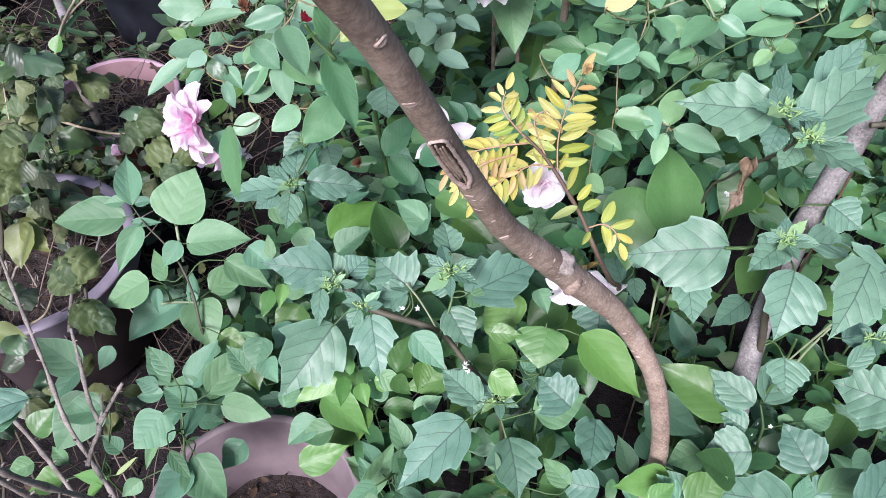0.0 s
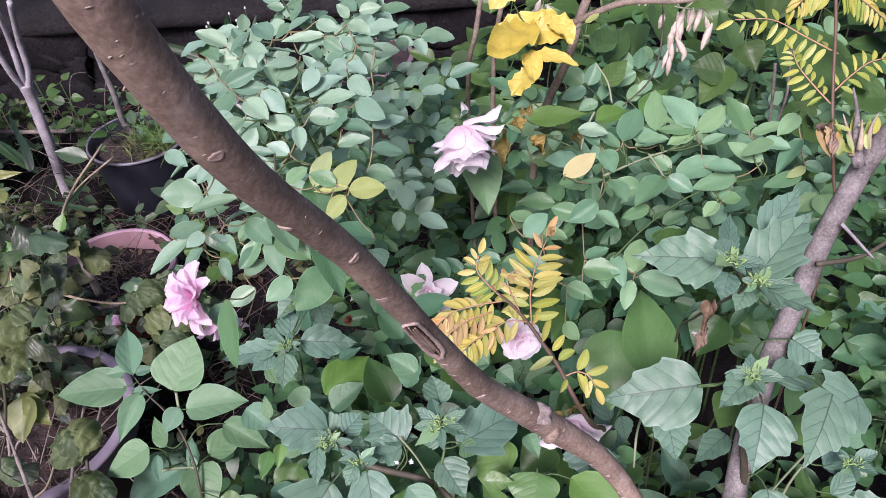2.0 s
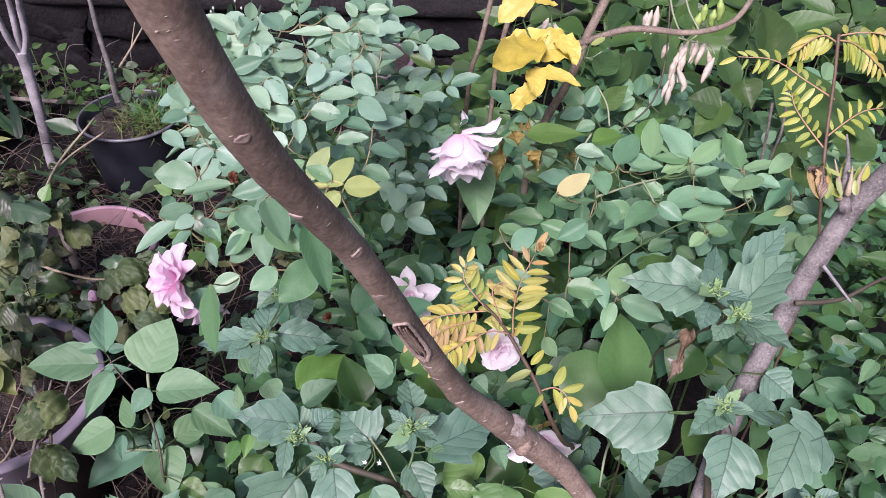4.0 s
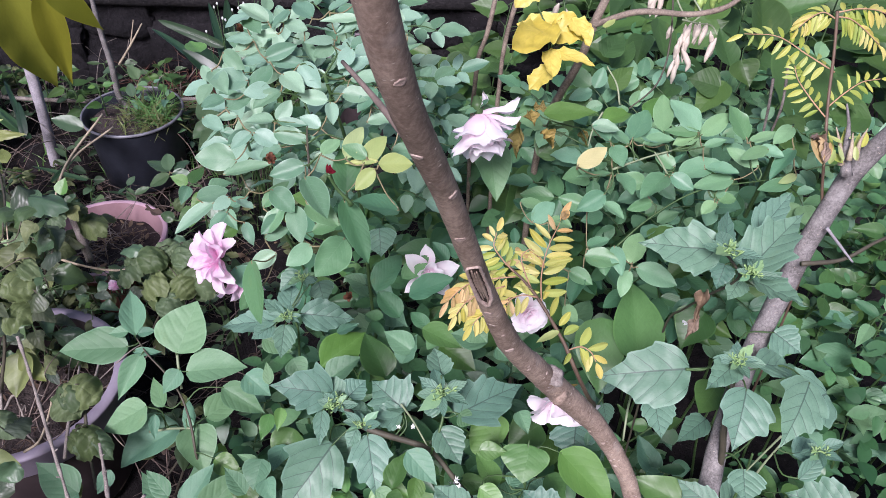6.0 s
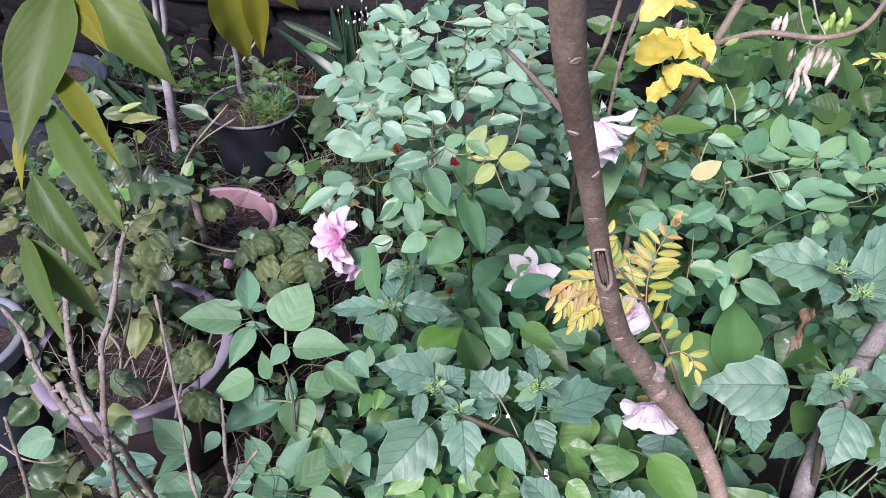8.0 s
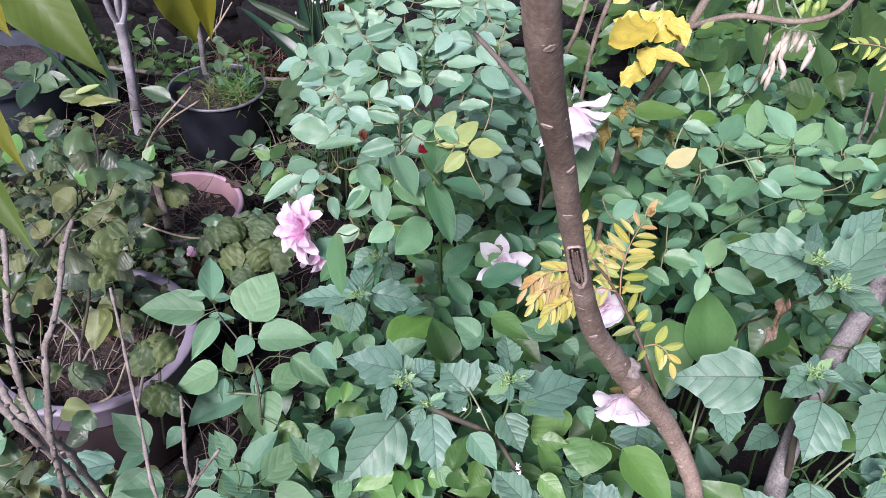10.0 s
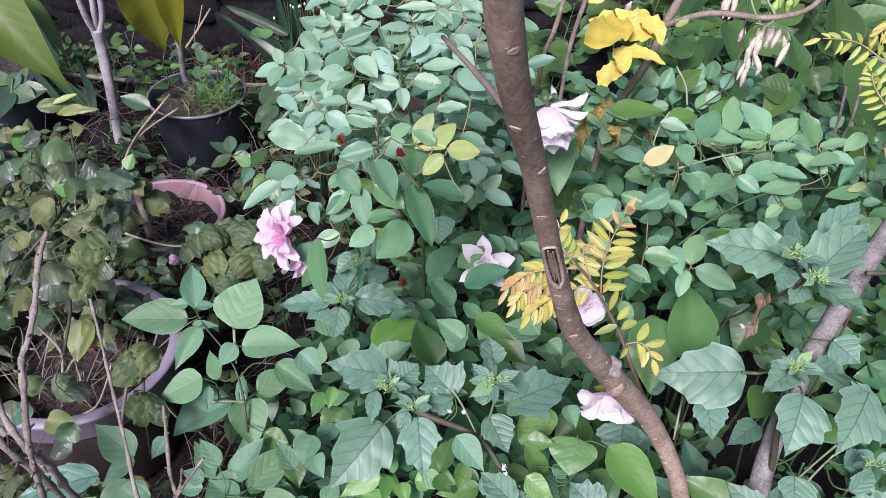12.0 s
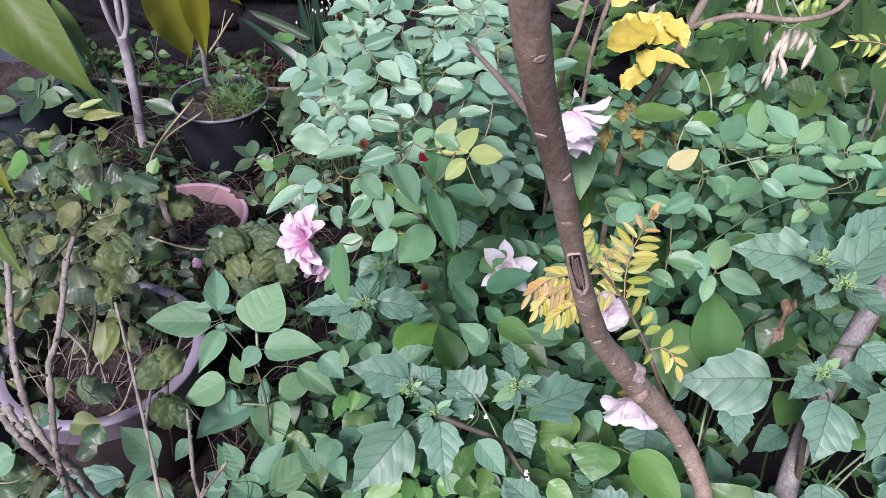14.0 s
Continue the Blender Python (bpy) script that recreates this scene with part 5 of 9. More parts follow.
stem(ROOTS, [(-0.557, 0.653, 0.424), (-0.565, 0.704, 0.438), (-0.578, 0.767, 0.434), (-0.594, 0.838, 0.426)], 0.003, 0.002, STICK, 'stalk')
stem(ROOTS, [(-0.811, 0.886, 0.377), (-0.746, 0.833, 0.372), (-0.729, 0.794, 0.356), (-0.710, 0.806, 0.383), (-0.703, 0.808, 0.386)], 0.003, 0.002, STICK, 'stalk')
stem(ROOTS, [(-0.537, 0.756, 0.465), (-0.548, 0.811, 0.453), (-0.561, 0.868, 0.442)], 0.0025, 0.002, STICK, 'stalk')
rose((0.056, 0.757, 0.982), (0.18, -0.56, -0.78), 0.094, ((5, 52, 0.58), (6, 38, 0.62), (4, 20, 0.6)), PALE_PINK, 'pale pink nodding rose with loose pointed petals', 3, wide=0.74, pointed=True,
     outer=(((0.88, 0.26, 0.32), 0.056, 0.020), ((0.95, 0.1, -0.08), 0.055, 0.016), ((0.12, 0.5, 0.85), 0.028, 0.017), ((-0.84, -0.4, -0.36), 0.043, 0.021)))
rose((-0.245, 0.618, 0.868), (-0.5, -0.55, 0.45), 0.068, ((6, 84, 0.64), (7, 62, 0.6), (5, 40, 0.5), (3, 15, 0.36)), PINK, 'bright pink loose rose above the pots', 8, wide=0.42)
rose((-0.231, 0.633, 0.833), (0.25, -0.5, -0.6), 0.075, ((4, 62, 0.62), (3, 30, 0.5)), PINK, 'drooping pink rose petals', 9, wide=0.5)
rose((-0.001, 0.806, 0.678), (0.05, -0.75, 0.5), 0.074, ((5, 74, 0.62), (4, 40, 0.46), (3, 10, 0.3)), PALE_PINK, 'pale pink open rose half covered by leaves', 12, wide=0.52, pointed=True)
rose((0.103, 0.523, 0.879), (0.1, -0.75, 0.3), 0.046, ((6, 78, 0.5), (6, 48, 0.5), (5, 22, 0.45)), PALE_PINK, 'small pale pink rose behind golden leaflets', 15, wide=0.95)
rose((0.165, 0.571, 0.679), (-0.05, -0.8, -0.22), 0.088, ((5, 82, 0.56), (5, 58, 0.54), (3, 26, 0.42), (3, 8, 0.3)), PALE_PINK, 'pale pink rose hanging below the bent trunk', 26, SHRIVEL, wide=0.72)
rose((-0.593, 1.057, 0.404), (-0.3, -0.5, 0.7), 0.045, ((4, 25, 0.6), (3, 10, 0.6)), PINK, 'small pink rosebud over the pot', 23)
ROSE1 = plant("rose_bush", "rose bush with pale blue-green oval leaflets", "rose bush", (-0.1, 0.9, 0))
stem(ROSE1, [(-0.080, 0.980, 0.000), (-0.100, 0.930, 0.500), (-0.100, 0.800, 0.850), (-0.120, 0.720, 1.050)], 0.0035, 0.002, GREEN_STEM, 'cane')
stem(ROSE1, [(-0.100, 0.980, 0.000), (-0.200, 0.980, 0.450), (-0.250, 0.900, 0.750), (-0.240, 0.800, 0.930)], 0.0032, 0.002, GREEN_STEM, 'cane')
stem(ROSE1, [(-0.132, 0.627, 0.971), (-0.136, 0.655, 0.989), (-0.140, 0.693, 1.002), (-0.138, 0.720, 1.002)], 0.0014, 0.001, BROWN_STEM, 'cane')
stem(ROSE1, [(-0.082, 0.574, 0.982), (-0.097, 0.576, 1.001), (-0.104, 0.576, 1.017)], 0.002, 0.0015, GREEN_STEM, 'cane')
leaf(ROSE1, ROSY, (-0.182, 0.719, 1.035), (-0.204, 0.706, 1.035), 0.025)
leaf(ROSE1, ROSY, (-0.207, 0.714, 1.032), (-0.185, 0.740, 1.046), 0.022)
leaf(ROSE1, ROSY, (-0.206, 0.722, 1.041), (-0.239, 0.710, 1.045), 0.034)
leaf(ROSE1, ROSY, (-0.214, 0.734, 1.055), (-0.188, 0.746, 1.056), 0.014)
leaf(ROSE1, ROSY, (-0.182, 0.738, 1.057), (-0.151, 0.742, 1.053), 0.016)
leaf(ROSE1, ROSY, (-0.187, 0.740, 1.060), (-0.157, 0.744, 1.071), 0.019)
leaf(ROSE1, ROSY, (-0.201, 0.752, 1.075), (-0.225, 0.748, 1.076), 0.032)
leaf(ROSE1, ROSY, (-0.211, 0.768, 1.093), (-0.194, 0.750, 1.088), 0.027)
leaf(ROSE1, ROSY, (-0.174, 0.759, 1.080), (-0.194, 0.759, 1.078), 0.012)
leaf(ROSE1, ROSY, (-0.166, 0.768, 1.090), (-0.144, 0.758, 1.086), 0.025)
leaf(ROSE1, ROSY, (-0.144, 0.755, 1.073), (-0.134, 0.735, 1.061), 0.017)
leaf(ROSE1, ROSY, (-0.112, 0.753, 1.069), (-0.130, 0.740, 1.064), 0.025)
leaf(ROSE1, ROSY, (-0.111, 0.757, 1.074), (-0.136, 0.738, 1.081), 0.012)
leaf(ROSE1, ROSY, (-0.109, 0.762, 1.079), (-0.100, 0.781, 1.084), 0.013)
leaf(ROSE1, ROSY, (-0.108, 0.761, 1.078), (-0.086, 0.775, 1.085), 0.016)
leaf(ROSE1, ROSY, (-0.081, 0.772, 1.089), (-0.065, 0.761, 1.081), 0.018)
leaf(ROSE1, ROSY, (-0.081, 0.775, 1.092), (-0.120, 0.772, 1.091), 0.013)
leaf(ROSE1, ROSY, (-0.119, 0.731, 1.044), (-0.142, 0.728, 1.041), 0.022)
leaf(ROSE1, ROSY, (-0.124, 0.725, 1.038), (-0.102, 0.733, 1.039), 0.026)
leaf(ROSE1, ROSY, (-0.100, 0.731, 1.042), (-0.072, 0.751, 1.054), 0.026)
leaf(ROSE1, ROSY, (-0.093, 0.729, 1.040), (-0.057, 0.722, 1.048), 0.019)
leaf(ROSE1, ROSY, (-0.102, 0.718, 1.028), (-0.074, 0.715, 1.026), 0.021)
leaf(ROSE1, ROSY, (-0.117, 0.712, 1.022), (-0.148, 0.721, 1.023), 0.018)
leaf(ROSE1, ROSY, (-0.115, 0.711, 1.021), (-0.111, 0.689, 1.010), 0.016)
leaf(ROSE1, ROSY, (-0.170, 0.716, 1.031), (-0.194, 0.699, 1.022), 0.026)
leaf(ROSE1, ROSY, (-0.174, 0.695, 1.007), (-0.161, 0.708, 1.021), 0.017)
leaf(ROSE1, ROSY, (-0.174, 0.694, 1.006), (-0.145, 0.691, 1.004), 0.012)
leaf(ROSE1, ROSY, (-0.177, 0.694, 1.006), (-0.204, 0.696, 1.004), 0.022)
leaf(ROSE1, ROSY, (-0.230, 0.701, 1.018), (-0.208, 0.716, 1.022), 0.019)
leaf(ROSE1, ROSY, (-0.217, 0.696, 1.011), (-0.244, 0.697, 1.007), 0.012)
leaf(ROSE1, ROSY, (-0.226, 0.688, 1.004), (-0.244, 0.670, 0.997), 0.016)
leaf(ROSE1, ROSY, (-0.202, 0.684, 0.997), (-0.219, 0.670, 0.988), 0.017)
leaf(ROSE1, ROSY, (-0.199, 0.684, 0.997), (-0.176, 0.677, 0.987), 0.025)
leaf(ROSE1, ROSY, (-0.177, 0.686, 0.997), (-0.143, 0.677, 0.993), 0.021)
leaf(ROSE1, ROSY, (-0.144, 0.684, 0.993), (-0.127, 0.674, 0.986), 0.014)
leaf(ROSE1, ROSY, (-0.218, 0.664, 0.974), (-0.258, 0.671, 0.971), 0.038)
leaf(ROSE1, ROSY, (-0.232, 0.652, 0.962), (-0.187, 0.658, 0.970), 0.021)
leaf(ROSE1, ROSY, (-0.142, 0.663, 0.968), (-0.175, 0.656, 0.961), 0.022)
leaf(ROSE1, ROSY, (-0.136, 0.668, 0.973), (-0.105, 0.655, 0.970), 0.026)
leaf(ROSE1, ROSY, (-0.100, 0.685, 0.989), (-0.087, 0.667, 0.977), 0.019)
leaf(ROSE1, ROSY, (-0.069, 0.712, 1.018), (-0.042, 0.708, 1.013), 0.026)
leaf(ROSE1, ROSY, (-0.074, 0.699, 1.003), (-0.045, 0.700, 1.008), 0.014)
leaf(ROSE1, ROSY, (-0.149, 0.737, 1.054), (-0.128, 0.718, 1.040), 0.026)
leaf(ROSE1, ROSY, (-0.168, 0.729, 1.046), (-0.146, 0.707, 1.038), 0.023)
leaf(ROSE1, ROSY, (-0.145, 0.765, 1.086), (-0.115, 0.749, 1.088), 0.017)
leaf(ROSE1, ROSY, (-0.092, 0.752, 1.067), (-0.103, 0.733, 1.055), 0.018)
leaf(ROSE1, ROSY, (-0.060, 0.755, 1.067), (-0.041, 0.746, 1.062), 0.016)
leaf(ROSE1, ROSY, (-0.029, 0.766, 1.077), (-0.049, 0.782, 1.083), 0.017)
leaf(ROSE1, ROSY, (-0.032, 0.736, 1.043), (-0.010, 0.745, 1.047), 0.019)
leaf(ROSE1, ROSY, (-0.051, 0.730, 1.038), (-0.024, 0.698, 1.036), 0.022)
leaf(ROSE1, ROSY, (-0.204, 0.771, 1.097), (-0.223, 0.748, 1.093), 0.023)
leaf(ROSE1, ROSY, (-0.184, 0.766, 1.090), (-0.212, 0.777, 1.101), 0.022)
leaf(ROSE1, ROSY, (-0.160, 0.777, 1.100), (-0.177, 0.759, 1.090), 0.022)
leaf(ROSE1, ROSY, (-0.136, 0.772, 1.093), (-0.156, 0.798, 1.098), 0.022)
leaf(ROSE1, ROSY, (-0.117, 0.778, 1.098), (-0.099, 0.791, 1.104), 0.019)
leaf(ROSE1, ROSY, (-0.089, 0.785, 1.103), (-0.069, 0.777, 1.098), 0.023)
leaf(ROSE1, ROSY, (-0.056, 0.783, 1.099), (-0.036, 0.776, 1.093), 0.019)
leaf(ROSE1, ROSY, (-0.048, 0.769, 1.082), (-0.025, 0.773, 1.071), 0.017)
leaf(ROSE1, ROSY, (-0.234, 0.741, 1.065), (-0.212, 0.724, 1.057), 0.019)
leaf(ROSE1, ROSY, (-0.246, 0.727, 1.050), (-0.228, 0.700, 1.044), 0.022)
leaf(ROSE1, ROSY, (-0.231, 0.707, 1.026), (-0.250, 0.693, 1.025), 0.018)
leaf(ROSE1, ROSY, (-0.255, 0.692, 1.011), (-0.233, 0.676, 1.007), 0.016)
leaf(ROSE1, ROSY, (-0.059, 0.745, 1.055), (-0.038, 0.726, 1.048), 0.019)
leaf(ROSE1, ROSY, (-0.034, 0.751, 1.060), (-0.015, 0.761, 1.067), 0.018)
leaf(ROSE1, ROSY, (-0.064, 0.725, 1.033), (-0.081, 0.703, 1.019), 0.019)
leaf(ROSE1, ROSY, (-0.038, 0.695, 0.997), (-0.011, 0.705, 0.985), 0.019)
leaf(ROSE1, ROSY, (-0.036, 0.710, 1.014), (-0.007, 0.726, 1.014), 0.019)
leaf(ROSE1, ROSY, (-0.046, 0.680, 0.979), (-0.020, 0.677, 0.975), 0.022)
leaf(ROSE1, ROSY, (-0.169, 0.676, 0.985), (-0.187, 0.662, 0.981), 0.018)
leaf(ROSE1, ROSY, (-0.125, 0.692, 1.000), (-0.145, 0.698, 1.007), 0.017)
leaf(ROSE1, ROSY, (-0.221, 0.742, 1.065), (-0.197, 0.756, 1.066), 0.017)
leaf(ROSE1, ROSY, (-0.243, 0.732, 0.949), (-0.224, 0.747, 0.957), 0.021)
leaf(ROSE1, ROSY, (-0.218, 0.698, 0.907), (-0.197, 0.709, 0.913), 0.017)
leaf(ROSE1, ROSY, (-0.192, 0.700, 0.907), (-0.167, 0.678, 0.895), 0.028)
leaf(ROSE1, ROSY, (-0.280, 0.688, 0.901), (-0.253, 0.708, 0.897), 0.021)
leaf(ROSE1, ROSY, (-0.242, 0.691, 0.901), (-0.255, 0.674, 0.899), 0.018)
leaf(ROSE1, ROSY, (-0.259, 0.686, 0.897), (-0.298, 0.666, 0.872), 0.024)
leaf(ROSE1, ROSY, (-0.244, 0.680, 0.888), (-0.263, 0.663, 0.873), 0.019)
leaf(ROSE1, ROSY, (-0.231, 0.690, 0.899), (-0.214, 0.674, 0.899), 0.025)
leaf(ROSE1, ROSY, (-0.182, 0.680, 0.884), (-0.200, 0.666, 0.870), 0.018)
leaf(ROSE1, ROSY, (-0.199, 0.660, 0.862), (-0.176, 0.674, 0.865), 0.015)
leaf(ROSE1, ROSY, (-0.168, 0.688, 0.892), (-0.155, 0.650, 0.875), 0.025)
leaf(ROSE1, ROSY, (-0.224, 0.672, 0.878), (-0.213, 0.651, 0.866), 0.015)
leaf(ROSE1, ROSY2, (-0.202, 0.685, 0.891), (-0.175, 0.713, 0.908), 0.018)
leaf(ROSE1, ROSY2, (-0.198, 0.665, 0.868), (-0.175, 0.685, 0.894), 0.024)
leaf(ROSE1, PALE, (-0.167, 0.674, 0.875), (-0.176, 0.688, 0.883), 0.013, face=(0.05, -0.65, 0.75))
leaf(ROSE1, ROSY, (-0.135, 0.614, 0.987), (-0.112, 0.571, 0.975), 0.028)
leaf(ROSE1, ROSY2, (-0.133, 0.596, 0.966), (-0.100, 0.575, 0.954), 0.026)
leaf(ROSE1, ROSY3, (-0.094, 0.601, 0.969), (-0.070, 0.544, 0.943), 0.027)
leaf(ROSE1, ROSY3, (-0.091, 0.605, 0.974), (-0.092, 0.643, 1.000), 0.031)
leaf(ROSE1, ROSY3, (-0.035, 0.596, 0.958), (-0.074, 0.585, 0.975), 0.038)
leaf(ROSE1, PALE, (-0.091, 0.621, 1.007), (-0.077, 0.650, 1.022), 0.018, face=(0.05, -0.65, 0.75))
leaf(ROSE1, PALE, (-0.057, 0.621, 1.004), (-0.087, 0.624, 0.999), 0.007, face=(0.05, -0.65, 0.75))
leaf(ROSE1, PALE, (-0.057, 0.619, 1.002), (-0.027, 0.625, 0.998), 0.022, face=(0.05, -0.65, 0.75))
leaf(ROSE1, PALE, (-0.061, 0.616, 0.998), (-0.078, 0.608, 0.980), 0.018, face=(0.05, -0.65, 0.75))
leaf(ROSE1, PALE, (-0.073, 0.618, 1.002), (-0.053, 0.644, 1.015), 0.020, face=(0.05, -0.65, 0.75))
leaf(ROSE1, ROSY2, (-0.117, 0.623, 1.011), (-0.099, 0.640, 1.016), 0.016)
leaf(ROSE1, ROSY2, (-0.069, 0.623, 1.007), (-0.094, 0.631, 1.015), 0.017)
leaf(ROSE1, ROSY, (-0.182, 0.635, 0.862), (-0.207, 0.624, 0.852), 0.027)
leaf(ROSE1, ROSY3, (-0.200, 0.591, 0.889), (-0.182, 0.523, 0.875), 0.025)
leaf(ROSE1, ROSY2, (-0.142, 0.643, 0.868), (-0.167, 0.620, 0.858), 0.041)
leaf(ROSE1, ROSY2, (-0.102, 0.650, 0.874), (-0.131, 0.605, 0.857), 0.041)
leaf(ROSE1, ROSY, (-0.229, 0.622, 0.851), (-0.203, 0.591, 0.845), 0.027)
leaf(ROSE1, ROSY3, (-0.200, 0.607, 0.831), (-0.217, 0.585, 0.822), 0.020)
tagged(rose((-0.178, 0.658, 0.980), (0.1, -0.5, 0.8), 0.011, ((7, 95, 0.6), (6, 55, 0.7)), RUSTY, 'spent brown rose head on its stalk', 31, RUST), category='rose')
rose((-0.106, 0.578, 1.019), (0.2, -0.4, 0.9), 0.015, ((4, 5, 0.85), (3, 2, 0.8)), CRIMSON, 'closed dark red rosebud', 33)
rose((-0.126, 0.849, 0.585), (-0.5, -0.5, 0.5), 0.018, ((5, 70, 0.6), (4, 35, 0.5)), RUSTY, 'withered rust-brown flower head', 35, RUST)
rose((-0.230, 0.822, 1.051), (0.0, -0.4, 0.9), 0.018, ((4, 15, 0.7), (3, 8, 0.6)), RUSTY, 'small dark red rosebud', 37, RUST)
ROSE2 = plant("rose_bush", "rose bush with fresh green oval leaflets", "rose bush", (0.45, 1.0, 0))
stem(ROSE2, [(0.420, 1.000, 0.000), (0.400, 0.950, 0.500), (0.340, 0.850, 0.850), (0.300, 0.780, 0.950)], 0.004, 0.0022, GREEN_STEM, 'cane')
stem(ROSE2, [(0.460, 1.000, 0.000), (0.480, 0.920, 0.550), (0.460, 0.820, 0.850), (0.420, 0.740, 0.970)], 0.005, 0.002, GREEN_STEM, 'cane')
stem(ROSE2, [(0.205, 0.669, 0.963), (0.243, 0.680, 0.972), (0.275, 0.687, 0.978)], 0.0014, 0.001, PALE_STEM, 'shoot')
stem(ROSE2, [(0.269, 0.669, 0.958), (0.262, 0.677, 0.968), (0.254, 0.685, 0.977)], 0.0014, 0.001, PALE_STEM, 'shoot')
stem(ROSE2, [(0.211, 0.612, 0.897), (0.247, 0.634, 0.919), (0.303, 0.657, 0.942), (0.391, 0.671, 0.950)], 0.0012, 0.0008, GREEN_STEM, 'shoot')
leaf(ROSE2, ROSY2, (0.265, 0.701, 0.994), (0.272, 0.750, 1.011), 0.024)
leaf(ROSE2, ROSY2, (0.306, 0.703, 0.994), (0.277, 0.733, 1.014), 0.033)
leaf(ROSE2, ROSY2, (0.306, 0.702, 0.993), (0.267, 0.701, 0.995), 0.013)
leaf(ROSE2, ROSY2, (0.305, 0.700, 0.990), (0.278, 0.695, 0.980), 0.019)
leaf(ROSE2, ROSY2, (0.308, 0.700, 0.990), (0.344, 0.726, 1.002), 0.022)
leaf(ROSE2, ROSY2, (0.363, 0.700, 0.986), (0.345, 0.726, 1.014), 0.029)
leaf(ROSE2, ROSY2, (0.366, 0.698, 0.984), (0.399, 0.710, 0.989), 0.017)
leaf(ROSE2, ROSY2, (0.389, 0.694, 0.977), (0.346, 0.662, 0.984), 0.015)
leaf(ROSE2, ROSY2, (0.377, 0.680, 0.962), (0.348, 0.708, 0.968), 0.017)
leaf(ROSE2, ROSY2, (0.266, 0.669, 0.958), (0.295, 0.698, 0.967), 0.017)
leaf(ROSE2, ROSY2, (0.268, 0.668, 0.957), (0.234, 0.631, 0.956), 0.026)
leaf(ROSE2, ROSY2, (0.273, 0.668, 0.957), (0.296, 0.653, 0.949), 0.023)
leaf(ROSE2, ROSY2, (0.212, 0.667, 0.960), (0.224, 0.638, 0.954), 0.022)
leaf(ROSE2, ROSY2, (0.206, 0.687, 0.984), (0.213, 0.660, 0.976), 0.022)
leaf(ROSE2, ROSY2, (0.205, 0.667, 0.960), (0.163, 0.658, 0.960), 0.015)
leaf(ROSE2, ROSY2, (0.203, 0.691, 0.988), (0.182, 0.698, 1.002), 0.022)
leaf(ROSE2, ROSY2, (0.224, 0.689, 0.984), (0.200, 0.706, 0.998), 0.028)
leaf(ROSE2, ROSY2, (0.228, 0.693, 0.989), (0.252, 0.734, 0.999), 0.027)
leaf(ROSE2, ROSY2, (0.267, 0.692, 0.985), (0.232, 0.714, 0.987), 0.032)
leaf(ROSE2, ROSY2, (0.241, 0.690, 0.984), (0.274, 0.690, 0.990), 0.026)
leaf(ROSE2, ROSY2, (0.282, 0.668, 0.956), (0.330, 0.683, 0.964), 0.028)
leaf(ROSE2, ROSY2, (0.325, 0.653, 0.935), (0.337, 0.679, 0.940), 0.018)
leaf(ROSE2, ROSY2, (0.329, 0.652, 0.933), (0.351, 0.656, 0.934), 0.017)
leaf(ROSE2, ROSY2, (0.326, 0.651, 0.932), (0.309, 0.639, 0.924), 0.017)
leaf(ROSE2, ROSY2, (0.278, 0.674, 0.963), (0.257, 0.689, 0.971), 0.026)
leaf(ROSE2, ROSY2, (0.346, 0.669, 0.952), (0.300, 0.657, 0.950), 0.023)
leaf(ROSE2, ROSY2, (0.376, 0.693, 0.976), (0.404, 0.686, 0.972), 0.022)
leaf(ROSE2, ROSY2, (0.420, 0.696, 0.977), (0.388, 0.667, 0.957), 0.019)
leaf(ROSE2, ROSY2, (0.418, 0.713, 0.996), (0.393, 0.694, 0.984), 0.019)
leaf(ROSE2, ROSY2, (0.314, 0.675, 0.961), (0.348, 0.666, 0.962), 0.026)
leaf(ROSE2, ROSY2, (0.252, 0.647, 0.934), (0.223, 0.638, 0.930), 0.014)
leaf(ROSE2, ROSY2, (0.312, 0.692, 0.980), (0.337, 0.697, 0.986), 0.013)
leaf(ROSE2, ROSY2, (0.197, 0.651, 0.942), (0.167, 0.639, 0.929), 0.026)
leaf(ROSE2, ROSY2, (0.195, 0.644, 0.935), (0.215, 0.625, 0.927), 0.023)
leaf(ROSE2, ROSY2, (0.244, 0.661, 0.950), (0.213, 0.665, 0.953), 0.026)
leaf(ROSE2, ROSY, (0.181, 0.701, 1.002), (0.206, 0.691, 1.002), 0.019)
leaf(ROSE2, BACK, (0.136, 0.768, 0.975), (0.206, 0.783, 0.969), 0.028)
leaf(ROSE2, ROSY2, (0.417, 0.671, 0.948), (0.370, 0.646, 0.955), 0.017)
leaf(ROSE2, PALE, (0.162, 0.652, 0.978), (0.191, 0.676, 0.982), 0.019, face=(0.05, -0.65, 0.75))
leaf(ROSE2, CREAMY, (0.159, 0.645, 0.984), (0.190, 0.671, 0.987), 0.020, face=(0.05, -0.65, 0.75))
leaf(ROSE2, PALE, (0.422, 0.675, 0.953), (0.399, 0.661, 0.954), 0.010, face=(0.05, -0.65, 0.75))
leaf(ROSE2, ROSY2, (0.147, 0.656, 0.845), (0.119, 0.664, 0.854), 0.028)
leaf(ROSE2, ROSY2, (0.188, 0.657, 0.843), (0.227, 0.645, 0.843), 0.028)
leaf(ROSE2, ROSY2, (0.225, 0.667, 0.851), (0.229, 0.630, 0.839), 0.018)
leaf(ROSE2, ROSY2, (0.247, 0.653, 0.834), (0.259, 0.690, 0.853), 0.028)
leaf(ROSE2, ROSY2, (0.244, 0.648, 0.828), (0.232, 0.622, 0.809), 0.018)
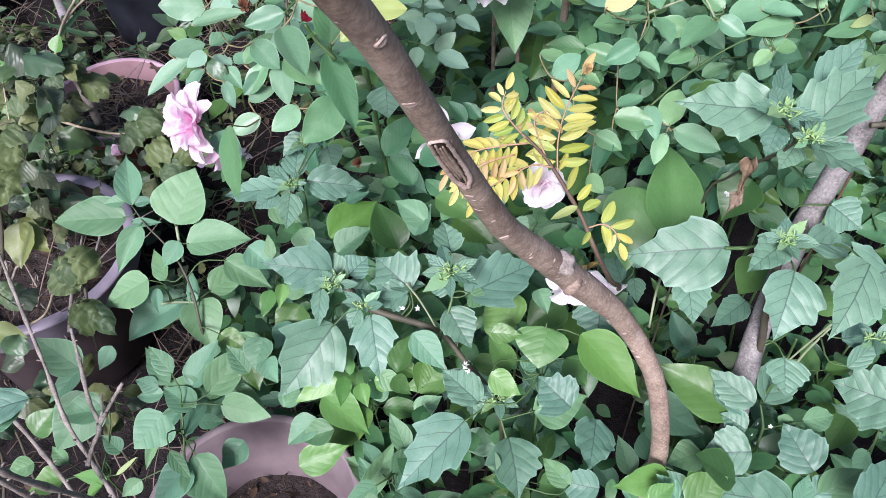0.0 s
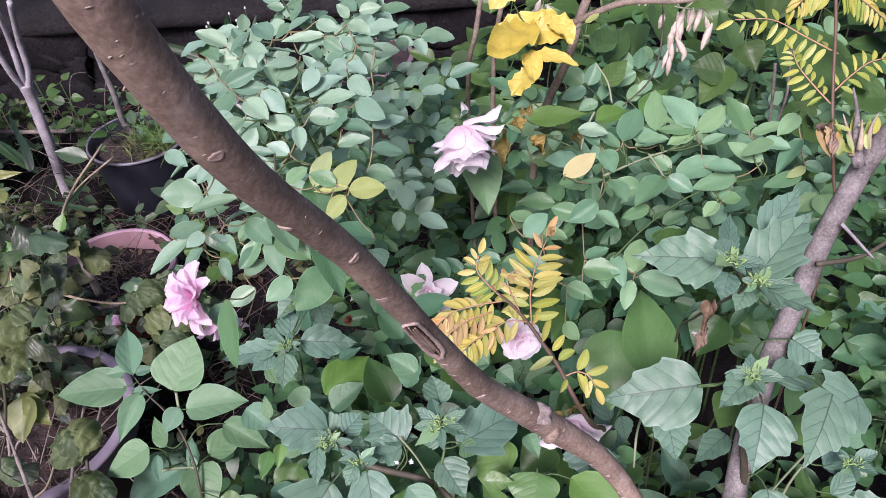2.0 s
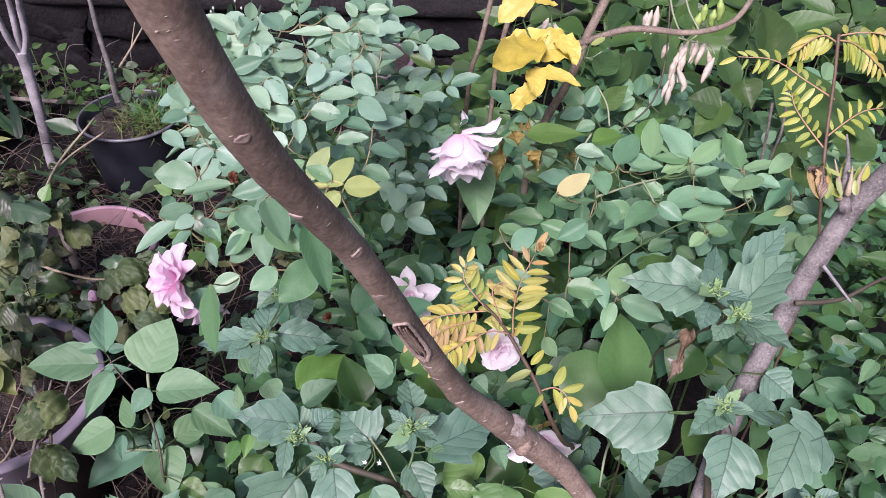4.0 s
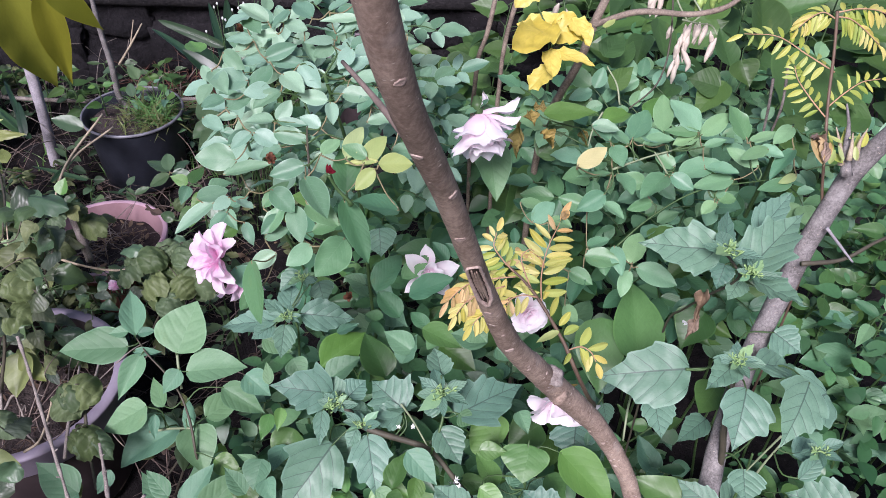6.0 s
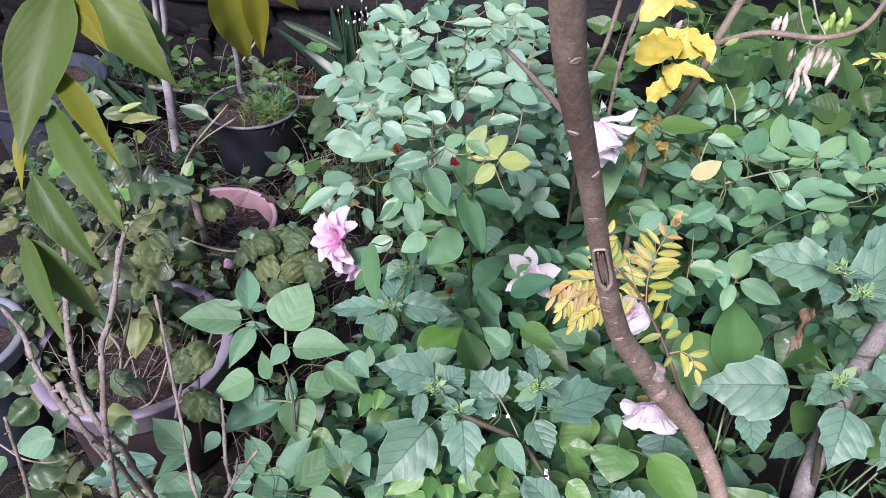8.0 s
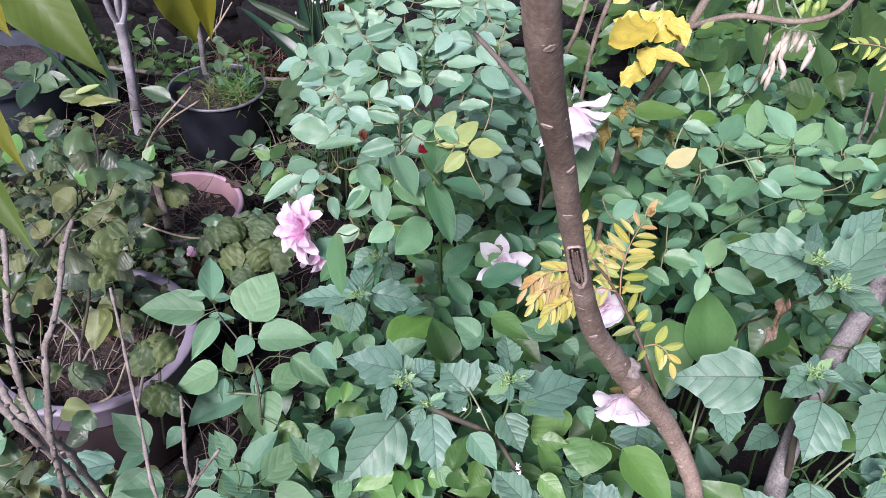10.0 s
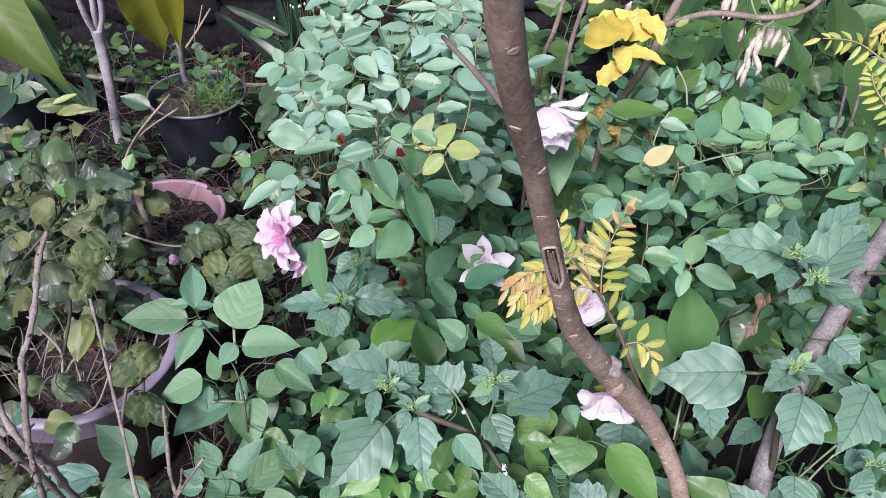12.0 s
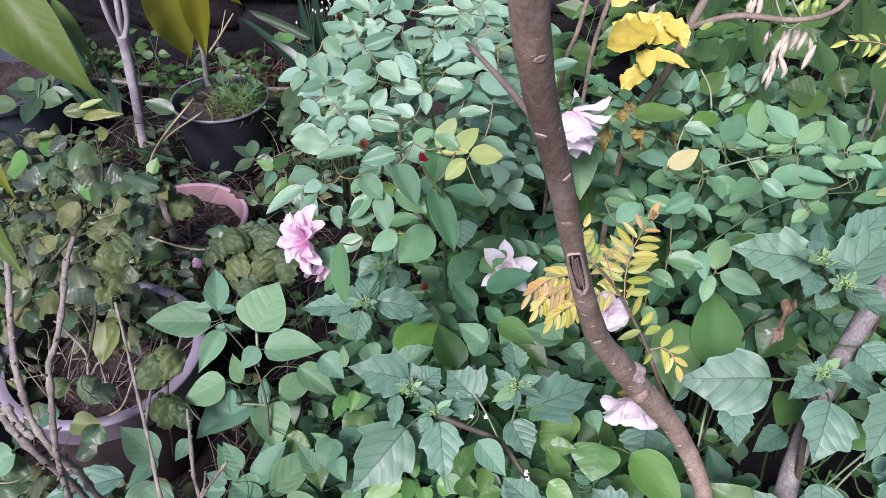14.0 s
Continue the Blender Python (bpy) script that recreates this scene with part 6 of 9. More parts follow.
leaf(ROSE2, ROSY2, (0.252, 0.651, 0.831), (0.299, 0.635, 0.817), 0.028)
leaf(ROSE2, ROSY2, (0.191, 0.664, 0.851), (0.218, 0.673, 0.855), 0.021)
leaf(ROSE2, ROSY2, (0.169, 0.644, 0.830), (0.194, 0.626, 0.825), 0.022)
leaf(ROSE2, ROSY3, (0.186, 0.641, 0.825), (0.172, 0.614, 0.811), 0.021)
leaf(ROSE2, ROSY2, (0.164, 0.616, 0.799), (0.176, 0.594, 0.793), 0.022)
leaf(ROSE2, ROSY2, (0.209, 0.658, 0.843), (0.212, 0.637, 0.831), 0.023)
leaf(ROSE2, ROSY2, (0.144, 0.683, 0.876), (0.172, 0.681, 0.871), 0.021)
leaf(ROSE2, ROSY2, (0.123, 0.681, 0.876), (0.151, 0.702, 0.888), 0.023)
leaf(ROSE2, ROSY2, (0.108, 0.696, 0.894), (0.138, 0.708, 0.883), 0.017)
leaf(ROSE2, ROSY2, (0.191, 0.696, 0.887), (0.158, 0.709, 0.892), 0.023)
leaf(ROSE2, BROADY, (0.275, 0.620, 0.687), (0.281, 0.735, 0.726), 0.068)
leaf(ROSE2, BROADY, (0.240, 0.686, 0.705), (0.223, 0.597, 0.657), 0.069)
leaf(ROSE2, BACK, (0.348, 0.703, 0.792), (0.308, 0.692, 0.769), 0.044)
leaf(ROSE2, BACK, (0.305, 0.737, 0.789), (0.335, 0.765, 0.807), 0.053)
leaf(ROSE2, BACK, (0.378, 0.697, 0.707), (0.342, 0.663, 0.673), 0.061)
NS1 = plant("nightshade_plant", "nightshade with a star of toothed blue-green leaves", "weed", (-0.2, 0.95, 0))
stem(NS1, [(-0.227, 0.832, 0.558), (-0.214, 0.831, 0.541), (-0.214, 0.821, 0.469), (-0.212, 0.810, 0.394), (-0.207, 0.830, -0.010)], 0.0013, 0.0024)
leaf(NS1, TOOTHED, (-0.242, 0.826, 0.553), (-0.339, 0.836, 0.530), 0.048)
leaf(NS1, TOOTHED, (-0.236, 0.833, 0.560), (-0.268, 0.860, 0.570), 0.031)
leaf(NS1, TOOTHED, (-0.223, 0.838, 0.565), (-0.222, 0.884, 0.583), 0.041)
leaf(NS1, TOOTHED, (-0.206, 0.835, 0.560), (-0.119, 0.837, 0.546), 0.055)
leaf(NS1, TOOTHED, (-0.231, 0.822, 0.547), (-0.232, 0.767, 0.527), 0.039)
leaf(NS1, TOOTHED, (-0.249, 0.821, 0.547), (-0.279, 0.791, 0.546), 0.033)
star_tip(NS1, (-0.225, 0.816, 0.570), 0.035, 1)
leaf(NS1, TOOTHED, (-0.180, 0.878, 0.608), (-0.140, 0.935, 0.636), 0.037)
leaf(NS1, TOOTHED, (-0.208, 0.879, 0.611), (-0.240, 0.852, 0.594), 0.037)
star_tip(NS1, (-0.194, 0.835, 0.636), 0.03, 2)
leaf(NS1, TOOTHED, (-0.074, 0.830, 0.742), (-0.070, 0.792, 0.720), 0.050)
leaf(NS1, TOOTHED, (-0.187, 0.920, 0.550), (-0.173, 0.883, 0.533), 0.049)
NS2 = plant("nightshade_plant", "nightshade with broad dark-veined toothed leaves", "weed", (-0.06, 0.6, 0))
stem(NS2, [(-0.106, 0.550, 0.683), (-0.082, 0.536, 0.664), (-0.054, 0.529, 0.655), (-0.025, 0.525, 0.647), (0.001, 0.519, 0.638), (0.036, 0.493, 0.606), (0.067, 0.468, 0.574), (0.072, 0.488, -0.010)], 0.005, 0.0025, BROWN_STEM)
leaf(NS2, NOTCHED, (-0.120, 0.561, 0.696), (-0.195, 0.553, 0.720), 0.056)
leaf(NS2, TOOTHED, (-0.113, 0.558, 0.692), (-0.132, 0.583, 0.704), 0.033)
leaf(NS2, TOOTHED, (-0.101, 0.559, 0.692), (-0.080, 0.580, 0.700), 0.036)
leaf(NS2, TOOTHED, (-0.133, 0.547, 0.681), (-0.134, 0.506, 0.664), 0.023)
leaf(NS2, TOOTHED, (-0.103, 0.548, 0.680), (-0.071, 0.554, 0.671), 0.029)
star_tip(NS2, (-0.113, 0.533, 0.710), 0.034, 3)
star_tip(NS2, (-0.080, 0.518, 0.689), 0.03, 4)
leaf(NS2, NOTCHED, (-0.119, 0.520, 0.649), (-0.180, 0.445, 0.603), 0.077)
leaf(NS2, NOTCHED, (-0.077, 0.529, 0.656), (-0.062, 0.457, 0.625), 0.056)
leaf(NS2, TOOTHED, (-0.090, 0.533, 0.661), (-0.101, 0.512, 0.653), 0.021)
leaf(NS2, NOTCHED, (-0.031, 0.550, 0.677), (-0.074, 0.585, 0.695), 0.066)
leaf(NS2, TOOTHED, (-0.034, 0.547, 0.673), (-0.073, 0.535, 0.678), 0.037)
leaf(NS2, TOOTHED, (-0.056, 0.552, 0.681), (-0.013, 0.564, 0.670), 0.036)
stem(NS2, [(-0.035, 0.549, 0.691), (-0.019, 0.541, 0.665), (0.000, 0.520, 0.639)], 0.0015, 0.0011, PALE_STEM)
leaf(NS2, TOOTHED, (-0.130, 0.551, 0.609), (-0.101, 0.523, 0.595), 0.045)
NS3 = plant("nightshade_plant", "nightshade with pointed toothed leaves", "weed", (0.05, 0.62, 0))
stem(NS3, [(0.014, 0.561, 0.731), (0.018, 0.556, 0.695), (0.016, 0.537, 0.673), (0.004, 0.513, 0.646), (0.000, 0.660, 0.300), (0.005, 0.680, -0.010)], 0.0013, 0.0026)
leaf(NS3, NOTCHED, (0.033, 0.542, 0.678), (0.124, 0.597, 0.681), 0.064)
leaf(NS3, TOOTHED, (0.015, 0.574, 0.716), (0.007, 0.606, 0.733), 0.041)
leaf(NS3, TOOTHED, (0.012, 0.531, 0.667), (0.039, 0.489, 0.649), 0.044)
leaf(NS3, OVATE, (0.037, 0.544, 0.679), (0.057, 0.532, 0.674), 0.028)
leaf(NS3, TOOTHED, (0.014, 0.556, 0.695), (-0.012, 0.577, 0.711), 0.028)
leaf(NS3, TOOTHED, (0.021, 0.561, 0.700), (0.049, 0.573, 0.705), 0.020)
leaf(NS3, TOOTHED, (0.015, 0.547, 0.684), (-0.013, 0.555, 0.682), 0.028)
star_tip(NS3, (0.015, 0.540, 0.722), 0.04, 5)
tiny_flowers(NS3, (0.022, 0.450, 0.664), 2, 0.0045, 1)
tiny_flowers(NS3, (0.036, 0.448, 0.661), 1, 0.0045, 3)
tiny_flowers(NS3, (-0.038, 0.507, 0.704), 2, 0.004, 2)
NS4 = plant("nightshade_plant", "tall nightshade with one very broad toothed leaf", "weed", (0.4, 0.6, 0))
stem(NS4, [(0.340, 0.521, 0.812), (0.338, 0.496, 0.784), (0.331, 0.471, 0.755), (0.344, 0.468, 0.674), (0.349, 0.488, -0.010)], 0.004, 0.004, BROWN_STEM)
leaf(NS4, NOTCHED, (0.291, 0.511, 0.804), (0.186, 0.509, 0.794), 0.076)
leaf(NS4, NOTCHED, (0.340, 0.472, 0.817), (0.320, 0.417, 0.780), 0.065)
leaf(NS4, TOOTHED, (0.332, 0.496, 0.830), (0.292, 0.462, 0.830), 0.034)
leaf(NS4, TOOTHED, (0.350, 0.490, 0.837), (0.409, 0.507, 0.811), 0.038)
leaf(NS4, TOOTHED, (0.329, 0.489, 0.838), (0.333, 0.512, 0.850), 0.018)
leaf(NS4, TOOTHED, (0.335, 0.486, 0.833), (0.320, 0.499, 0.834), 0.020)
star_tip(NS4, (0.329, 0.491, 0.840), 0.03, 6)
leaf(NS4, TOOTHED, (0.264, 0.522, 0.743), (0.265, 0.471, 0.728), 0.041)
stem(NS4, [(0.251, 0.557, 0.709), (0.219, 0.474, 0.768), (0.215, 0.455, 0.746)], 0.0015, 0.0011, PALE_STEM)
tiny_flowers(NS4, (0.305, 0.578, 0.805), 3, 0.004, 7)
stem(NS4, [(0.286, 0.510, 0.804), (0.303, 0.510, 0.803), (0.317, 0.506, 0.812), (0.338, 0.496, 0.784)], 0.0017, 0.0012)
leaf(NS4, NOTCHED, (0.401, 0.466, 0.836), (0.358, 0.398, 0.814), 0.056)
leaf(NS4, TOOTHED, (0.353, 0.439, 0.717), (0.348, 0.402, 0.705), 0.044)
stem(NS4, [(0.379, 0.440, 0.777), (0.368, 0.439, 0.747), (0.356, 0.437, 0.715)], 0.0014, 0.001, PALE_STEM)
leaf(NS4, TOOTHED, (0.338, 0.525, 0.695), (0.291, 0.485, 0.704), 0.034)
leaf(NS4, BACK, (0.368, 0.580, 0.695), (0.334, 0.539, 0.686), 0.050)
leaf(NS4, BACK, (0.314, 0.460, 0.622), (0.276, 0.491, 0.611), 0.048)
leaf(NS4, TOOTHED, (0.396, 0.556, 0.817), (0.422, 0.530, 0.810), 0.045)
leaf(NS4, BACK, (0.397, 0.502, 0.710), (0.421, 0.530, 0.720), 0.040)
NS5 = plant("nightshade_plant", "tall nightshade with large blue-green toothed leaves", "weed", (0.48, 0.62, 0))
stem(NS5, [(0.294, 0.520, 0.967), (0.315, 0.522, 0.937), (0.316, 0.531, 0.917), (0.312, 0.566, 0.866), (0.309, 0.612, 0.797), (0.309, 0.650, 0.734), (0.314, 0.670, -0.010)], 0.0014, 0.0016, BROWN_STEM)
leaf(NS5, NOTCHED, (0.296, 0.537, 0.956), (0.209, 0.541, 0.963), 0.055)
leaf(NS5, TOOTHED, (0.300, 0.539, 0.959), (0.313, 0.586, 0.970), 0.024)
leaf(NS5, TOOTHED, (0.300, 0.528, 0.946), (0.289, 0.507, 0.931), 0.025)
leaf(NS5, NOTCHED, (0.323, 0.524, 0.939), (0.388, 0.575, 0.981), 0.055)
leaf(NS5, TOOTHED, (0.350, 0.581, 0.942), (0.397, 0.627, 0.964), 0.036)
leaf(NS5, NOTCHED, (0.329, 0.519, 0.933), (0.375, 0.483, 0.929), 0.048)
leaf(NS5, TOOTHED, (0.328, 0.541, 0.912), (0.309, 0.516, 0.906), 0.025)
leaf(NS5, TOOTHED, (0.309, 0.529, 0.946), (0.336, 0.544, 0.950), 0.023)
star_tip(NS5, (0.291, 0.513, 0.975), 0.034, 8)
star_tip(NS5, (0.320, 0.507, 0.951), 0.03, 9)
leaf(NS5, CURLED, (0.304, 0.561, 0.876), (0.285, 0.523, 0.866), 0.02, stalk=False)
leaf(NS5, CURLED, (0.297, 0.543, 0.857), (0.276, 0.515, 0.845), 0.017, stalk=False)
NS6 = plant("nightshade_plant", "low nightshade with broad soft leaves", "weed", (0.5, 0.5, 0))
stem(NS6, [(0.395, 0.495, 0.522), (0.403, 0.504, 0.593), (0.399, 0.502, 0.657)], 0.0022, 0.0015)
stem(NS6, [(0.395, 0.495, 0.522), (0.398, 0.470, 0.502), (0.403, 0.490, -0.010)], 0.0014, 0.0022)
stem(NS6, [(0.406, 0.493, 0.559), (0.418, 0.504, 0.619), (0.436, 0.512, 0.664)], 0.0018, 0.0012, PALE_STEM)
leaf(NS6, TOOTHED, (0.321, 0.400, 0.693), (0.278, 0.432, 0.708), 0.035)
leaf(NS6, BROADY, (0.312, 0.404, 0.677), (0.232, 0.445, 0.693), 0.055)
leaf(NS6, TOOTHED, (0.392, 0.486, 0.541), (0.434, 0.550, 0.547), 0.056)
leaf(NS6, NOTCHED, (0.497, 0.427, 0.643), (0.435, 0.467, 0.628), 0.066)
leaf(NS6, TOOTHED, (0.453, 0.423, 0.486), (0.425, 0.480, 0.502), 0.061)
leaf(NS6, TOOTHED, (0.315, 0.359, 0.672), (0.267, 0.360, 0.665), 0.050)
leaf(NS6, NOTCHED, (0.354, 0.319, 0.638), (0.257, 0.330, 0.652), 0.065)
leaf(NS6, TOOTHED, (0.313, 0.380, 0.677), (0.289, 0.396, 0.682), 0.028)
leaf(NS6, BACK, (0.295, 0.332, 0.665), (0.249, 0.343, 0.697), 0.044)
leaf(NS6, BROADY, (0.246, 0.310, 0.661), (0.287, 0.332, 0.673), 0.038)
leaf(NS6, OVATE, (0.265, 0.520, 0.471), (0.339, 0.483, 0.463), 0.059)
leaf(NS6, OVATE, (0.455, 0.489, 0.489), (0.505, 0.504, 0.478), 0.033)
leaf(NS6, TOOTHED, (0.461, 0.407, 0.448), (0.493, 0.434, 0.456), 0.035)
leaf(NS6, NOTCHED, (0.469, 0.344, 0.524), (0.534, 0.421, 0.547), 0.063)
leaf(NS6, TOOTHED, (0.284, 0.411, 0.690), (0.326, 0.419, 0.688), 0.046)
leaf(NS6, OVATE, (0.468, 0.408, 0.447), (0.527, 0.439, 0.462), 0.042)
leaf(NS6, TOOTHED, (0.449, 0.503, 0.656), (0.495, 0.512, 0.654), 0.038)
leaf(NS6, TOOTHED, (0.446, 0.468, 0.653), (0.484, 0.495, 0.669), 0.024)
leaf(NS6, BACK, (0.540, 0.523, 0.435), (0.499, 0.476, 0.430), 0.038)
leaf(NS6, NOTCHED, (0.549, 0.625, 0.622), (0.469, 0.591, 0.621), 0.083)
star_tip(NS6, (0.464, 0.482, 0.690), 0.03, 10)
tiny_flowers(NS6, (0.384, 0.452, 0.539), 3, 0.004, 9)
NS7 = plant("nightshade_plant", "nightshade with pale veined leaves", "weed", (0.1, 0.35, 0))
stem(NS7, [(0.070, 0.464, 0.562), (0.084, 0.428, 0.532), (0.097, 0.393, 0.502), (0.102, 0.413, -0.010)], 0.0012, 0.0024)
leaf(NS7, OVATE, (0.113, 0.461, 0.558), (0.178, 0.477, 0.566), 0.052)
leaf(NS7, TOOTHED, (0.190, 0.465, 0.532), (0.177, 0.399, 0.535), 0.055)
leaf(NS7, NOTCHED, (0.084, 0.436, 0.539), (0.099, 0.369, 0.511), 0.069)
leaf(NS7, TOOTHED, (0.191, 0.392, 0.498), (0.141, 0.402, 0.499), 0.048)
leaf(NS7, NOTCHED, (0.032, 0.436, 0.580), (-0.045, 0.361, 0.558), 0.065)
leaf(NS7, TOOTHED, (0.040, 0.484, 0.580), (0.042, 0.447, 0.559), 0.029)
leaf(NS7, TOOTHED, (0.010, 0.494, 0.589), (0.037, 0.471, 0.576), 0.033)
leaf(NS7, OVATE, (0.157, 0.394, 0.501), (0.126, 0.432, 0.496), 0.027)
leaf(NS7, OVATE, (0.182, 0.556, 0.516), (0.160, 0.524, 0.498), 0.034)
leaf(NS7, OVATE, (0.165, 0.534, 0.525), (0.130, 0.544, 0.533), 0.029)
leaf(NS7, LIMY, (0.304, 0.398, 0.498), (0.300, 0.423, 0.520), 0.023)
leaf(NS7, LIMY, (0.244, 0.354, 0.620), (0.183, 0.338, 0.631), 0.036)
leaf(NS7, OVATE, (0.248, 0.328, 0.624), (0.225, 0.348, 0.642), 0.026)
leaf(NS7, LIMY, (0.215, 0.317, 0.643), (0.241, 0.334, 0.651), 0.022)
leaf(NS7, OVATE, (0.293, 0.402, 0.580), (0.255, 0.390, 0.575), 0.038)
leaf(NS7, OVATE, (0.218, 0.390, 0.496), (0.260, 0.395, 0.519), 0.033)
star_tip(NS7, (0.069, 0.457, 0.595), 0.034, 11)
tiny_flowers(NS7, (0.040, 0.511, 0.576), 3, 0.004, 12)
SM1 = plant("garden_seedling", "seedling with large smooth oval green leaves", "seedling", (-0.4, 0.85, 0))
stem(SM1, [(-0.460, 0.793, 0.548), (-0.439, 0.770, 0.534), (-0.407, 0.744, 0.517), (-0.378, 0.710, 0.506), (-0.360, 0.676, 0.481), (-0.350, 0.642, 0.441), (-0.345, 0.662, -0.010)], 0.0012, 0.0024, BROWN_STEM)
stem(SM1, [(-0.389, 0.772, 0.563), (-0.385, 0.746, 0.533), (-0.380, 0.723, 0.506)], 0.0025, 0.002, PALE_STEM)
stem(SM1, [(-0.440, 0.702, 0.426), (-0.404, 0.694, 0.445), (-0.362, 0.678, 0.468)], 0.002, 0.0018, PALE_STEM)
leaf(SM1, HEART, (-0.468, 0.776, 0.543), (-0.575, 0.770, 0.541), 0.060)
leaf(SM1, OVATE, (-0.457, 0.788, 0.557), (-0.486, 0.876, 0.575), 0.042)
leaf(SM1, OVATE, (-0.454, 0.790, 0.558), (-0.425, 0.798, 0.558), 0.016)
leaf(SM1, OVATE, (-0.467, 0.792, 0.561), (-0.498, 0.788, 0.559), 0.020)
leaf(SM1, OVATE, (-0.447, 0.769, 0.534), (-0.474, 0.706, 0.500), 0.038)
leaf(SM1, OVATE, (-0.460, 0.771, 0.537), (-0.419, 0.780, 0.528), 0.015)
leaf(SM1, HEART, (-0.384, 0.752, 0.556), (-0.361, 0.823, 0.598), 0.082)
leaf(SM1, HEART, (-0.370, 0.734, 0.534), (-0.280, 0.746, 0.535), 0.053)
leaf(SM1, OVATE, (-0.380, 0.736, 0.536), (-0.402, 0.704, 0.517), 0.030)
leaf(SM1, OVATE, (-0.403, 0.698, 0.494), (-0.431, 0.750, 0.502), 0.027)
leaf(SM1, HEART, (-0.432, 0.704, 0.489), (-0.495, 0.675, 0.464), 0.057)
leaf(SM1, HEART, (-0.400, 0.722, 0.414), (-0.490, 0.667, 0.384), 0.068)
leaf(SM1, HEART, (-0.362, 0.687, 0.463), (-0.335, 0.622, 0.434), 0.061)
leaf(SM1, OVATE, (-0.420, 0.696, 0.478), (-0.418, 0.668, 0.453), 0.018)
leaf(SM1, OVATE, (-0.363, 0.685, 0.461), (-0.376, 0.729, 0.479), 0.027)
leaf(SM1, HEART, (-0.343, 0.696, 0.472), (-0.294, 0.742, 0.471), 0.045)
leaf(SM1, OVATE, (-0.372, 0.694, 0.472), (-0.360, 0.671, 0.456), 0.016)
leaf(SM1, OVATE, (-0.494, 0.564, 0.470), (-0.561, 0.600, 0.491), 0.052)
leaf(SM1, OVATE, (-0.496, 0.564, 0.470), (-0.526, 0.515, 0.460), 0.033)
leaf(SM1, OVATE, (-0.451, 0.587, 0.492), (-0.466, 0.559, 0.474), 0.025)
leaf(SM1, OVATE, (-0.376, 0.554, 0.449), (-0.421, 0.607, 0.459), 0.030)
leaf(SM1, HEART, (-0.347, 0.552, 0.444), (-0.311, 0.608, 0.478), 0.043)
leaf(SM1, HEART, (-0.323, 0.542, 0.431), (-0.273, 0.611, 0.458), 0.053)
leaf(SM1, OVATE, (-0.333, 0.545, 0.434), (-0.392, 0.558, 0.438), 0.043)
leaf(SM1, OVATE, (-0.391, 0.549, 0.444), (-0.426, 0.560, 0.448), 0.027)
leaf(SM1, HEART, (-0.467, 0.527, 0.425), (-0.530, 0.514, 0.425), 0.047)
leaf(SM1, HEART, (-0.301, 0.544, 0.431), (-0.244, 0.533, 0.421), 0.045)
leaf(SM1, BACK, (-0.319, 0.631, 0.457), (-0.275, 0.612, 0.448), 0.035)
leaf(SM1, HEART, (-0.224, 0.557, 0.563), (-0.231, 0.519, 0.548), 0.039)
leaf(SM1, HEART, (-0.213, 0.529, 0.560), (-0.199, 0.498, 0.555), 0.028)
leaf(SM1, OVATE, (-0.231, 0.566, 0.542), (-0.263, 0.575, 0.548), 0.014)
leaf(SM1, OVATE, (-0.205, 0.607, 0.526), (-0.216, 0.569, 0.516), 0.041)
leaf(SM1, BACK, (-0.268, 0.589, 0.481), (-0.247, 0.540, 0.457), 0.042)
leaf(SM1, BACK, (-0.193, 0.634, 0.526), (-0.220, 0.589, 0.501), 0.050)
leaf(SM1, LIMY, (-0.121, 0.489, 0.583), (-0.171, 0.464, 0.564), 0.029)
leaf(SM1, LIMY, (-0.111, 0.490, 0.583), (-0.112, 0.451, 0.580), 0.020)
leaf(SM1, LIMY, (-0.104, 0.492, 0.585), (-0.109, 0.522, 0.601), 0.016)
leaf(SM1, LIMY, (-0.093, 0.485, 0.576), (-0.083, 0.459, 0.567), 0.022)
leaf(SM1, LIMY, (-0.076, 0.488, 0.578), (-0.045, 0.488, 0.578), 0.028)
leaf(SM1, OVATE, (-0.274, 0.716, 0.551), (-0.236, 0.691, 0.531), 0.043)
leaf(SM1, OVATE, (-0.313, 0.715, 0.522), (-0.247, 0.686, 0.495), 0.044)
leaf(SM1, OVATE, (-0.213, 0.767, 0.528), (-0.192, 0.736, 0.510), 0.036)
leaf(SM1, OVATE, (-0.275, 0.842, 0.497), (-0.226, 0.827, 0.475), 0.038)
leaf(SM1, LIMY, (-0.219, 0.616, 0.584), (-0.228, 0.581, 0.571), 0.021)
leaf(SM1, LIMY, (-0.204, 0.622, 0.590), (-0.206, 0.592, 0.578), 0.018)
leaf(SM1, OVATE, (-0.230, 0.675, 0.576), (-0.236, 0.702, 0.595), 0.017)
SM2 = plant("garden_seedling", "seedling with bright smooth pointed leaves", "seedling", (0.1, 0.55, 0))
stem(SM2, [(0.123, 0.513, 0.667), (0.119, 0.496, 0.649), (0.118, 0.474, 0.623), (0.123, 0.494, -0.010)], 0.0009, 0.002)
# BACK and BROADY leaves here put the shade under the trunk into their colour.
leaf(SM2, BROADY, (0.124, 0.509, 0.663), (0.112, 0.468, 0.645), 0.060)
leaf(SM2, LIMY, (0.161, 0.505, 0.656), (0.228, 0.452, 0.608), 0.056)
leaf(SM2, BACK, (0.082, 0.474, 0.626), (0.059, 0.515, 0.641), 0.032)
leaf(SM2, BACK, (-0.045, 0.469, 0.630), (-0.030, 0.513, 0.646), 0.031)
leaf(SM2, OVATE, (-0.027, 0.499, 0.664), (0.010, 0.468, 0.638), 0.035)
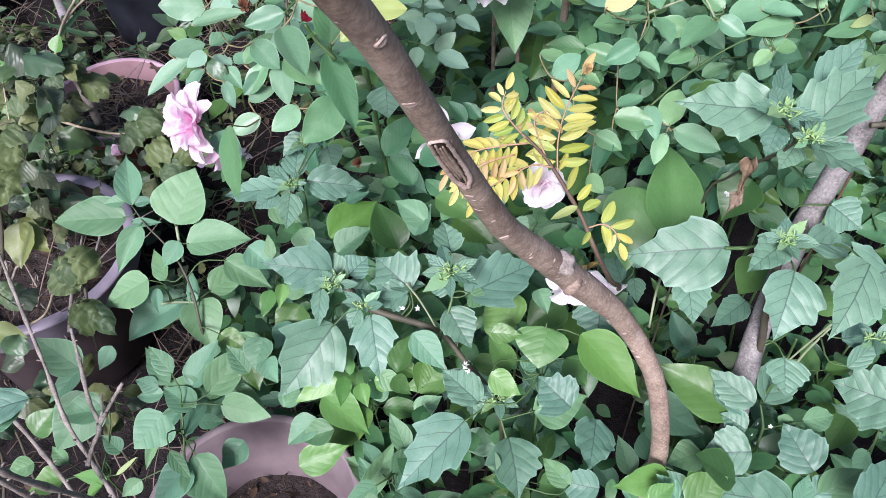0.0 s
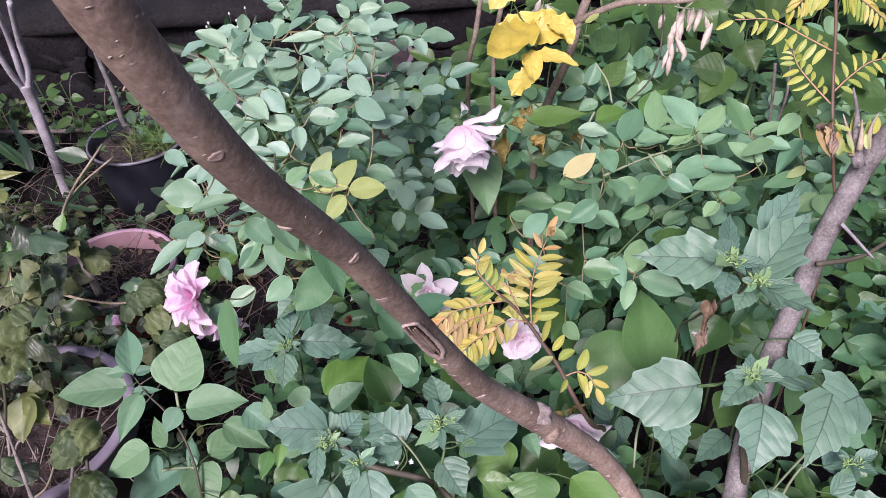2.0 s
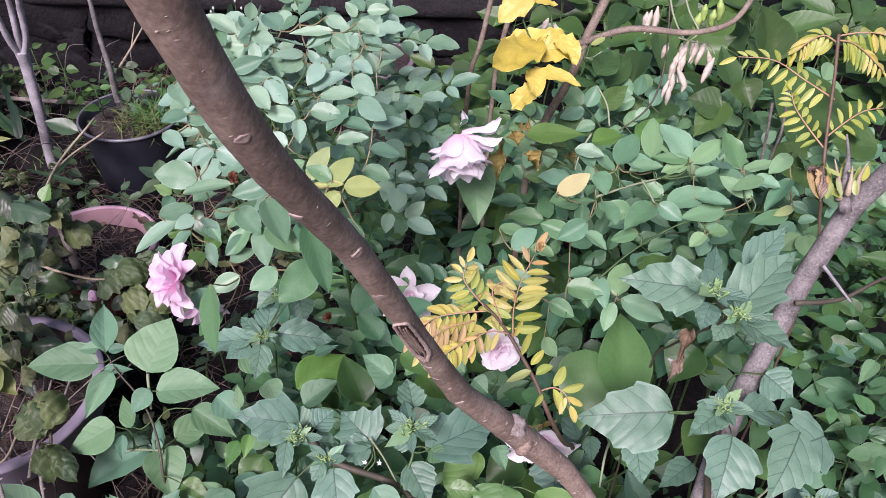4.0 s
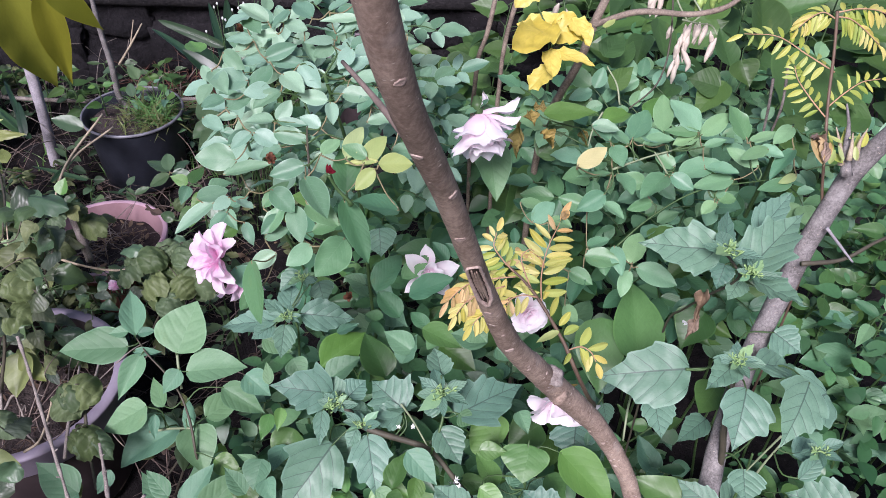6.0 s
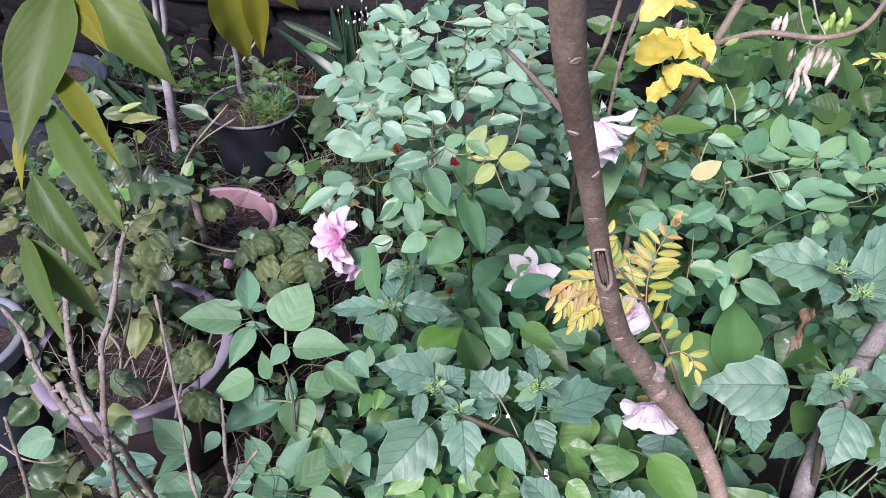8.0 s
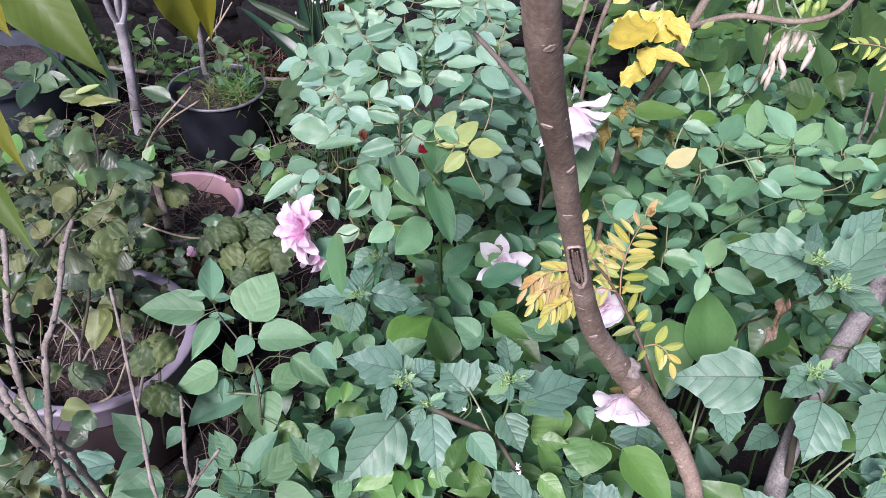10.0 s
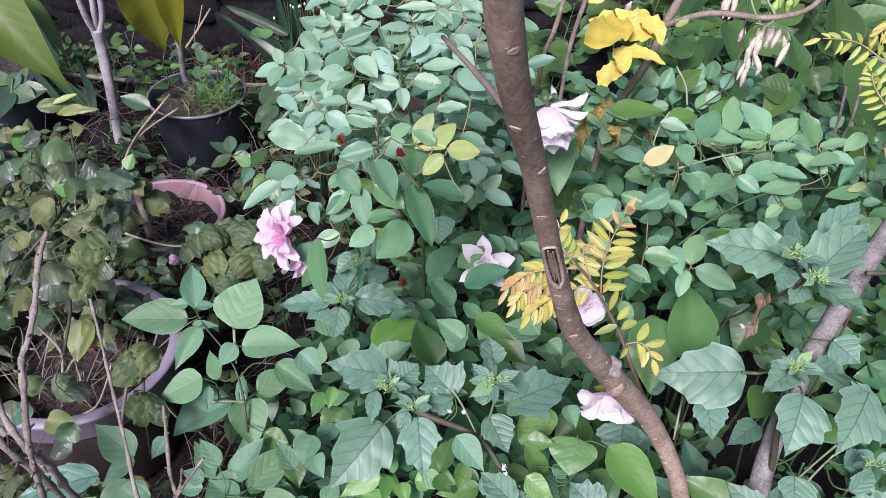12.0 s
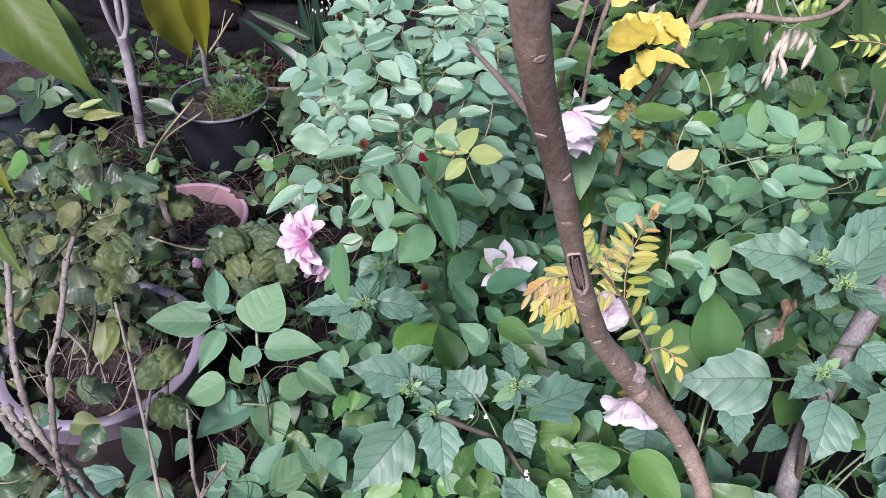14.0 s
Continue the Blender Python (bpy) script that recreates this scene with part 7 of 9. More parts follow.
leaf(SM2, OVATE, (-0.064, 0.467, 0.629), (-0.035, 0.457, 0.615), 0.026)
leaf(SM2, BACK, (-0.015, 0.479, 0.639), (-0.021, 0.449, 0.622), 0.025)
leaf(SM2, BACK, (-0.049, 0.465, 0.626), (-0.027, 0.441, 0.630), 0.022)
leaf(SM2, TOOTHED, (0.048, 0.433, 0.627), (0.006, 0.472, 0.637), 0.043)
leaf(SM2, NOTCHED, (0.146, 0.423, 0.639), (0.110, 0.453, 0.655), 0.049)
leaf(SM2, BACK, (0.061, 0.503, 0.661), (0.095, 0.500, 0.662), 0.024)
leaf(SM2, OVATE, (0.098, 0.476, 0.627), (0.114, 0.492, 0.632), 0.021)
leaf(SM2, LIMY, (0.060, 0.456, 0.653), (0.093, 0.433, 0.646), 0.031)
leaf(SM2, BROADY, (0.094, 0.545, 0.615), (0.060, 0.586, 0.623), 0.062)
leaf(SM2, BROADY, (0.156, 0.614, 0.567), (0.110, 0.584, 0.551), 0.055)
leaf(SM2, TOOTHED, (0.204, 0.603, 0.581), (0.195, 0.559, 0.564), 0.070)
leaf(SM2, BACK, (0.153, 0.515, 0.591), (0.175, 0.485, 0.575), 0.044)
leaf(SM2, OVATE, (0.122, 0.599, 0.614), (0.132, 0.567, 0.608), 0.026)
leaf(SM2, OVATE, (0.213, 0.571, 0.575), (0.241, 0.585, 0.578), 0.031)
leaf(SM2, OVATE, (0.080, 0.672, 0.671), (0.029, 0.695, 0.665), 0.039)
leaf(SM2, OVATE, (0.088, 0.640, 0.695), (0.107, 0.624, 0.687), 0.027)
leaf(SM2, OVATE, (0.057, 0.672, 0.702), (0.077, 0.652, 0.692), 0.038)
leaf(SM2, BACK, (0.017, 0.722, 0.611), (0.068, 0.685, 0.596), 0.050)
leaf(SM2, BACK, (-0.010, 0.736, 0.630), (0.050, 0.713, 0.612), 0.042)
leaf(SM2, LIMY, (-0.168, 0.761, 0.518), (-0.100, 0.822, 0.534), 0.063)
leaf(SM2, OVATE, (-0.155, 0.734, 0.516), (-0.104, 0.762, 0.544), 0.045)
leaf(SM2, BROADY, (-0.066, 0.741, 0.518), (-0.099, 0.804, 0.552), 0.053)
leaf(SM2, OVATE, (-0.041, 0.735, 0.554), (-0.017, 0.774, 0.578), 0.043)
leaf(SM2, OVATE, (-0.024, 0.748, 0.567), (-0.070, 0.777, 0.582), 0.040)
leaf(SM2, ROSY3, (0.000, 0.808, 0.558), (-0.024, 0.828, 0.567), 0.033)
leaf(SM2, ROSY3, (-0.046, 0.816, 0.571), (-0.076, 0.851, 0.585), 0.036)
leaf(SM2, ROSY3, (-0.085, 0.842, 0.605), (-0.052, 0.887, 0.629), 0.040)
leaf(SM2, ROSY3, (-0.040, 0.783, 0.686), (-0.008, 0.812, 0.697), 0.028)
leaf(SM2, ROSY3, (-0.030, 0.746, 0.688), (0.021, 0.739, 0.723), 0.033)
leaf(SM2, ROSY3, (0.034, 0.834, 0.586), (0.070, 0.861, 0.589), 0.027)
leaf(SM2, ROSY3, (0.017, 0.774, 0.594), (0.001, 0.743, 0.587), 0.031)
leaf(SM2, OVATE, (-0.144, 0.796, 0.556), (-0.109, 0.810, 0.564), 0.022)
leaf(SM2, LIMY, (-0.175, 0.518, 0.500), (-0.112, 0.551, 0.490), 0.034)
leaf(SM2, LIMY, (-0.152, 0.514, 0.496), (-0.089, 0.471, 0.471), 0.048)
leaf(SM2, LIMY, (-0.182, 0.442, 0.438), (-0.117, 0.462, 0.459), 0.042)
leaf(SM2, LIMY, (-0.073, 0.549, 0.521), (-0.020, 0.528, 0.518), 0.031)
leaf(SM2, OVATE, (-0.032, 0.497, 0.477), (0.002, 0.519, 0.488), 0.029)
leaf(SM2, OVATE, (-0.138, 0.480, 0.467), (-0.183, 0.469, 0.456), 0.037)
leaf(SM2, OVATE, (-0.066, 0.521, 0.498), (-0.104, 0.526, 0.488), 0.037)
leaf(SM2, OVATE, (-0.101, 0.413, 0.411), (-0.060, 0.481, 0.434), 0.034)
leaf(SM2, OVATE, (-0.043, 0.460, 0.447), (-0.067, 0.504, 0.469), 0.029)
leaf(SM2, OVATE, (-0.248, 0.533, 0.516), (-0.280, 0.564, 0.534), 0.029)
leaf(SM2, OVATE, (-0.204, 0.501, 0.487), (-0.185, 0.531, 0.493), 0.029)
SM3 = plant("garden_seedling", "seedling with broad pale leaves over the mauve pot rim", "seedling", (-0.35, 0.42, 0))
stem(SM3, [(-0.353, 0.524, 0.448), (-0.349, 0.492, 0.421), (-0.352, 0.464, 0.373), (-0.347, 0.484, -0.010)], 0.0012, 0.0024)
stem(SM3, [(-0.479, 0.497, 0.353), (-0.492, 0.486, 0.319), (-0.487, 0.506, -0.010)], 0.001, 0.002)
leaf(SM3, OVATE, (-0.365, 0.555, 0.474), (-0.402, 0.589, 0.490), 0.029)
leaf(SM3, OVATE, (-0.334, 0.519, 0.443), (-0.386, 0.552, 0.443), 0.038)
leaf(SM3, HEART, (-0.315, 0.537, 0.457), (-0.268, 0.598, 0.478), 0.049)
leaf(SM3, HEART, (-0.376, 0.513, 0.440), (-0.408, 0.467, 0.428), 0.060)
leaf(SM3, OVATE, (-0.347, 0.490, 0.420), (-0.331, 0.561, 0.412), 0.028)
leaf(SM3, HEART, (-0.298, 0.525, 0.446), (-0.228, 0.508, 0.444), 0.041)
leaf(SM3, OVATE, (-0.386, 0.489, 0.421), (-0.394, 0.447, 0.406), 0.017)
leaf(SM3, HEART, (-0.313, 0.445, 0.459), (-0.273, 0.401, 0.418), 0.056)
leaf(SM3, HEART, (-0.321, 0.437, 0.453), (-0.361, 0.391, 0.432), 0.054)
leaf(SM3, HEART, (-0.161, 0.494, 0.467), (-0.200, 0.467, 0.447), 0.037)
leaf(SM3, OVATE, (-0.262, 0.479, 0.433), (-0.287, 0.444, 0.419), 0.038)
leaf(SM3, OVATE, (-0.342, 0.443, 0.472), (-0.309, 0.411, 0.461), 0.021)
leaf(SM3, PALE, (-0.440, 0.447, 0.388), (-0.419, 0.466, 0.396), 0.007)
leaf(SM3, HEART, (-0.494, 0.558, 0.404), (-0.548, 0.491, 0.363), 0.071)
leaf(SM3, BACK, (-0.541, 0.464, 0.329), (-0.588, 0.447, 0.332), 0.048)
leaf(SM3, LIMY, (-0.470, 0.458, 0.347), (-0.527, 0.470, 0.332), 0.024)
leaf(SM3, LIMY, (-0.477, 0.451, 0.342), (-0.503, 0.437, 0.325), 0.022)
leaf(SM3, OVATE, (-0.459, 0.497, 0.353), (-0.489, 0.517, 0.365), 0.027)
leaf(SM3, OVATE, (-0.414, 0.451, 0.365), (-0.440, 0.431, 0.353), 0.026)
leaf(SM3, OVATE, (-0.594, 0.490, 0.327), (-0.624, 0.467, 0.334), 0.033)
leaf(SM3, BACK, (-0.632, 0.553, 0.289), (-0.598, 0.588, 0.315), 0.043)
leaf(SM3, OVATE, (-0.555, 0.500, 0.307), (-0.582, 0.520, 0.320), 0.025)
leaf(SM3, SAGY, (-0.650, 0.640, 0.361), (-0.700, 0.658, 0.363), 0.052)
leaf(SM3, SAGY, (-0.686, 0.623, 0.284), (-0.638, 0.595, 0.264), 0.054)
BASIL1 = plant("basil_plant", "olive-green crinkled herb hanging over the pink pot", "herb", (-0.6, 1.2, 0.1))
stem(BASIL1, [(-0.504, 1.095, 0.470), (-0.484, 1.052, 0.450), (-0.508, 1.021, 0.386), (-0.543, 1.025, 0.317)], 0.003, 0.002, BROWN_STEM)
leaf(BASIL1, BASIL, (-0.474, 1.045, 0.487), (-0.499, 1.074, 0.514), 0.057)
leaf(BASIL1, BASIL, (-0.476, 1.049, 0.492), (-0.435, 1.082, 0.511), 0.067)
leaf(BASIL1, BASIL, (-0.483, 1.039, 0.480), (-0.525, 1.009, 0.458), 0.062)
leaf(BASIL1, BASIL, (-0.449, 1.060, 0.497), (-0.413, 1.003, 0.477), 0.067)
leaf(BASIL1, BASIL, (-0.469, 1.042, 0.483), (-0.484, 0.994, 0.434), 0.073)
leaf(BASIL1, BASIL, (-0.450, 1.044, 0.484), (-0.438, 0.990, 0.426), 0.070)
leaf(BASIL1, BASIL, (-0.514, 1.040, 0.486), (-0.572, 1.050, 0.489), 0.050)
leaf(BASIL1, BASIL, (-0.537, 1.043, 0.486), (-0.576, 1.003, 0.473), 0.044)
leaf(BASIL1, BASIL, (-0.489, 1.031, 0.469), (-0.512, 0.973, 0.437), 0.052)
leaf(BASIL1, BASIL, (-0.448, 1.045, 0.528), (-0.456, 1.004, 0.509), 0.062)
leaf(BASIL1, BASIL, (-0.492, 1.045, 0.517), (-0.515, 1.003, 0.498), 0.060)
leaf(BASIL1, BASIL, (-0.459, 1.005, 0.485), (-0.429, 0.978, 0.457), 0.060)
leaf(BASIL1, BASIL, (-0.432, 1.031, 0.479), (-0.409, 0.979, 0.457), 0.052)
leaf(BASIL1, BASIL, (-0.493, 1.017, 0.485), (-0.525, 0.978, 0.463), 0.057)
leaf(BASIL1, BASIL, (-0.466, 0.999, 0.462), (-0.484, 0.950, 0.434), 0.055)
leaf(BASIL1, HERBY2, (-0.527, 1.054, 0.502), (-0.575, 1.054, 0.505), 0.032)
BASIL2 = plant("basil_plant", "curled olive-green herb leaves over the mauve pot", "herb", (-0.55, 0.75, 0.2))
stem(BASIL2, [(-0.550, 0.727, 0.509), (-0.522, 0.693, 0.498), (-0.507, 0.646, 0.473), (-0.490, 0.596, 0.429)], 0.003, 0.002, BROWN_STEM)
leaf(BASIL2, BASIL, (-0.521, 0.698, 0.548), (-0.563, 0.670, 0.526), 0.057)
leaf(BASIL2, BASIL, (-0.538, 0.701, 0.553), (-0.487, 0.682, 0.537), 0.057)
leaf(BASIL2, BASIL, (-0.545, 0.687, 0.537), (-0.516, 0.664, 0.514), 0.052)
leaf(BASIL2, BASIL, (-0.512, 0.656, 0.500), (-0.538, 0.630, 0.479), 0.049)
leaf(BASIL2, BASIL, (-0.523, 0.656, 0.499), (-0.477, 0.624, 0.494), 0.050)
leaf(BASIL2, BASIL, (-0.521, 0.652, 0.497), (-0.512, 0.616, 0.467), 0.040)
leaf(BASIL2, BASIL, (-0.502, 0.654, 0.494), (-0.467, 0.615, 0.486), 0.034)
leaf(BASIL2, OLIVY, (-0.688, 0.857, 0.438), (-0.696, 0.797, 0.391), 0.060)
leaf(BASIL2, SPRINGY, (-0.705, 0.861, 0.442), (-0.657, 0.812, 0.425), 0.040)
BASIL3 = plant("basil_plant", "sprawling herb with round olive leaves on brown stalks", "herb", (-0.75, 0.95, 0.1))
stem(BASIL3, [(-0.803, 0.778, 0.511), (-0.754, 0.809, 0.588), (-0.701, 0.834, 0.644), (-0.701, 0.968, 0.646), (-0.766, 1.113, 0.664)], 0.003, 0.002, BROWN_STEM)
stem(BASIL3, [(-0.702, 0.783, 0.432), (-0.675, 0.813, 0.541), (-0.682, 0.824, 0.630)], 0.003, 0.002, BROWN_STEM)
leaf(BASIL3, SAGY, (-0.737, 0.825, 0.636), (-0.780, 0.808, 0.623), 0.056, face=(0.40,0.02,0.8))
leaf(BASIL3, SAGY, (-0.740, 0.813, 0.623), (-0.714, 0.794, 0.605), 0.044, face=(0.46,-0.06,0.8))
leaf(BASIL3, HERBY, (-0.723, 0.823, 0.633), (-0.746, 0.835, 0.651), 0.036, face=(0.27,-0.98,0.8))
leaf(BASIL3, SAGY, (-0.697, 0.793, 0.596), (-0.656, 0.770, 0.577), 0.056, face=(-0.39,-0.33,0.8))
leaf(BASIL3, SAGY, (-0.703, 0.807, 0.613), (-0.641, 0.784, 0.633), 0.051, face=(0.27,-0.06,0.8))
leaf(BASIL3, BASIL, (-0.648, 0.803, 0.603), (-0.611, 0.787, 0.597), 0.056)
leaf(BASIL3, BASIL, (-0.664, 0.819, 0.624), (-0.608, 0.814, 0.633), 0.052, face=(0.43,-0.97,0.8))
leaf(BASIL3, HERBY, (-0.709, 0.774, 0.575), (-0.748, 0.753, 0.567), 0.062, face=(0.15,0.11,0.8))
leaf(BASIL3, HERBY2, (-0.760, 0.782, 0.588), (-0.816, 0.785, 0.568), 0.061, face=(-0.11,-1.13,0.8))
leaf(BASIL3, HERBY, (-0.757, 0.800, 0.609), (-0.793, 0.786, 0.606), 0.046, face=(0.58,0.07,0.8))
leaf(BASIL3, HERBY2, (-0.738, 0.748, 0.547), (-0.781, 0.763, 0.553), 0.044, face=(-0.31,-0.26,0.8))
leaf(BASIL3, BASIL, (-0.770, 0.840, 0.656), (-0.819, 0.863, 0.658), 0.046)
leaf(BASIL3, SAGY, (-0.740, 0.861, 0.677), (-0.778, 0.851, 0.688), 0.044, face=(0.99,0.31,0.8))
leaf(BASIL3, HERBY, (-0.686, 0.859, 0.671), (-0.719, 0.862, 0.689), 0.044, face=(-0.40,-0.36,0.8))
leaf(BASIL3, HERBY, (-0.667, 0.849, 0.658), (-0.642, 0.874, 0.686), 0.040, face=(-0.93,-0.66,0.8))
leaf(BASIL3, HERBY, (-0.696, 0.876, 0.692), (-0.752, 0.892, 0.687), 0.046, face=(-0.52,-0.27,0.8))
leaf(BASIL3, HERBY2, (-0.652, 0.886, 0.699), (-0.698, 0.933, 0.706), 0.044, face=(-0.27,-0.14,0.8))
leaf(BASIL3, BASIL, (-0.708, 0.899, 0.719), (-0.752, 0.923, 0.732), 0.040)
leaf(BASIL3, SAGY, (-0.752, 0.889, 0.711), (-0.803, 0.904, 0.719), 0.044, face=(0.06,-0.37,0.8))
leaf(BASIL3, SAGY, (-0.720, 0.928, 0.753), (-0.745, 0.945, 0.772), 0.040, face=(-0.28,-0.51,0.8))
leaf(BASIL3, HERBY2, (-0.625, 0.888, 0.700), (-0.651, 0.914, 0.712), 0.040, face=(-0.45,-0.18,0.8))
leaf(BASIL3, BASIL, (-0.612, 0.853, 0.659), (-0.634, 0.828, 0.643), 0.040, face=(0.17,0.19,0.8))
leaf(BASIL3, SAGY, (-0.600, 0.818, 0.618), (-0.614, 0.795, 0.601), 0.040, face=(-0.27,-0.52,0.8))
leaf(BASIL3, BASIL, (-0.695, 0.674, 0.459), (-0.725, 0.697, 0.470), 0.034)
leaf(BASIL3, SAGY, (-0.674, 0.584, 0.507), (-0.710, 0.594, 0.516), 0.043, face=(-0.01,-0.65,0.8))
leaf(BASIL3, HERBY2, (-0.584, 0.440, 0.639), (-0.604, 0.414, 0.626), 0.051, face=(0.19,-0.37,0.8))
leaf(BASIL3, SAGY, (-0.555, 0.428, 0.623), (-0.576, 0.407, 0.616), 0.039, face=(0.11,0.51,0.8))
leaf(BASIL3, HERBY2, (-0.534, 0.425, 0.618), (-0.510, 0.419, 0.619), 0.028, face=(0.04,0.15,0.8))
leaf(BASIL3, OLIVY, (-0.699, 0.675, 0.384), (-0.639, 0.666, 0.386), 0.043)
leaf(BASIL3, OVATE, (-0.733, 0.691, 0.405), (-0.747, 0.631, 0.407), 0.043)
leaf(BASIL3, SAGY, (-0.698, 0.738, 0.381), (-0.672, 0.775, 0.385), 0.043, face=(-0.14,-0.22,0.8))
leaf(BASIL3, BASIL, (-0.729, 0.768, 0.387), (-0.682, 0.739, 0.366), 0.043)
leaf(BASIL3, HERBY2, (-0.629, 0.647, 0.423), (-0.650, 0.620, 0.405), 0.040, face=(0.99,-0.93,0.8))
leaf(BASIL3, TOOTHED, (-0.458, 0.434, 0.622), (-0.550, 0.403, 0.614), 0.049)
leaf(BASIL3, OVATE, (-0.512, 0.413, 0.603), (-0.464, 0.444, 0.612), 0.042)
leaf(BASIL3, HERBY2, (-0.610, 0.456, 0.694), (-0.632, 0.423, 0.687), 0.035)
leaf(BASIL3, OVATE, (-0.581, 0.430, 0.659), (-0.627, 0.407, 0.653), 0.041)
leaf(BASIL3, HERBY2, (-0.615, 0.394, 0.620), (-0.577, 0.420, 0.632), 0.044)
leaf(BASIL3, HERBY2, (-0.619, 0.370, 0.593), (-0.582, 0.396, 0.599), 0.037, face=(0.09,-0.27,0.8))
leaf(BASIL3, HERBY2, (-0.563, 0.450, 0.682), (-0.593, 0.430, 0.660), 0.030)
leaf(BASIL3, HERBY2, (-0.641, 0.470, 0.716), (-0.672, 0.451, 0.701), 0.035)
leaf(BASIL3, OVATE, (-0.639, 0.407, 0.639), (-0.657, 0.375, 0.621), 0.035)
leaf(BASIL3, HERBY2, (-0.607, 0.484, 0.727), (-0.634, 0.468, 0.709), 0.026)
WEEDR = plant("ground_weed", "leafy green weed between the pots and the rose", "weed", (-0.43, 1.16, 0))
stem(WEEDR, [(-0.433, 1.165, 0.568), (-0.426, 1.137, 0.535), (-0.438, 1.159, 0.439), (-0.433, 1.179, -0.010)], 0.0012, 0.002)
leaf(WEEDR, BACK, (-0.423, 1.155, 0.556), (-0.452, 1.128, 0.539), 0.033)
leaf(WEEDR, OVATE, (-0.418, 1.159, 0.561), (-0.379, 1.187, 0.565), 0.035)
leaf(WEEDR, HERBY2, (-0.422, 1.148, 0.548), (-0.389, 1.103, 0.528), 0.035)
leaf(WEEDR, BACK, (-0.458, 1.166, 0.572), (-0.495, 1.181, 0.578), 0.026)
leaf(WEEDR, BACK, (-0.452, 1.167, 0.572), (-0.433, 1.205, 0.585), 0.029)
leaf(WEEDR, OVATE, (-0.457, 1.163, 0.568), (-0.468, 1.131, 0.549), 0.026)
leaf(WEEDR, HERBY2, (-0.466, 1.101, 0.496), (-0.488, 1.075, 0.484), 0.029)
leaf(WEEDR, BACK, (-0.395, 1.107, 0.498), (-0.359, 1.129, 0.506), 0.035)
leaf(WEEDR, BACK, (-0.399, 1.100, 0.490), (-0.418, 1.058, 0.477), 0.035)
leaf(WEEDR, OVATE, (-0.377, 1.141, 0.537), (-0.347, 1.167, 0.541), 0.031)
leaf(WEEDR, HERBY2, (-0.485, 1.121, 0.520), (-0.516, 1.134, 0.528), 0.022)
leaf(WEEDR, BACK, (-0.462, 1.116, 0.513), (-0.433, 1.123, 0.524), 0.024)
leaf(WEEDR, BACK, (-0.443, 1.135, 0.534), (-0.473, 1.112, 0.526), 0.029)
leaf(WEEDR, OVATE, (-0.393, 1.136, 0.532), (-0.363, 1.109, 0.507), 0.031)
PEP1 = plant("potted_weed", "glossy dark green plant growing in the slate pot", "weed", (-1.3, 1.6, 0.2))
stem(PEP1, [(-1.126, 1.495, 0.445), (-1.131, 1.525, 0.481), (-1.131, 1.548, 0.506)], 0.004, 0.002)
leaf(PEP1, WEED2, (-1.132, 1.530, 0.486), (-1.221, 1.546, 0.487), 0.049)
leaf(PEP1, WEED2, (-1.131, 1.525, 0.481), (-1.128, 1.436, 0.458), 0.049)
leaf(PEP1, WEED2, (-1.129, 1.530, 0.486), (-1.125, 1.568, 0.511), 0.033)
leaf(PEP1, WEED2, (-1.129, 1.526, 0.481), (-1.068, 1.512, 0.477), 0.054)
leaf(PEP1, WEED2, (-1.137, 1.538, 0.496), (-1.196, 1.566, 0.508), 0.038)
leaf(PEP1, WEED2, (-1.114, 1.518, 0.471), (-1.051, 1.542, 0.484), 0.049)
leaf(PEP1, WEED2, (-1.109, 1.532, 0.486), (-1.122, 1.604, 0.507), 0.030)
leaf(PEP1, WEED, (-1.182, 1.508, 0.465), (-1.256, 1.512, 0.458), 0.049)
leaf(PEP1, PALE, (-0.903, 1.307, 0.594), (-0.867, 1.329, 0.603), 0.014)
leaf(PEP1, SPRINGY, (-0.938, 1.301, 0.589), (-0.866, 1.322, 0.597), 0.031)
leaf(PEP1, SPRINGY, (-0.896, 1.296, 0.580), (-0.810, 1.293, 0.604), 0.026)
leaf(PEP1, SPRINGY, (-0.947, 1.269, 0.553), (-1.004, 1.246, 0.550), 0.019)
leaf(PEP1, SPRINGY, (-0.957, 1.252, 0.535), (-0.968, 1.301, 0.566), 0.026)
leaf(PEP1, LIMY, (-0.980, 1.243, 0.525), (-0.938, 1.274, 0.529), 0.059)
leaf(PEP1, HERBY2, (-0.921, 1.248, 0.526), (-0.864, 1.242, 0.527), 0.071)
leaf(PEP1, HERBY2, (-0.942, 1.215, 0.490), (-1.005, 1.278, 0.500), 0.071)
leaf(PEP1, HERBY2, (-0.871, 1.221, 0.491), (-0.917, 1.221, 0.502), 0.083)
leaf(PEP1, LIMY, (-0.892, 1.195, 0.464), (-0.818, 1.222, 0.465), 0.059)
leaf(PEP1, HERBY2, (-0.812, 1.225, 0.492), (-0.718, 1.181, 0.516), 0.054)
leaf(PEP1, SAGY, (-0.884, 1.235, 0.509), (-0.849, 1.199, 0.494), 0.066, face=(0.84,-0.41,0.8))
leaf(PEP1, SAGY, (-0.826, 1.240, 0.510), (-0.770, 1.203, 0.483), 0.060, face=(0.65,-0.47,0.8))
leaf(PEP1, LIMY, (-1.002, 1.225, 0.507), (-1.060, 1.222, 0.477), 0.071)
leaf(PEP1, HERBY2, (-0.775, 1.205, 0.466), (-0.825, 1.260, 0.496), 0.047)
leaf(PEP1, SPRINGY, (-0.846, 1.269, 0.545), (-0.872, 1.307, 0.554), 0.026)
leaf(PEP1, LIMY, (-0.742, 1.231, 0.493), (-0.733, 1.256, 0.519), 0.031)
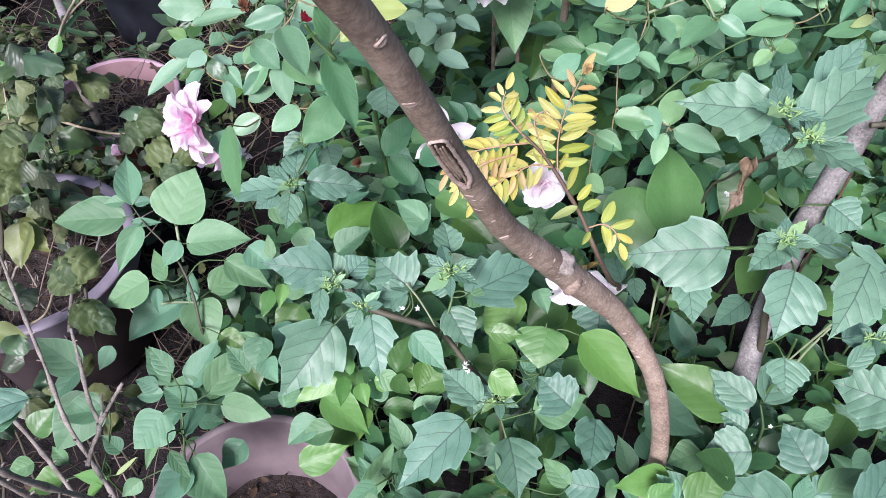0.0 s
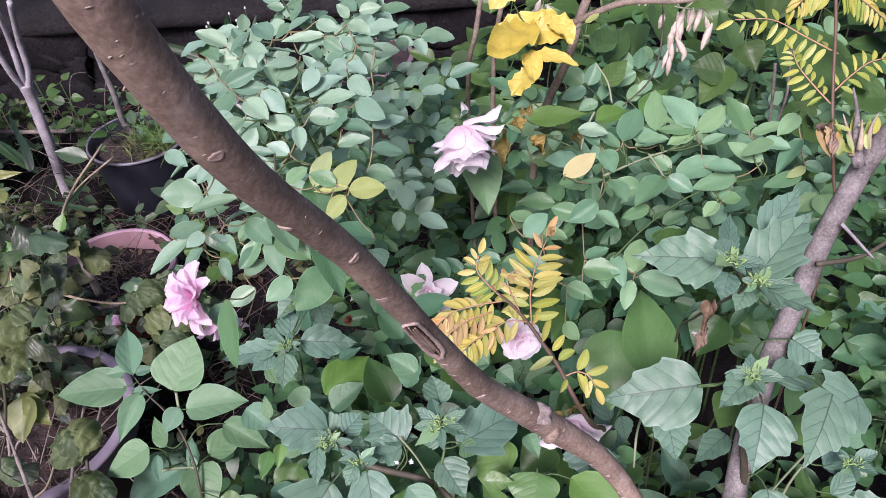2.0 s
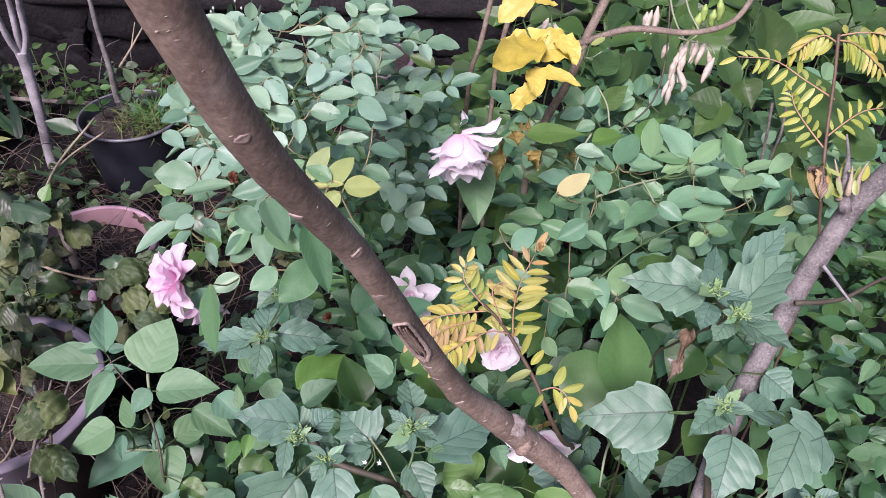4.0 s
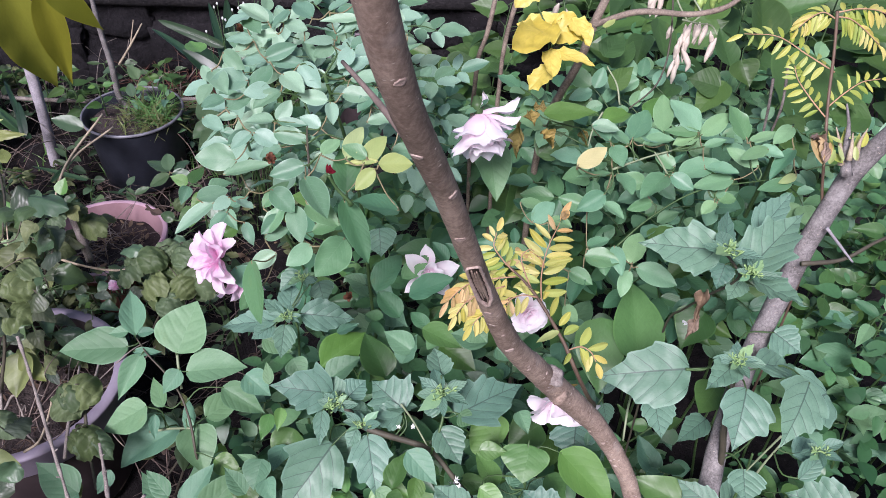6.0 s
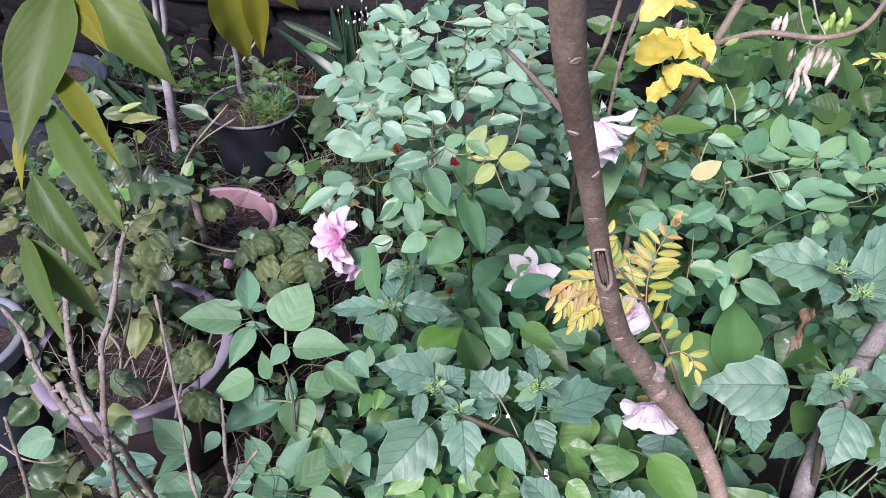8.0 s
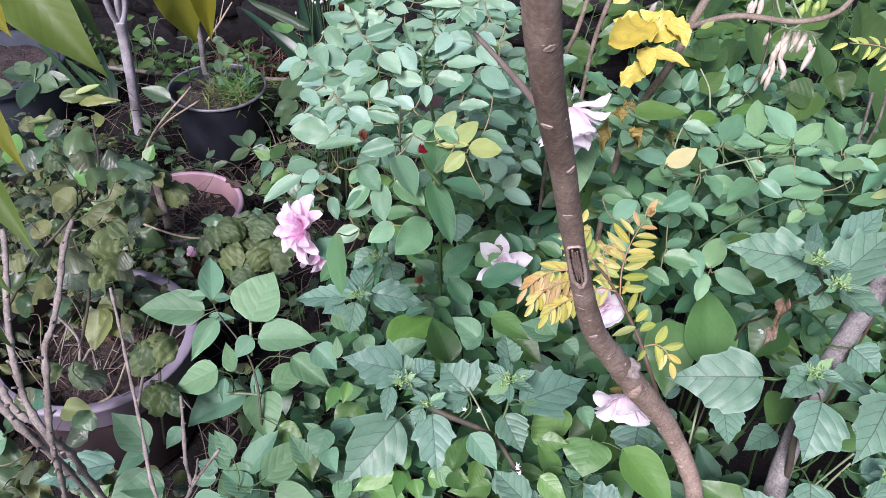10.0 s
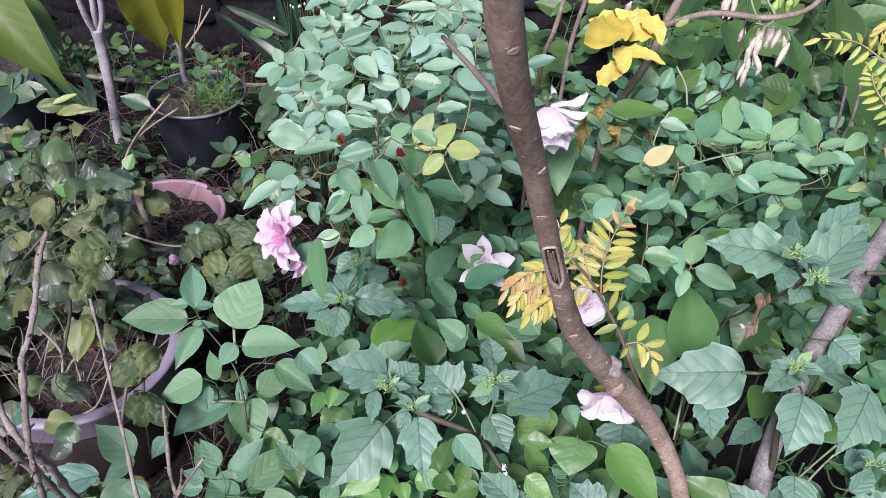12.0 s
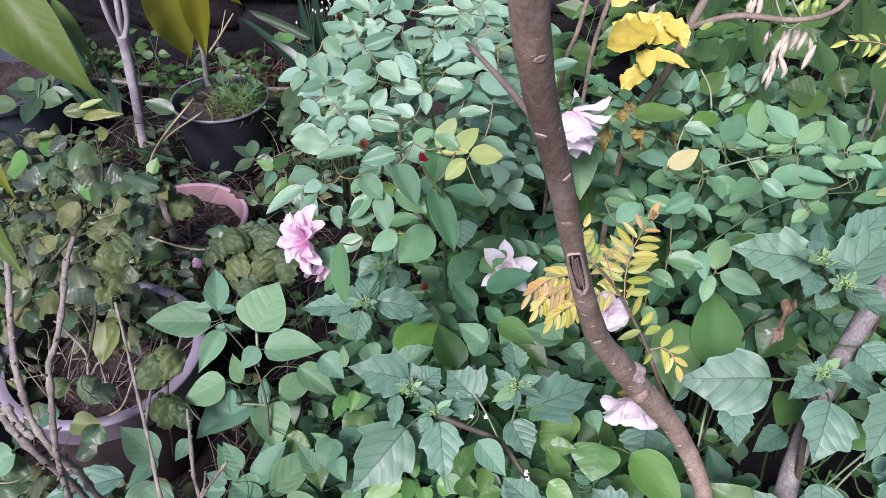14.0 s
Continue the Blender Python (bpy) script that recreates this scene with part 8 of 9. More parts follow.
leaf(PEP1, HERBY, (-0.722, 1.217, 0.475), (-0.699, 1.180, 0.468), 0.031)
leaf(PEP1, HERBY, (-0.724, 1.314, 0.358), (-0.720, 1.347, 0.365), 0.057, face=(-0.09,0.03,0.8))
leaf(PEP1, SAGY, (-0.762, 1.198, 0.457), (-0.727, 1.166, 0.455), 0.047, face=(0.32,0.08,0.8))
leaf(PEP1, BASIL, (-0.808, 1.179, 0.438), (-0.850, 1.154, 0.425), 0.052)
leaf(PEP1, HERBY2, (-0.748, 1.176, 0.430), (-0.788, 1.144, 0.415), 0.043)
leaf(PEP1, BASIL, (-0.729, 1.194, 0.480), (-0.765, 1.165, 0.464), 0.040, face=(-0.03,-0.20,0.8))
leaf(PEP1, SAGY, (-0.755, 1.158, 0.471), (-0.715, 1.134, 0.444), 0.046, face=(0.42,0.44,0.8))
leaf(PEP1, HERBY, (-0.773, 1.161, 0.477), (-0.791, 1.125, 0.464), 0.039)
leaf(PEP1, SAGY, (-0.715, 1.113, 0.446), (-0.756, 1.094, 0.443), 0.046, face=(-0.06,-0.05,0.8))
leaf(PEP1, HERBY, (-0.722, 1.209, 0.467), (-0.696, 1.226, 0.474), 0.031)
leaf(PEP1, BASIL, (-0.730, 1.245, 0.432), (-0.670, 1.195, 0.429), 0.058)
leaf(PEP1, BASIL, (-0.737, 1.240, 0.472), (-0.700, 1.199, 0.464), 0.036, face=(-0.30,-0.11,0.8))
leaf(PEP1, HERBY, (-0.812, 1.042, 0.510), (-0.786, 1.070, 0.507), 0.032)
leaf(PEP1, CRISP, (-0.623, 1.339, 0.379), (-0.577, 1.314, 0.376), 0.026)
STRAPS = plant("strap_plant", "dark green speckled strap leaves by the wall", "plant", (-0.55, 2.3, 0))
leaf(STRAPS, BLADE, (-0.558, 2.075, 0.229), (-0.866, 2.298, 0.350), 0.038)
leaf(STRAPS, BLADE, (-0.574, 2.062, 0.215), (-0.755, 2.283, 0.324), 0.070)
leaf(STRAPS, BLADE, (-0.556, 2.053, 0.202), (-0.678, 2.505, 0.366), 0.045)
leaf(STRAPS, BLADE, (-0.574, 2.062, 0.215), (-0.526, 2.278, 0.450), 0.035)
leaf(STRAPS, BLADE, (-0.584, 2.073, 0.228), (-0.681, 2.328, 0.421), 0.031)
leaf(STRAPS, BLADE, (-0.558, 2.075, 0.229), (-0.739, 2.157, 0.348), 0.052)
leaf(STRAPS, BLADE, (-0.620, 2.173, 0.346), (-0.816, 2.215, 0.409), 0.031)
leaf(STRAPS, LIMY, (-0.625, 1.950, 0.440), (-0.671, 2.020, 0.437), 0.06)
leaf(STRAPS, BLADE, (-1.231, 1.888, 0.219), (-1.444, 2.065, 0.298), 0.022)
leaf(STRAPS, BLADE, (-1.147, 1.884, 0.207), (-1.342, 2.018, 0.272), 0.025)
leaf(STRAPS, BLADE, (-1.091, 1.796, 0.255), (-1.223, 2.017, 0.317), 0.018)
leaf(STRAPS, BLADE, (-1.083, 1.797, 0.255), (-1.223, 1.920, 0.294), 0.021)
leaf(STRAPS, BLADE, (-1.204, 1.876, 0.356), (-1.362, 2.053, 0.453), 0.026)
leaf(STRAPS, BLADE, (-1.100, 1.801, 0.261), (-1.131, 1.879, 0.323), 0.026)
leaf(STRAPS, BLADE, (-0.893, 1.650, 0.224), (-1.056, 1.709, 0.229), 0.015)
leaf(STRAPS, BLADE, (-0.984, 1.643, 0.222), (-0.944, 1.761, 0.240), 0.012)
leaf(STRAPS, BLADE, (-1.309, 2.002, 0.356), (-1.438, 2.160, 0.455), 0.027)
leaf(STRAPS, WEED2, (-1.245, 2.029, 0.382), (-1.312, 1.933, 0.355), 0.040)
leaf(STRAPS, WEED2, (-1.297, 2.047, 0.407), (-1.230, 1.939, 0.357), 0.033)
leaf(STRAPS, WEED, (-0.765, 1.831, 0.422), (-0.791, 1.854, 0.443), 0.061)
leaf(STRAPS, WEED, (-0.777, 1.800, 0.387), (-0.789, 1.827, 0.406), 0.040)
leaf(STRAPS, WEED, (-0.902, 1.740, 0.328), (-0.970, 1.746, 0.346), 0.046)
leaf(STRAPS, WEED, (-0.886, 1.731, 0.316), (-0.907, 1.679, 0.312), 0.040)
leaf(STRAPS, WEED, (-0.571, 1.679, 0.385), (-0.554, 1.752, 0.411), 0.058)
leaf(STRAPS, WEED, (-0.542, 1.686, 0.391), (-0.580, 1.640, 0.375), 0.067)
leaf(STRAPS, WEED, (-0.526, 1.673, 0.374), (-0.557, 1.610, 0.370), 0.058)
leaf(STRAPS, WEED, (-0.621, 1.515, 0.352), (-0.672, 1.545, 0.354), 0.036)
leaf(STRAPS, WEED, (-0.621, 1.515, 0.352), (-0.634, 1.559, 0.364), 0.031)
leaf(STRAPS, WEED, (-0.614, 1.514, 0.350), (-0.570, 1.503, 0.339), 0.033)
leaf(STRAPS, WEED, (-0.621, 1.510, 0.347), (-0.660, 1.492, 0.331), 0.036)
leaf(STRAPS, WEED, (-0.607, 1.516, 0.352), (-0.586, 1.548, 0.357), 0.031)
leaf(STRAPS, BASIL, (-0.560, 1.384, 0.350), (-0.590, 1.399, 0.353), 0.038)
herb((-1.333, 1.571, 0.330), 101, kind=HERBY2)
herb((-1.206, 1.497, 0.390), 102, kind=HERBY)
herb((-1.135, 1.541, 0.330), 103, kind=HERBY)
herb((-1.110, 1.587, 0.300), 104, kind=HERBY)
herb((-1.250, 1.429, 0.350), 105, kind=BACK)
herb((-1.213, 1.497, 0.270), 106, kind=BACK)
herb((-1.134, 1.489, 0.290), 107, kind=HERBY)
herb((-1.012, 1.401, 0.380), 108, kind=HERBY)
herb((-0.954, 1.406, 0.380), 109, kind=BACK)
herb((-1.233, 1.388, 0.290), 110, kind=HERBY)
herb((-1.188, 1.394, 0.270), 111, kind=HERBY)
herb((-1.043, 1.335, 0.350), 112, kind=HERBY)
herb((-1.042, 1.453, 0.270), 113, kind=HERBY)
herb((-0.924, 1.390, 0.300), 114, kind=HERBY2)
herb((-0.843, 1.325, 0.350), 115, kind=BACK)
herb((-1.136, 1.213, 0.360), 116, kind=HERBY)
herb((-1.137, 1.298, 0.280), 117, kind=HERBY)
herb((-1.054, 1.338, 0.270), 118, kind=HERBY)
herb((-0.909, 1.202, 0.360), 119, kind=BACK)
herb((-0.891, 1.320, 0.310), 120, kind=BACK)
herb((-0.812, 1.225, 0.360), 121, kind=HERBY)
herb((-1.145, 1.177, 0.300), 122, kind=HERBY2)
herb((-1.066, 1.175, 0.310), 123, kind=HERBY)
herb((-1.027, 1.210, 0.310), 124, kind=HERBY)
herb((-0.935, 1.211, 0.270), 125, kind=HERBY)
herb((-0.866, 1.240, 0.280), 126, kind=HERBY)
herb((-0.788, 1.146, 0.350), 127, kind=HERBY)
herb((-1.077, 1.083, 0.340), 128, kind=HERBY2)
herb((-1.045, 1.132, 0.300), 129, kind=HERBY)
herb((-0.916, 1.078, 0.330), 130, kind=HERBY)
herb((-0.922, 1.134, 0.290), 131, kind=HERBY)
herb((-0.784, 1.036, 0.380), 132, kind=HERBY2)
herb((-0.786, 1.159, 0.300), 133, kind=BACK)
herb((-0.971, 0.937, 0.380), 134, kind=HERBY2)
herb((-0.980, 1.013, 0.340), 135, kind=BACK)
herb((-0.887, 1.014, 0.330), 136, kind=HERBY)
herb((-0.825, 0.968, 0.390), 137, kind=HERBY)
herb((-0.747, 0.990, 0.370), 138, kind=HERBY2)
herb((-0.740, 1.050, 0.290), 139, kind=HERBY)
herb((-0.687, 1.206, 0.300), 140, pairs=3, size=0.04, kind=HERBY)
herb((-0.700, 1.137, 0.310), 141, pairs=3, size=0.04, kind=HERBY2)
herb((-0.710, 1.351, 0.210), 142, pairs=3, size=0.04, kind=HERBY2)
herb((-0.762, 1.195, 0.320), 143, pairs=3, size=0.04, kind=HERBY2)
herb((-0.829, 1.225, 0.220), 144, pairs=3, size=0.04, kind=HERBY)
herb((-0.682, 1.086, 0.310), 145, pairs=3, size=0.04, kind=HERBY2)
herb((-0.586, 1.116, 0.290), 146, pairs=3, size=0.04, kind=HERBY)
herb((-0.956, 0.926, 0.280), 147, pairs=3, size=0.04, kind=HERBY2)
herb((-0.931, 0.823, 0.300), 148, pairs=3, size=0.04, kind=HERBY)
herb((-0.911, 0.857, 0.280), 149, pairs=3, size=0.04, kind=HERBY)
herb((-0.776, 0.631, 0.260), 150, pairs=3, size=0.04, kind=HERBY)
herb((-0.777, 0.566, 0.310), 151, pairs=3, size=0.04, kind=HERBY2)
herb((-0.668, 0.614, 0.300), 152, pairs=3, size=0.04, kind=HERBY)
herb((-0.588, 0.615, 0.310), 153, pairs=3, size=0.04, kind=HERBY)
herb((-0.537, 0.635, 0.270), 154, pairs=3, size=0.04, kind=HERBY)
herb((-0.530, 0.879, 0.210), 155, pairs=3, size=0.04, kind=HERBY2)
herb((-0.457, 0.832, 0.310), 156, pairs=3, size=0.04, kind=HERBY2)
tangle("dry_stalks", "tangle of dry brown stalks in the mauve pot", (BIG_POT[0], BIG_POT[1], 0.22), 0.13, 34, 1, 0.1)
tangle("dry_stalks", "pale dead stalks fallen together in the mauve pot", (BIG_POT[0], BIG_POT[1], 0.225), 0.13, 14, 11, 0.14, STICK)
tangle("dry_stalks", "tangle of dry brown stalks in the pink pot", (PINK_POT[0], PINK_POT[1], 0.15), 0.08, 45, 2, 0.05, STICK)
tangle("dry_stalks", "dry brown stalks on the soil among the pots", (-0.55, 1.15, 0.0), 0.3, 90, 3, 0.1)
seed_grass('seed_grass', 'thin green grass dotted with white seed heads', (-0.456, 1.793, 0.621), 0.035, 34, 5, 0.62)
tangle("dry_stalks", "heap of thin rust-brown twigs behind the black pot", (-0.808, 2.524, 0.02), 0.17, 190, 12, 0.12, RUST_TWIG)
tangle("dry_stalks", "thin pale twigs leaning on the dark wall", (-1.0, 2.32, 0.02), 0.5, 60, 13, 0.22, STICK)
tangle("dry_stalks", "tall dry stalks about the grey tree", (-1.15, 2.15, 0.0), 0.45, 130, 6, 0.14)
tangle("dry_stalks", "dry brown stalks beside the black pot", (-0.72, 1.72, 0.0), 0.2, 60, 7, 0.14)
tangle("dry_stalks", "dry brown stalks against the wall", (-0.6, 2.2, 0.0), 0.28, 90, 4, 0.12)
tangle("dry_stalks", "dry brown stalks at the foot of the pots", (-0.4, 0.6, 0.0), 0.25, 70, 5, 0.12)
SPRAY1 = plant("feathery_sprig", "young sprig with pale golden and copper feathery leaflets", "shrub", (0.16, 0.5, 0))
stem(SPRAY1, [(0.081, 0.535, 0.932), (0.095, 0.527, 0.922), (0.109, 0.516, 0.909), (0.124, 0.501, 0.891), (0.139, 0.485, 0.870), (0.151, 0.467, 0.849), (0.168, 0.467, 0.810), (0.199, 0.530, 0.712), (0.240, 0.720, 0.400), (0.245, 0.740, -0.010)], 0.0014, 0.0030, RED_STEM)
spray(SPRAY1, [(0.114, 0.512, 0.904), (0.114, 0.532, 0.926), (0.120, 0.549, 0.946), (0.133, 0.568, 0.966)], 8, 0.030, 0.0098, (GILT3, GILT, GILT, GILT, GILT2), droop=0.12, fan=80, seed=2, stem_mat=TAN_STEM, r=0.0009)
spray(SPRAY1, [(0.085, 0.532, 0.929), (0.073, 0.540, 0.939), (0.064, 0.549, 0.950), (0.067, 0.558, 0.960)], 7, 0.021, 0.0075, (GILT3, GILT), droop=0.4, seed=1, stem_mat=TAN_STEM, r=0.0009)
spray(SPRAY1, [(0.103, 0.522, 0.916), (0.096, 0.533, 0.929), (0.093, 0.543, 0.941), (0.102, 0.548, 0.946), (0.110, 0.544, 0.941)], 6, 0.019, 0.0072, (GILT, GILT2, GILT2), droop=0.9, seed=3, stem_mat=TAN_STEM, r=0.0009)
spray(SPRAY1, [(0.087, 0.529, 0.925), (0.061, 0.526, 0.924), (0.036, 0.521, 0.920), (0.018, 0.510, 0.909)], 10, 0.026, 0.0082, (GILT, GILT, GILT2), droop=1.0, seed=4, stem_mat=TAN_STEM, r=0.0009)
spray(SPRAY1, [(0.076, 0.522, 0.918), (0.052, 0.516, 0.914), (0.035, 0.509, 0.906), (0.026, 0.501, 0.898)], 8, 0.023, 0.0074, (GILT2, GILT2, GILT), droop=0.9, seed=6, stem_mat=TAN_STEM, r=0.0009)
spray(SPRAY1, [(0.088, 0.518, 0.912), (0.069, 0.509, 0.903), (0.052, 0.501, 0.896), (0.042, 0.494, 0.889)], 8, 0.025, 0.0085, (GILT, GILT), droop=1.0, seed=5, stem_mat=TAN_STEM, r=0.0009)
spray(SPRAY1, [(0.142, 0.481, 0.866), (0.156, 0.484, 0.868), (0.166, 0.481, 0.864), (0.172, 0.474, 0.856)], 3, 0.026, 0.0088, (GILT3, GILT), droop=0.5, fan=70, start=0.3, seed=7, stem_mat=TAN_STEM, r=0.0009)
spray(SPRAY1, [(0.109, 0.512, 0.912), (0.094, 0.513, 0.914), (0.082, 0.510, 0.911), (0.077, 0.505, 0.906)], 3, 0.021, 0.0075, (GILT, GILT2), droop=0.9, fan=80, start=0.2, seed=9, stem_mat=TAN_STEM, r=0.0009)
leaf(SPRAY1, GILT3, (0.137, 0.488, 0.882), (0.154, 0.496, 0.886), 0.009, stalk=False)
leaf(SPRAY1, PALE, (0.132, 0.490, 0.885), (0.112, 0.481, 0.880), 0.009, stalk=False)
leaf(SPRAY1, GILT3, (0.132, 0.494, 0.889), (0.144, 0.505, 0.899), 0.008, stalk=False)
leaf(SPRAY1, GILT, (0.123, 0.500, 0.896), (0.133, 0.521, 0.907), 0.007, stalk=False)
leaf(SPRAY1, GILT, (0.115, 0.511, 0.910), (0.124, 0.529, 0.915), 0.006, stalk=False)
leaf(SPRAY1, GILT3, (0.144, 0.476, 0.867), (0.137, 0.464, 0.863), 0.006, stalk=False)
rose((0.135, 0.570, 0.969), (0.2, -0.3, 0.9), 0.02, ((4, 12, 0.75),), COPPER, 'small copper leaf bud', 41)
YELLOWS = plant("yellowing_shrub", "shrub branch with bright yellow dying leaves", "shrub", (0.25, 1.1, 0))
stem(YELLOWS, [(0.240, 0.940, 1.080), (0.214, 0.917, 1.023), (0.201, 0.913, 0.971), (0.182, 0.926, 0.910), (0.168, 0.969, 0.807), (0.173, 0.989, -0.010)], 0.006, 0.0055, BARK_TAN, 'branch')
stem(YELLOWS, [(0.207, 0.915, 1.020), (0.266, 0.909, 1.044), (0.337, 0.890, 1.051), (0.380, 0.890, 1.066), (0.402, 0.902, 1.095), (0.411, 0.914, 1.125)], 0.0045, 0.003, BARK_TAN, 'branch')
stem(YELLOWS, [(0.111, 1.185, 0.982), (0.093, 1.168, 0.886), (0.080, 1.180, 0.824), (0.085, 1.200, -0.010)], 0.0042, 0.004, BARK_TAN, 'branch')
stem(YELLOWS, [(0.151, 1.186, 0.983), (0.132, 1.168, 0.917), (0.121, 1.166, 0.838), (0.126, 1.186, -0.010)], 0.0042, 0.004, BARK_TAN, 'branch')
stem(YELLOWS, [(0.143, 0.812, 1.038), (0.161, 0.835, 1.034), (0.187, 0.887, 1.018), (0.206, 0.919, 1.010)], 0.002, 0.0014, BROWN_STEM, 'twig')
stem(YELLOWS, [(0.244, 0.831, 0.952), (0.240, 0.848, 0.972), (0.227, 0.863, 0.990)], 0.0014, 0.001, PALE_STEM, 'twig')
stem(YELLOWS, [(0.222, 0.824, 0.945), (0.210, 0.811, 0.929), (0.203, 0.795, 0.910)], 0.0015, 0.001, PALE_STEM, 'twig')
leaf(YELLOWS, GOLDEN, (0.136, 0.866, 1.102), (0.098, 0.839, 1.082), 0.036)
leaf(YELLOWS, GOLDEN, (0.146, 0.831, 1.061), (0.090, 0.768, 1.059), 0.040)
leaf(YELLOWS, GOLDEN, (0.157, 0.836, 1.066), (0.105, 0.852, 1.049), 0.028)
leaf(YELLOWS, GOLDEN, (0.142, 0.828, 1.057), (0.191, 0.825, 1.052), 0.039)
leaf(YELLOWS, GOLDEN, (0.167, 0.837, 1.067), (0.187, 0.802, 1.049), 0.028)
leaf(YELLOWS, GOLDEN, (0.141, 0.812, 1.038), (0.142, 0.772, 1.022), 0.022)
leaf(YELLOWS, GOLDEN, (0.146, 0.800, 1.025), (0.117, 0.787, 0.998), 0.028)
leaf(YELLOWS, GOLDEN, (0.147, 0.811, 1.037), (0.191, 0.777, 1.037), 0.019)
leaf(YELLOWS, GOLDEN, (0.136, 0.863, 1.099), (0.166, 0.860, 1.092), 0.010)
leaf(YELLOWS, PALE, (0.206, 0.830, 1.059), (0.220, 0.841, 1.063), 0.009)
leaf(YELLOWS, CRISP2, (0.125, 0.824, 0.945), (0.132, 0.804, 0.934), 0.028)
leaf(YELLOWS, CRISP2, (0.113, 0.798, 0.945), (0.107, 0.755, 0.917), 0.023)
leaf(YELLOWS, CRISP2, (0.140, 0.806, 0.924), (0.157, 0.791, 0.910), 0.028)
leaf(YELLOWS, CRISP2, (0.132, 0.827, 0.948), (0.149, 0.827, 0.948), 0.025)
leaf(YELLOWS, CRISP2, (0.203, 0.850, 0.898), (0.209, 0.824, 0.890), 0.019)
PODS = plant("podded_climber", "climber with a cluster of pale dry seed pods", "climber", (0.45, 1.2, 0))
stem(PODS, [(0.314, 0.971, 1.085), (0.325, 0.939, 1.047), (0.338, 0.922, 1.027)], 0.0018, 0.0012, PALE_STEM)
stem(PODS, [(0.332, 0.971, 1.085), (0.344, 0.944, 1.053), (0.356, 0.928, 1.034), (0.344, 0.920, 1.025)], 0.0018, 0.0012, PALE_STEM)
stem(PODS, [(0.331, 0.923, 1.028), (0.349, 0.920, 1.025), (0.371, 0.918, 1.022), (0.378, 0.910, 1.013)], 0.0014, 0.001, PALE_STEM)
stem(PODS, [(0.319, 0.953, 1.063), (0.318, 0.925, 1.031), (0.316, 0.906, 1.009)], 0.0014, 0.001, BROWN_STEM)
stem(PODS, [(0.316, 0.906, 1.009), (0.309, 0.883, 0.982), (0.295, 0.864, 0.960), (0.261, 0.845, 0.938)], 0.0014, 0.001, BROWN_STEM)
pod(PODS, (0.365, 0.919, 1.023), (-0.2, -0.1, -1), 0.030, 0.0065, POD)
pod(PODS, (0.369, 0.913, 1.017), (0.25, -0.1, -1), 0.030, 0.0065, POD)
pod(PODS, (0.372, 0.910, 1.013), (0.1, 0.1, -1), 0.030, 0.0065, POD)
pod(PODS, (0.355, 0.919, 1.024), (-0.3, -0.2, -1), 0.030, 0.0065, POD)
pod(PODS, (0.342, 0.915, 1.018), (-0.15, 0.1, -1), 0.030, 0.0065, POD)
pod(PODS, (0.333, 0.903, 1.005), (0.05, -0.3, -1), 0.030, 0.0065, POD)
pod(PODS, (0.321, 0.888, 0.988), (-0.2, -0.1, -1), 0.030, 0.0065, POD)
pod(PODS, (0.336, 0.919, 1.023), (0.17, 0.07, -1), 0.035, 0.0078, POD)
pod(PODS, (0.344, 0.920, 1.025), (-0.41, -0.45, -1), 0.034, 0.0078, POD)
pod(PODS, (0.349, 0.921, 1.026), (0.09, -0.06, -1), 0.037, 0.0078, POD)
pod(PODS, (0.332, 0.911, 1.014), (-0.01, -0.32, -1), 0.032, 0.0078, POD)
pod(PODS, (0.327, 0.904, 1.007), (-0.06, -0.14, -1), 0.032, 0.0078, POD)
pod(PODS, (0.340, 0.909, 1.012), (-0.07, -0.40, -1), 0.032, 0.0078, POD)
pod(PODS, (0.326, 0.894, 0.994), (-0.17, -0.26, -1), 0.034, 0.0078, POD)
pod(PODS, (0.323, 0.884, 0.982), (0.02, 0.10, -1), 0.039, 0.0078, POD)
pod(PODS, (0.331, 0.898, 0.999), (0.17, -0.17, -1), 0.035, 0.0078, POD)
pod(PODS, (0.365, 0.921, 1.025), (-0.16, -0.34, -1), 0.023, 0.0078, POD)
pod(PODS, (0.377, 0.908, 1.010), (-0.43, -0.48, -1), 0.034, 0.0078, POD)
pod(PODS, (0.371, 0.904, 1.006), (-0.15, -0.31, -1), 0.027, 0.0078, POD)
pod(PODS, (0.318, 0.918, 1.023), (-0.20, 0.04, -1), 0.027, 0.0078, POD)
pod(PODS, (0.355, 0.921, 1.026), (-0.11, -0.16, -1), 0.027, 0.0078, POD)
pod(PODS, (0.304, 0.948, 1.058), (-0.30, -0.49, -1), 0.039, 0.0078, POD)
pod(PODS, (0.297, 0.945, 1.054), (-0.24, -0.42, -1), 0.032, 0.0078, POD)
pod(PODS, (0.291, 0.943, 1.052), (-0.12, 0.10, -1), 0.027, 0.0078, POD)
pod(PODS, (0.365, 0.952, 1.061), (-0.01, -0.39, -1), 0.027, 0.0105, GREEN_POD)
pod(PODS, (0.376, 0.947, 1.056), (0.13, -0.02, -1), 0.027, 0.0105, GREEN_POD)
pod(PODS, (0.358, 0.944, 1.053), (0.03, 0.04, -1), 0.030, 0.0105, GREEN_POD)
pod(PODS, (0.383, 0.957, 1.067), (0.05, -0.03, -1), 0.032, 0.0105, GREEN_POD)
pod(PODS, (0.167, 0.935, 1.043), (-0.22, 0.09, -1), 0.023, 0.0078, POD)
pod(PODS, (0.175, 0.930, 1.038), (0.18, -0.40, -1), 0.023, 0.0078, POD)
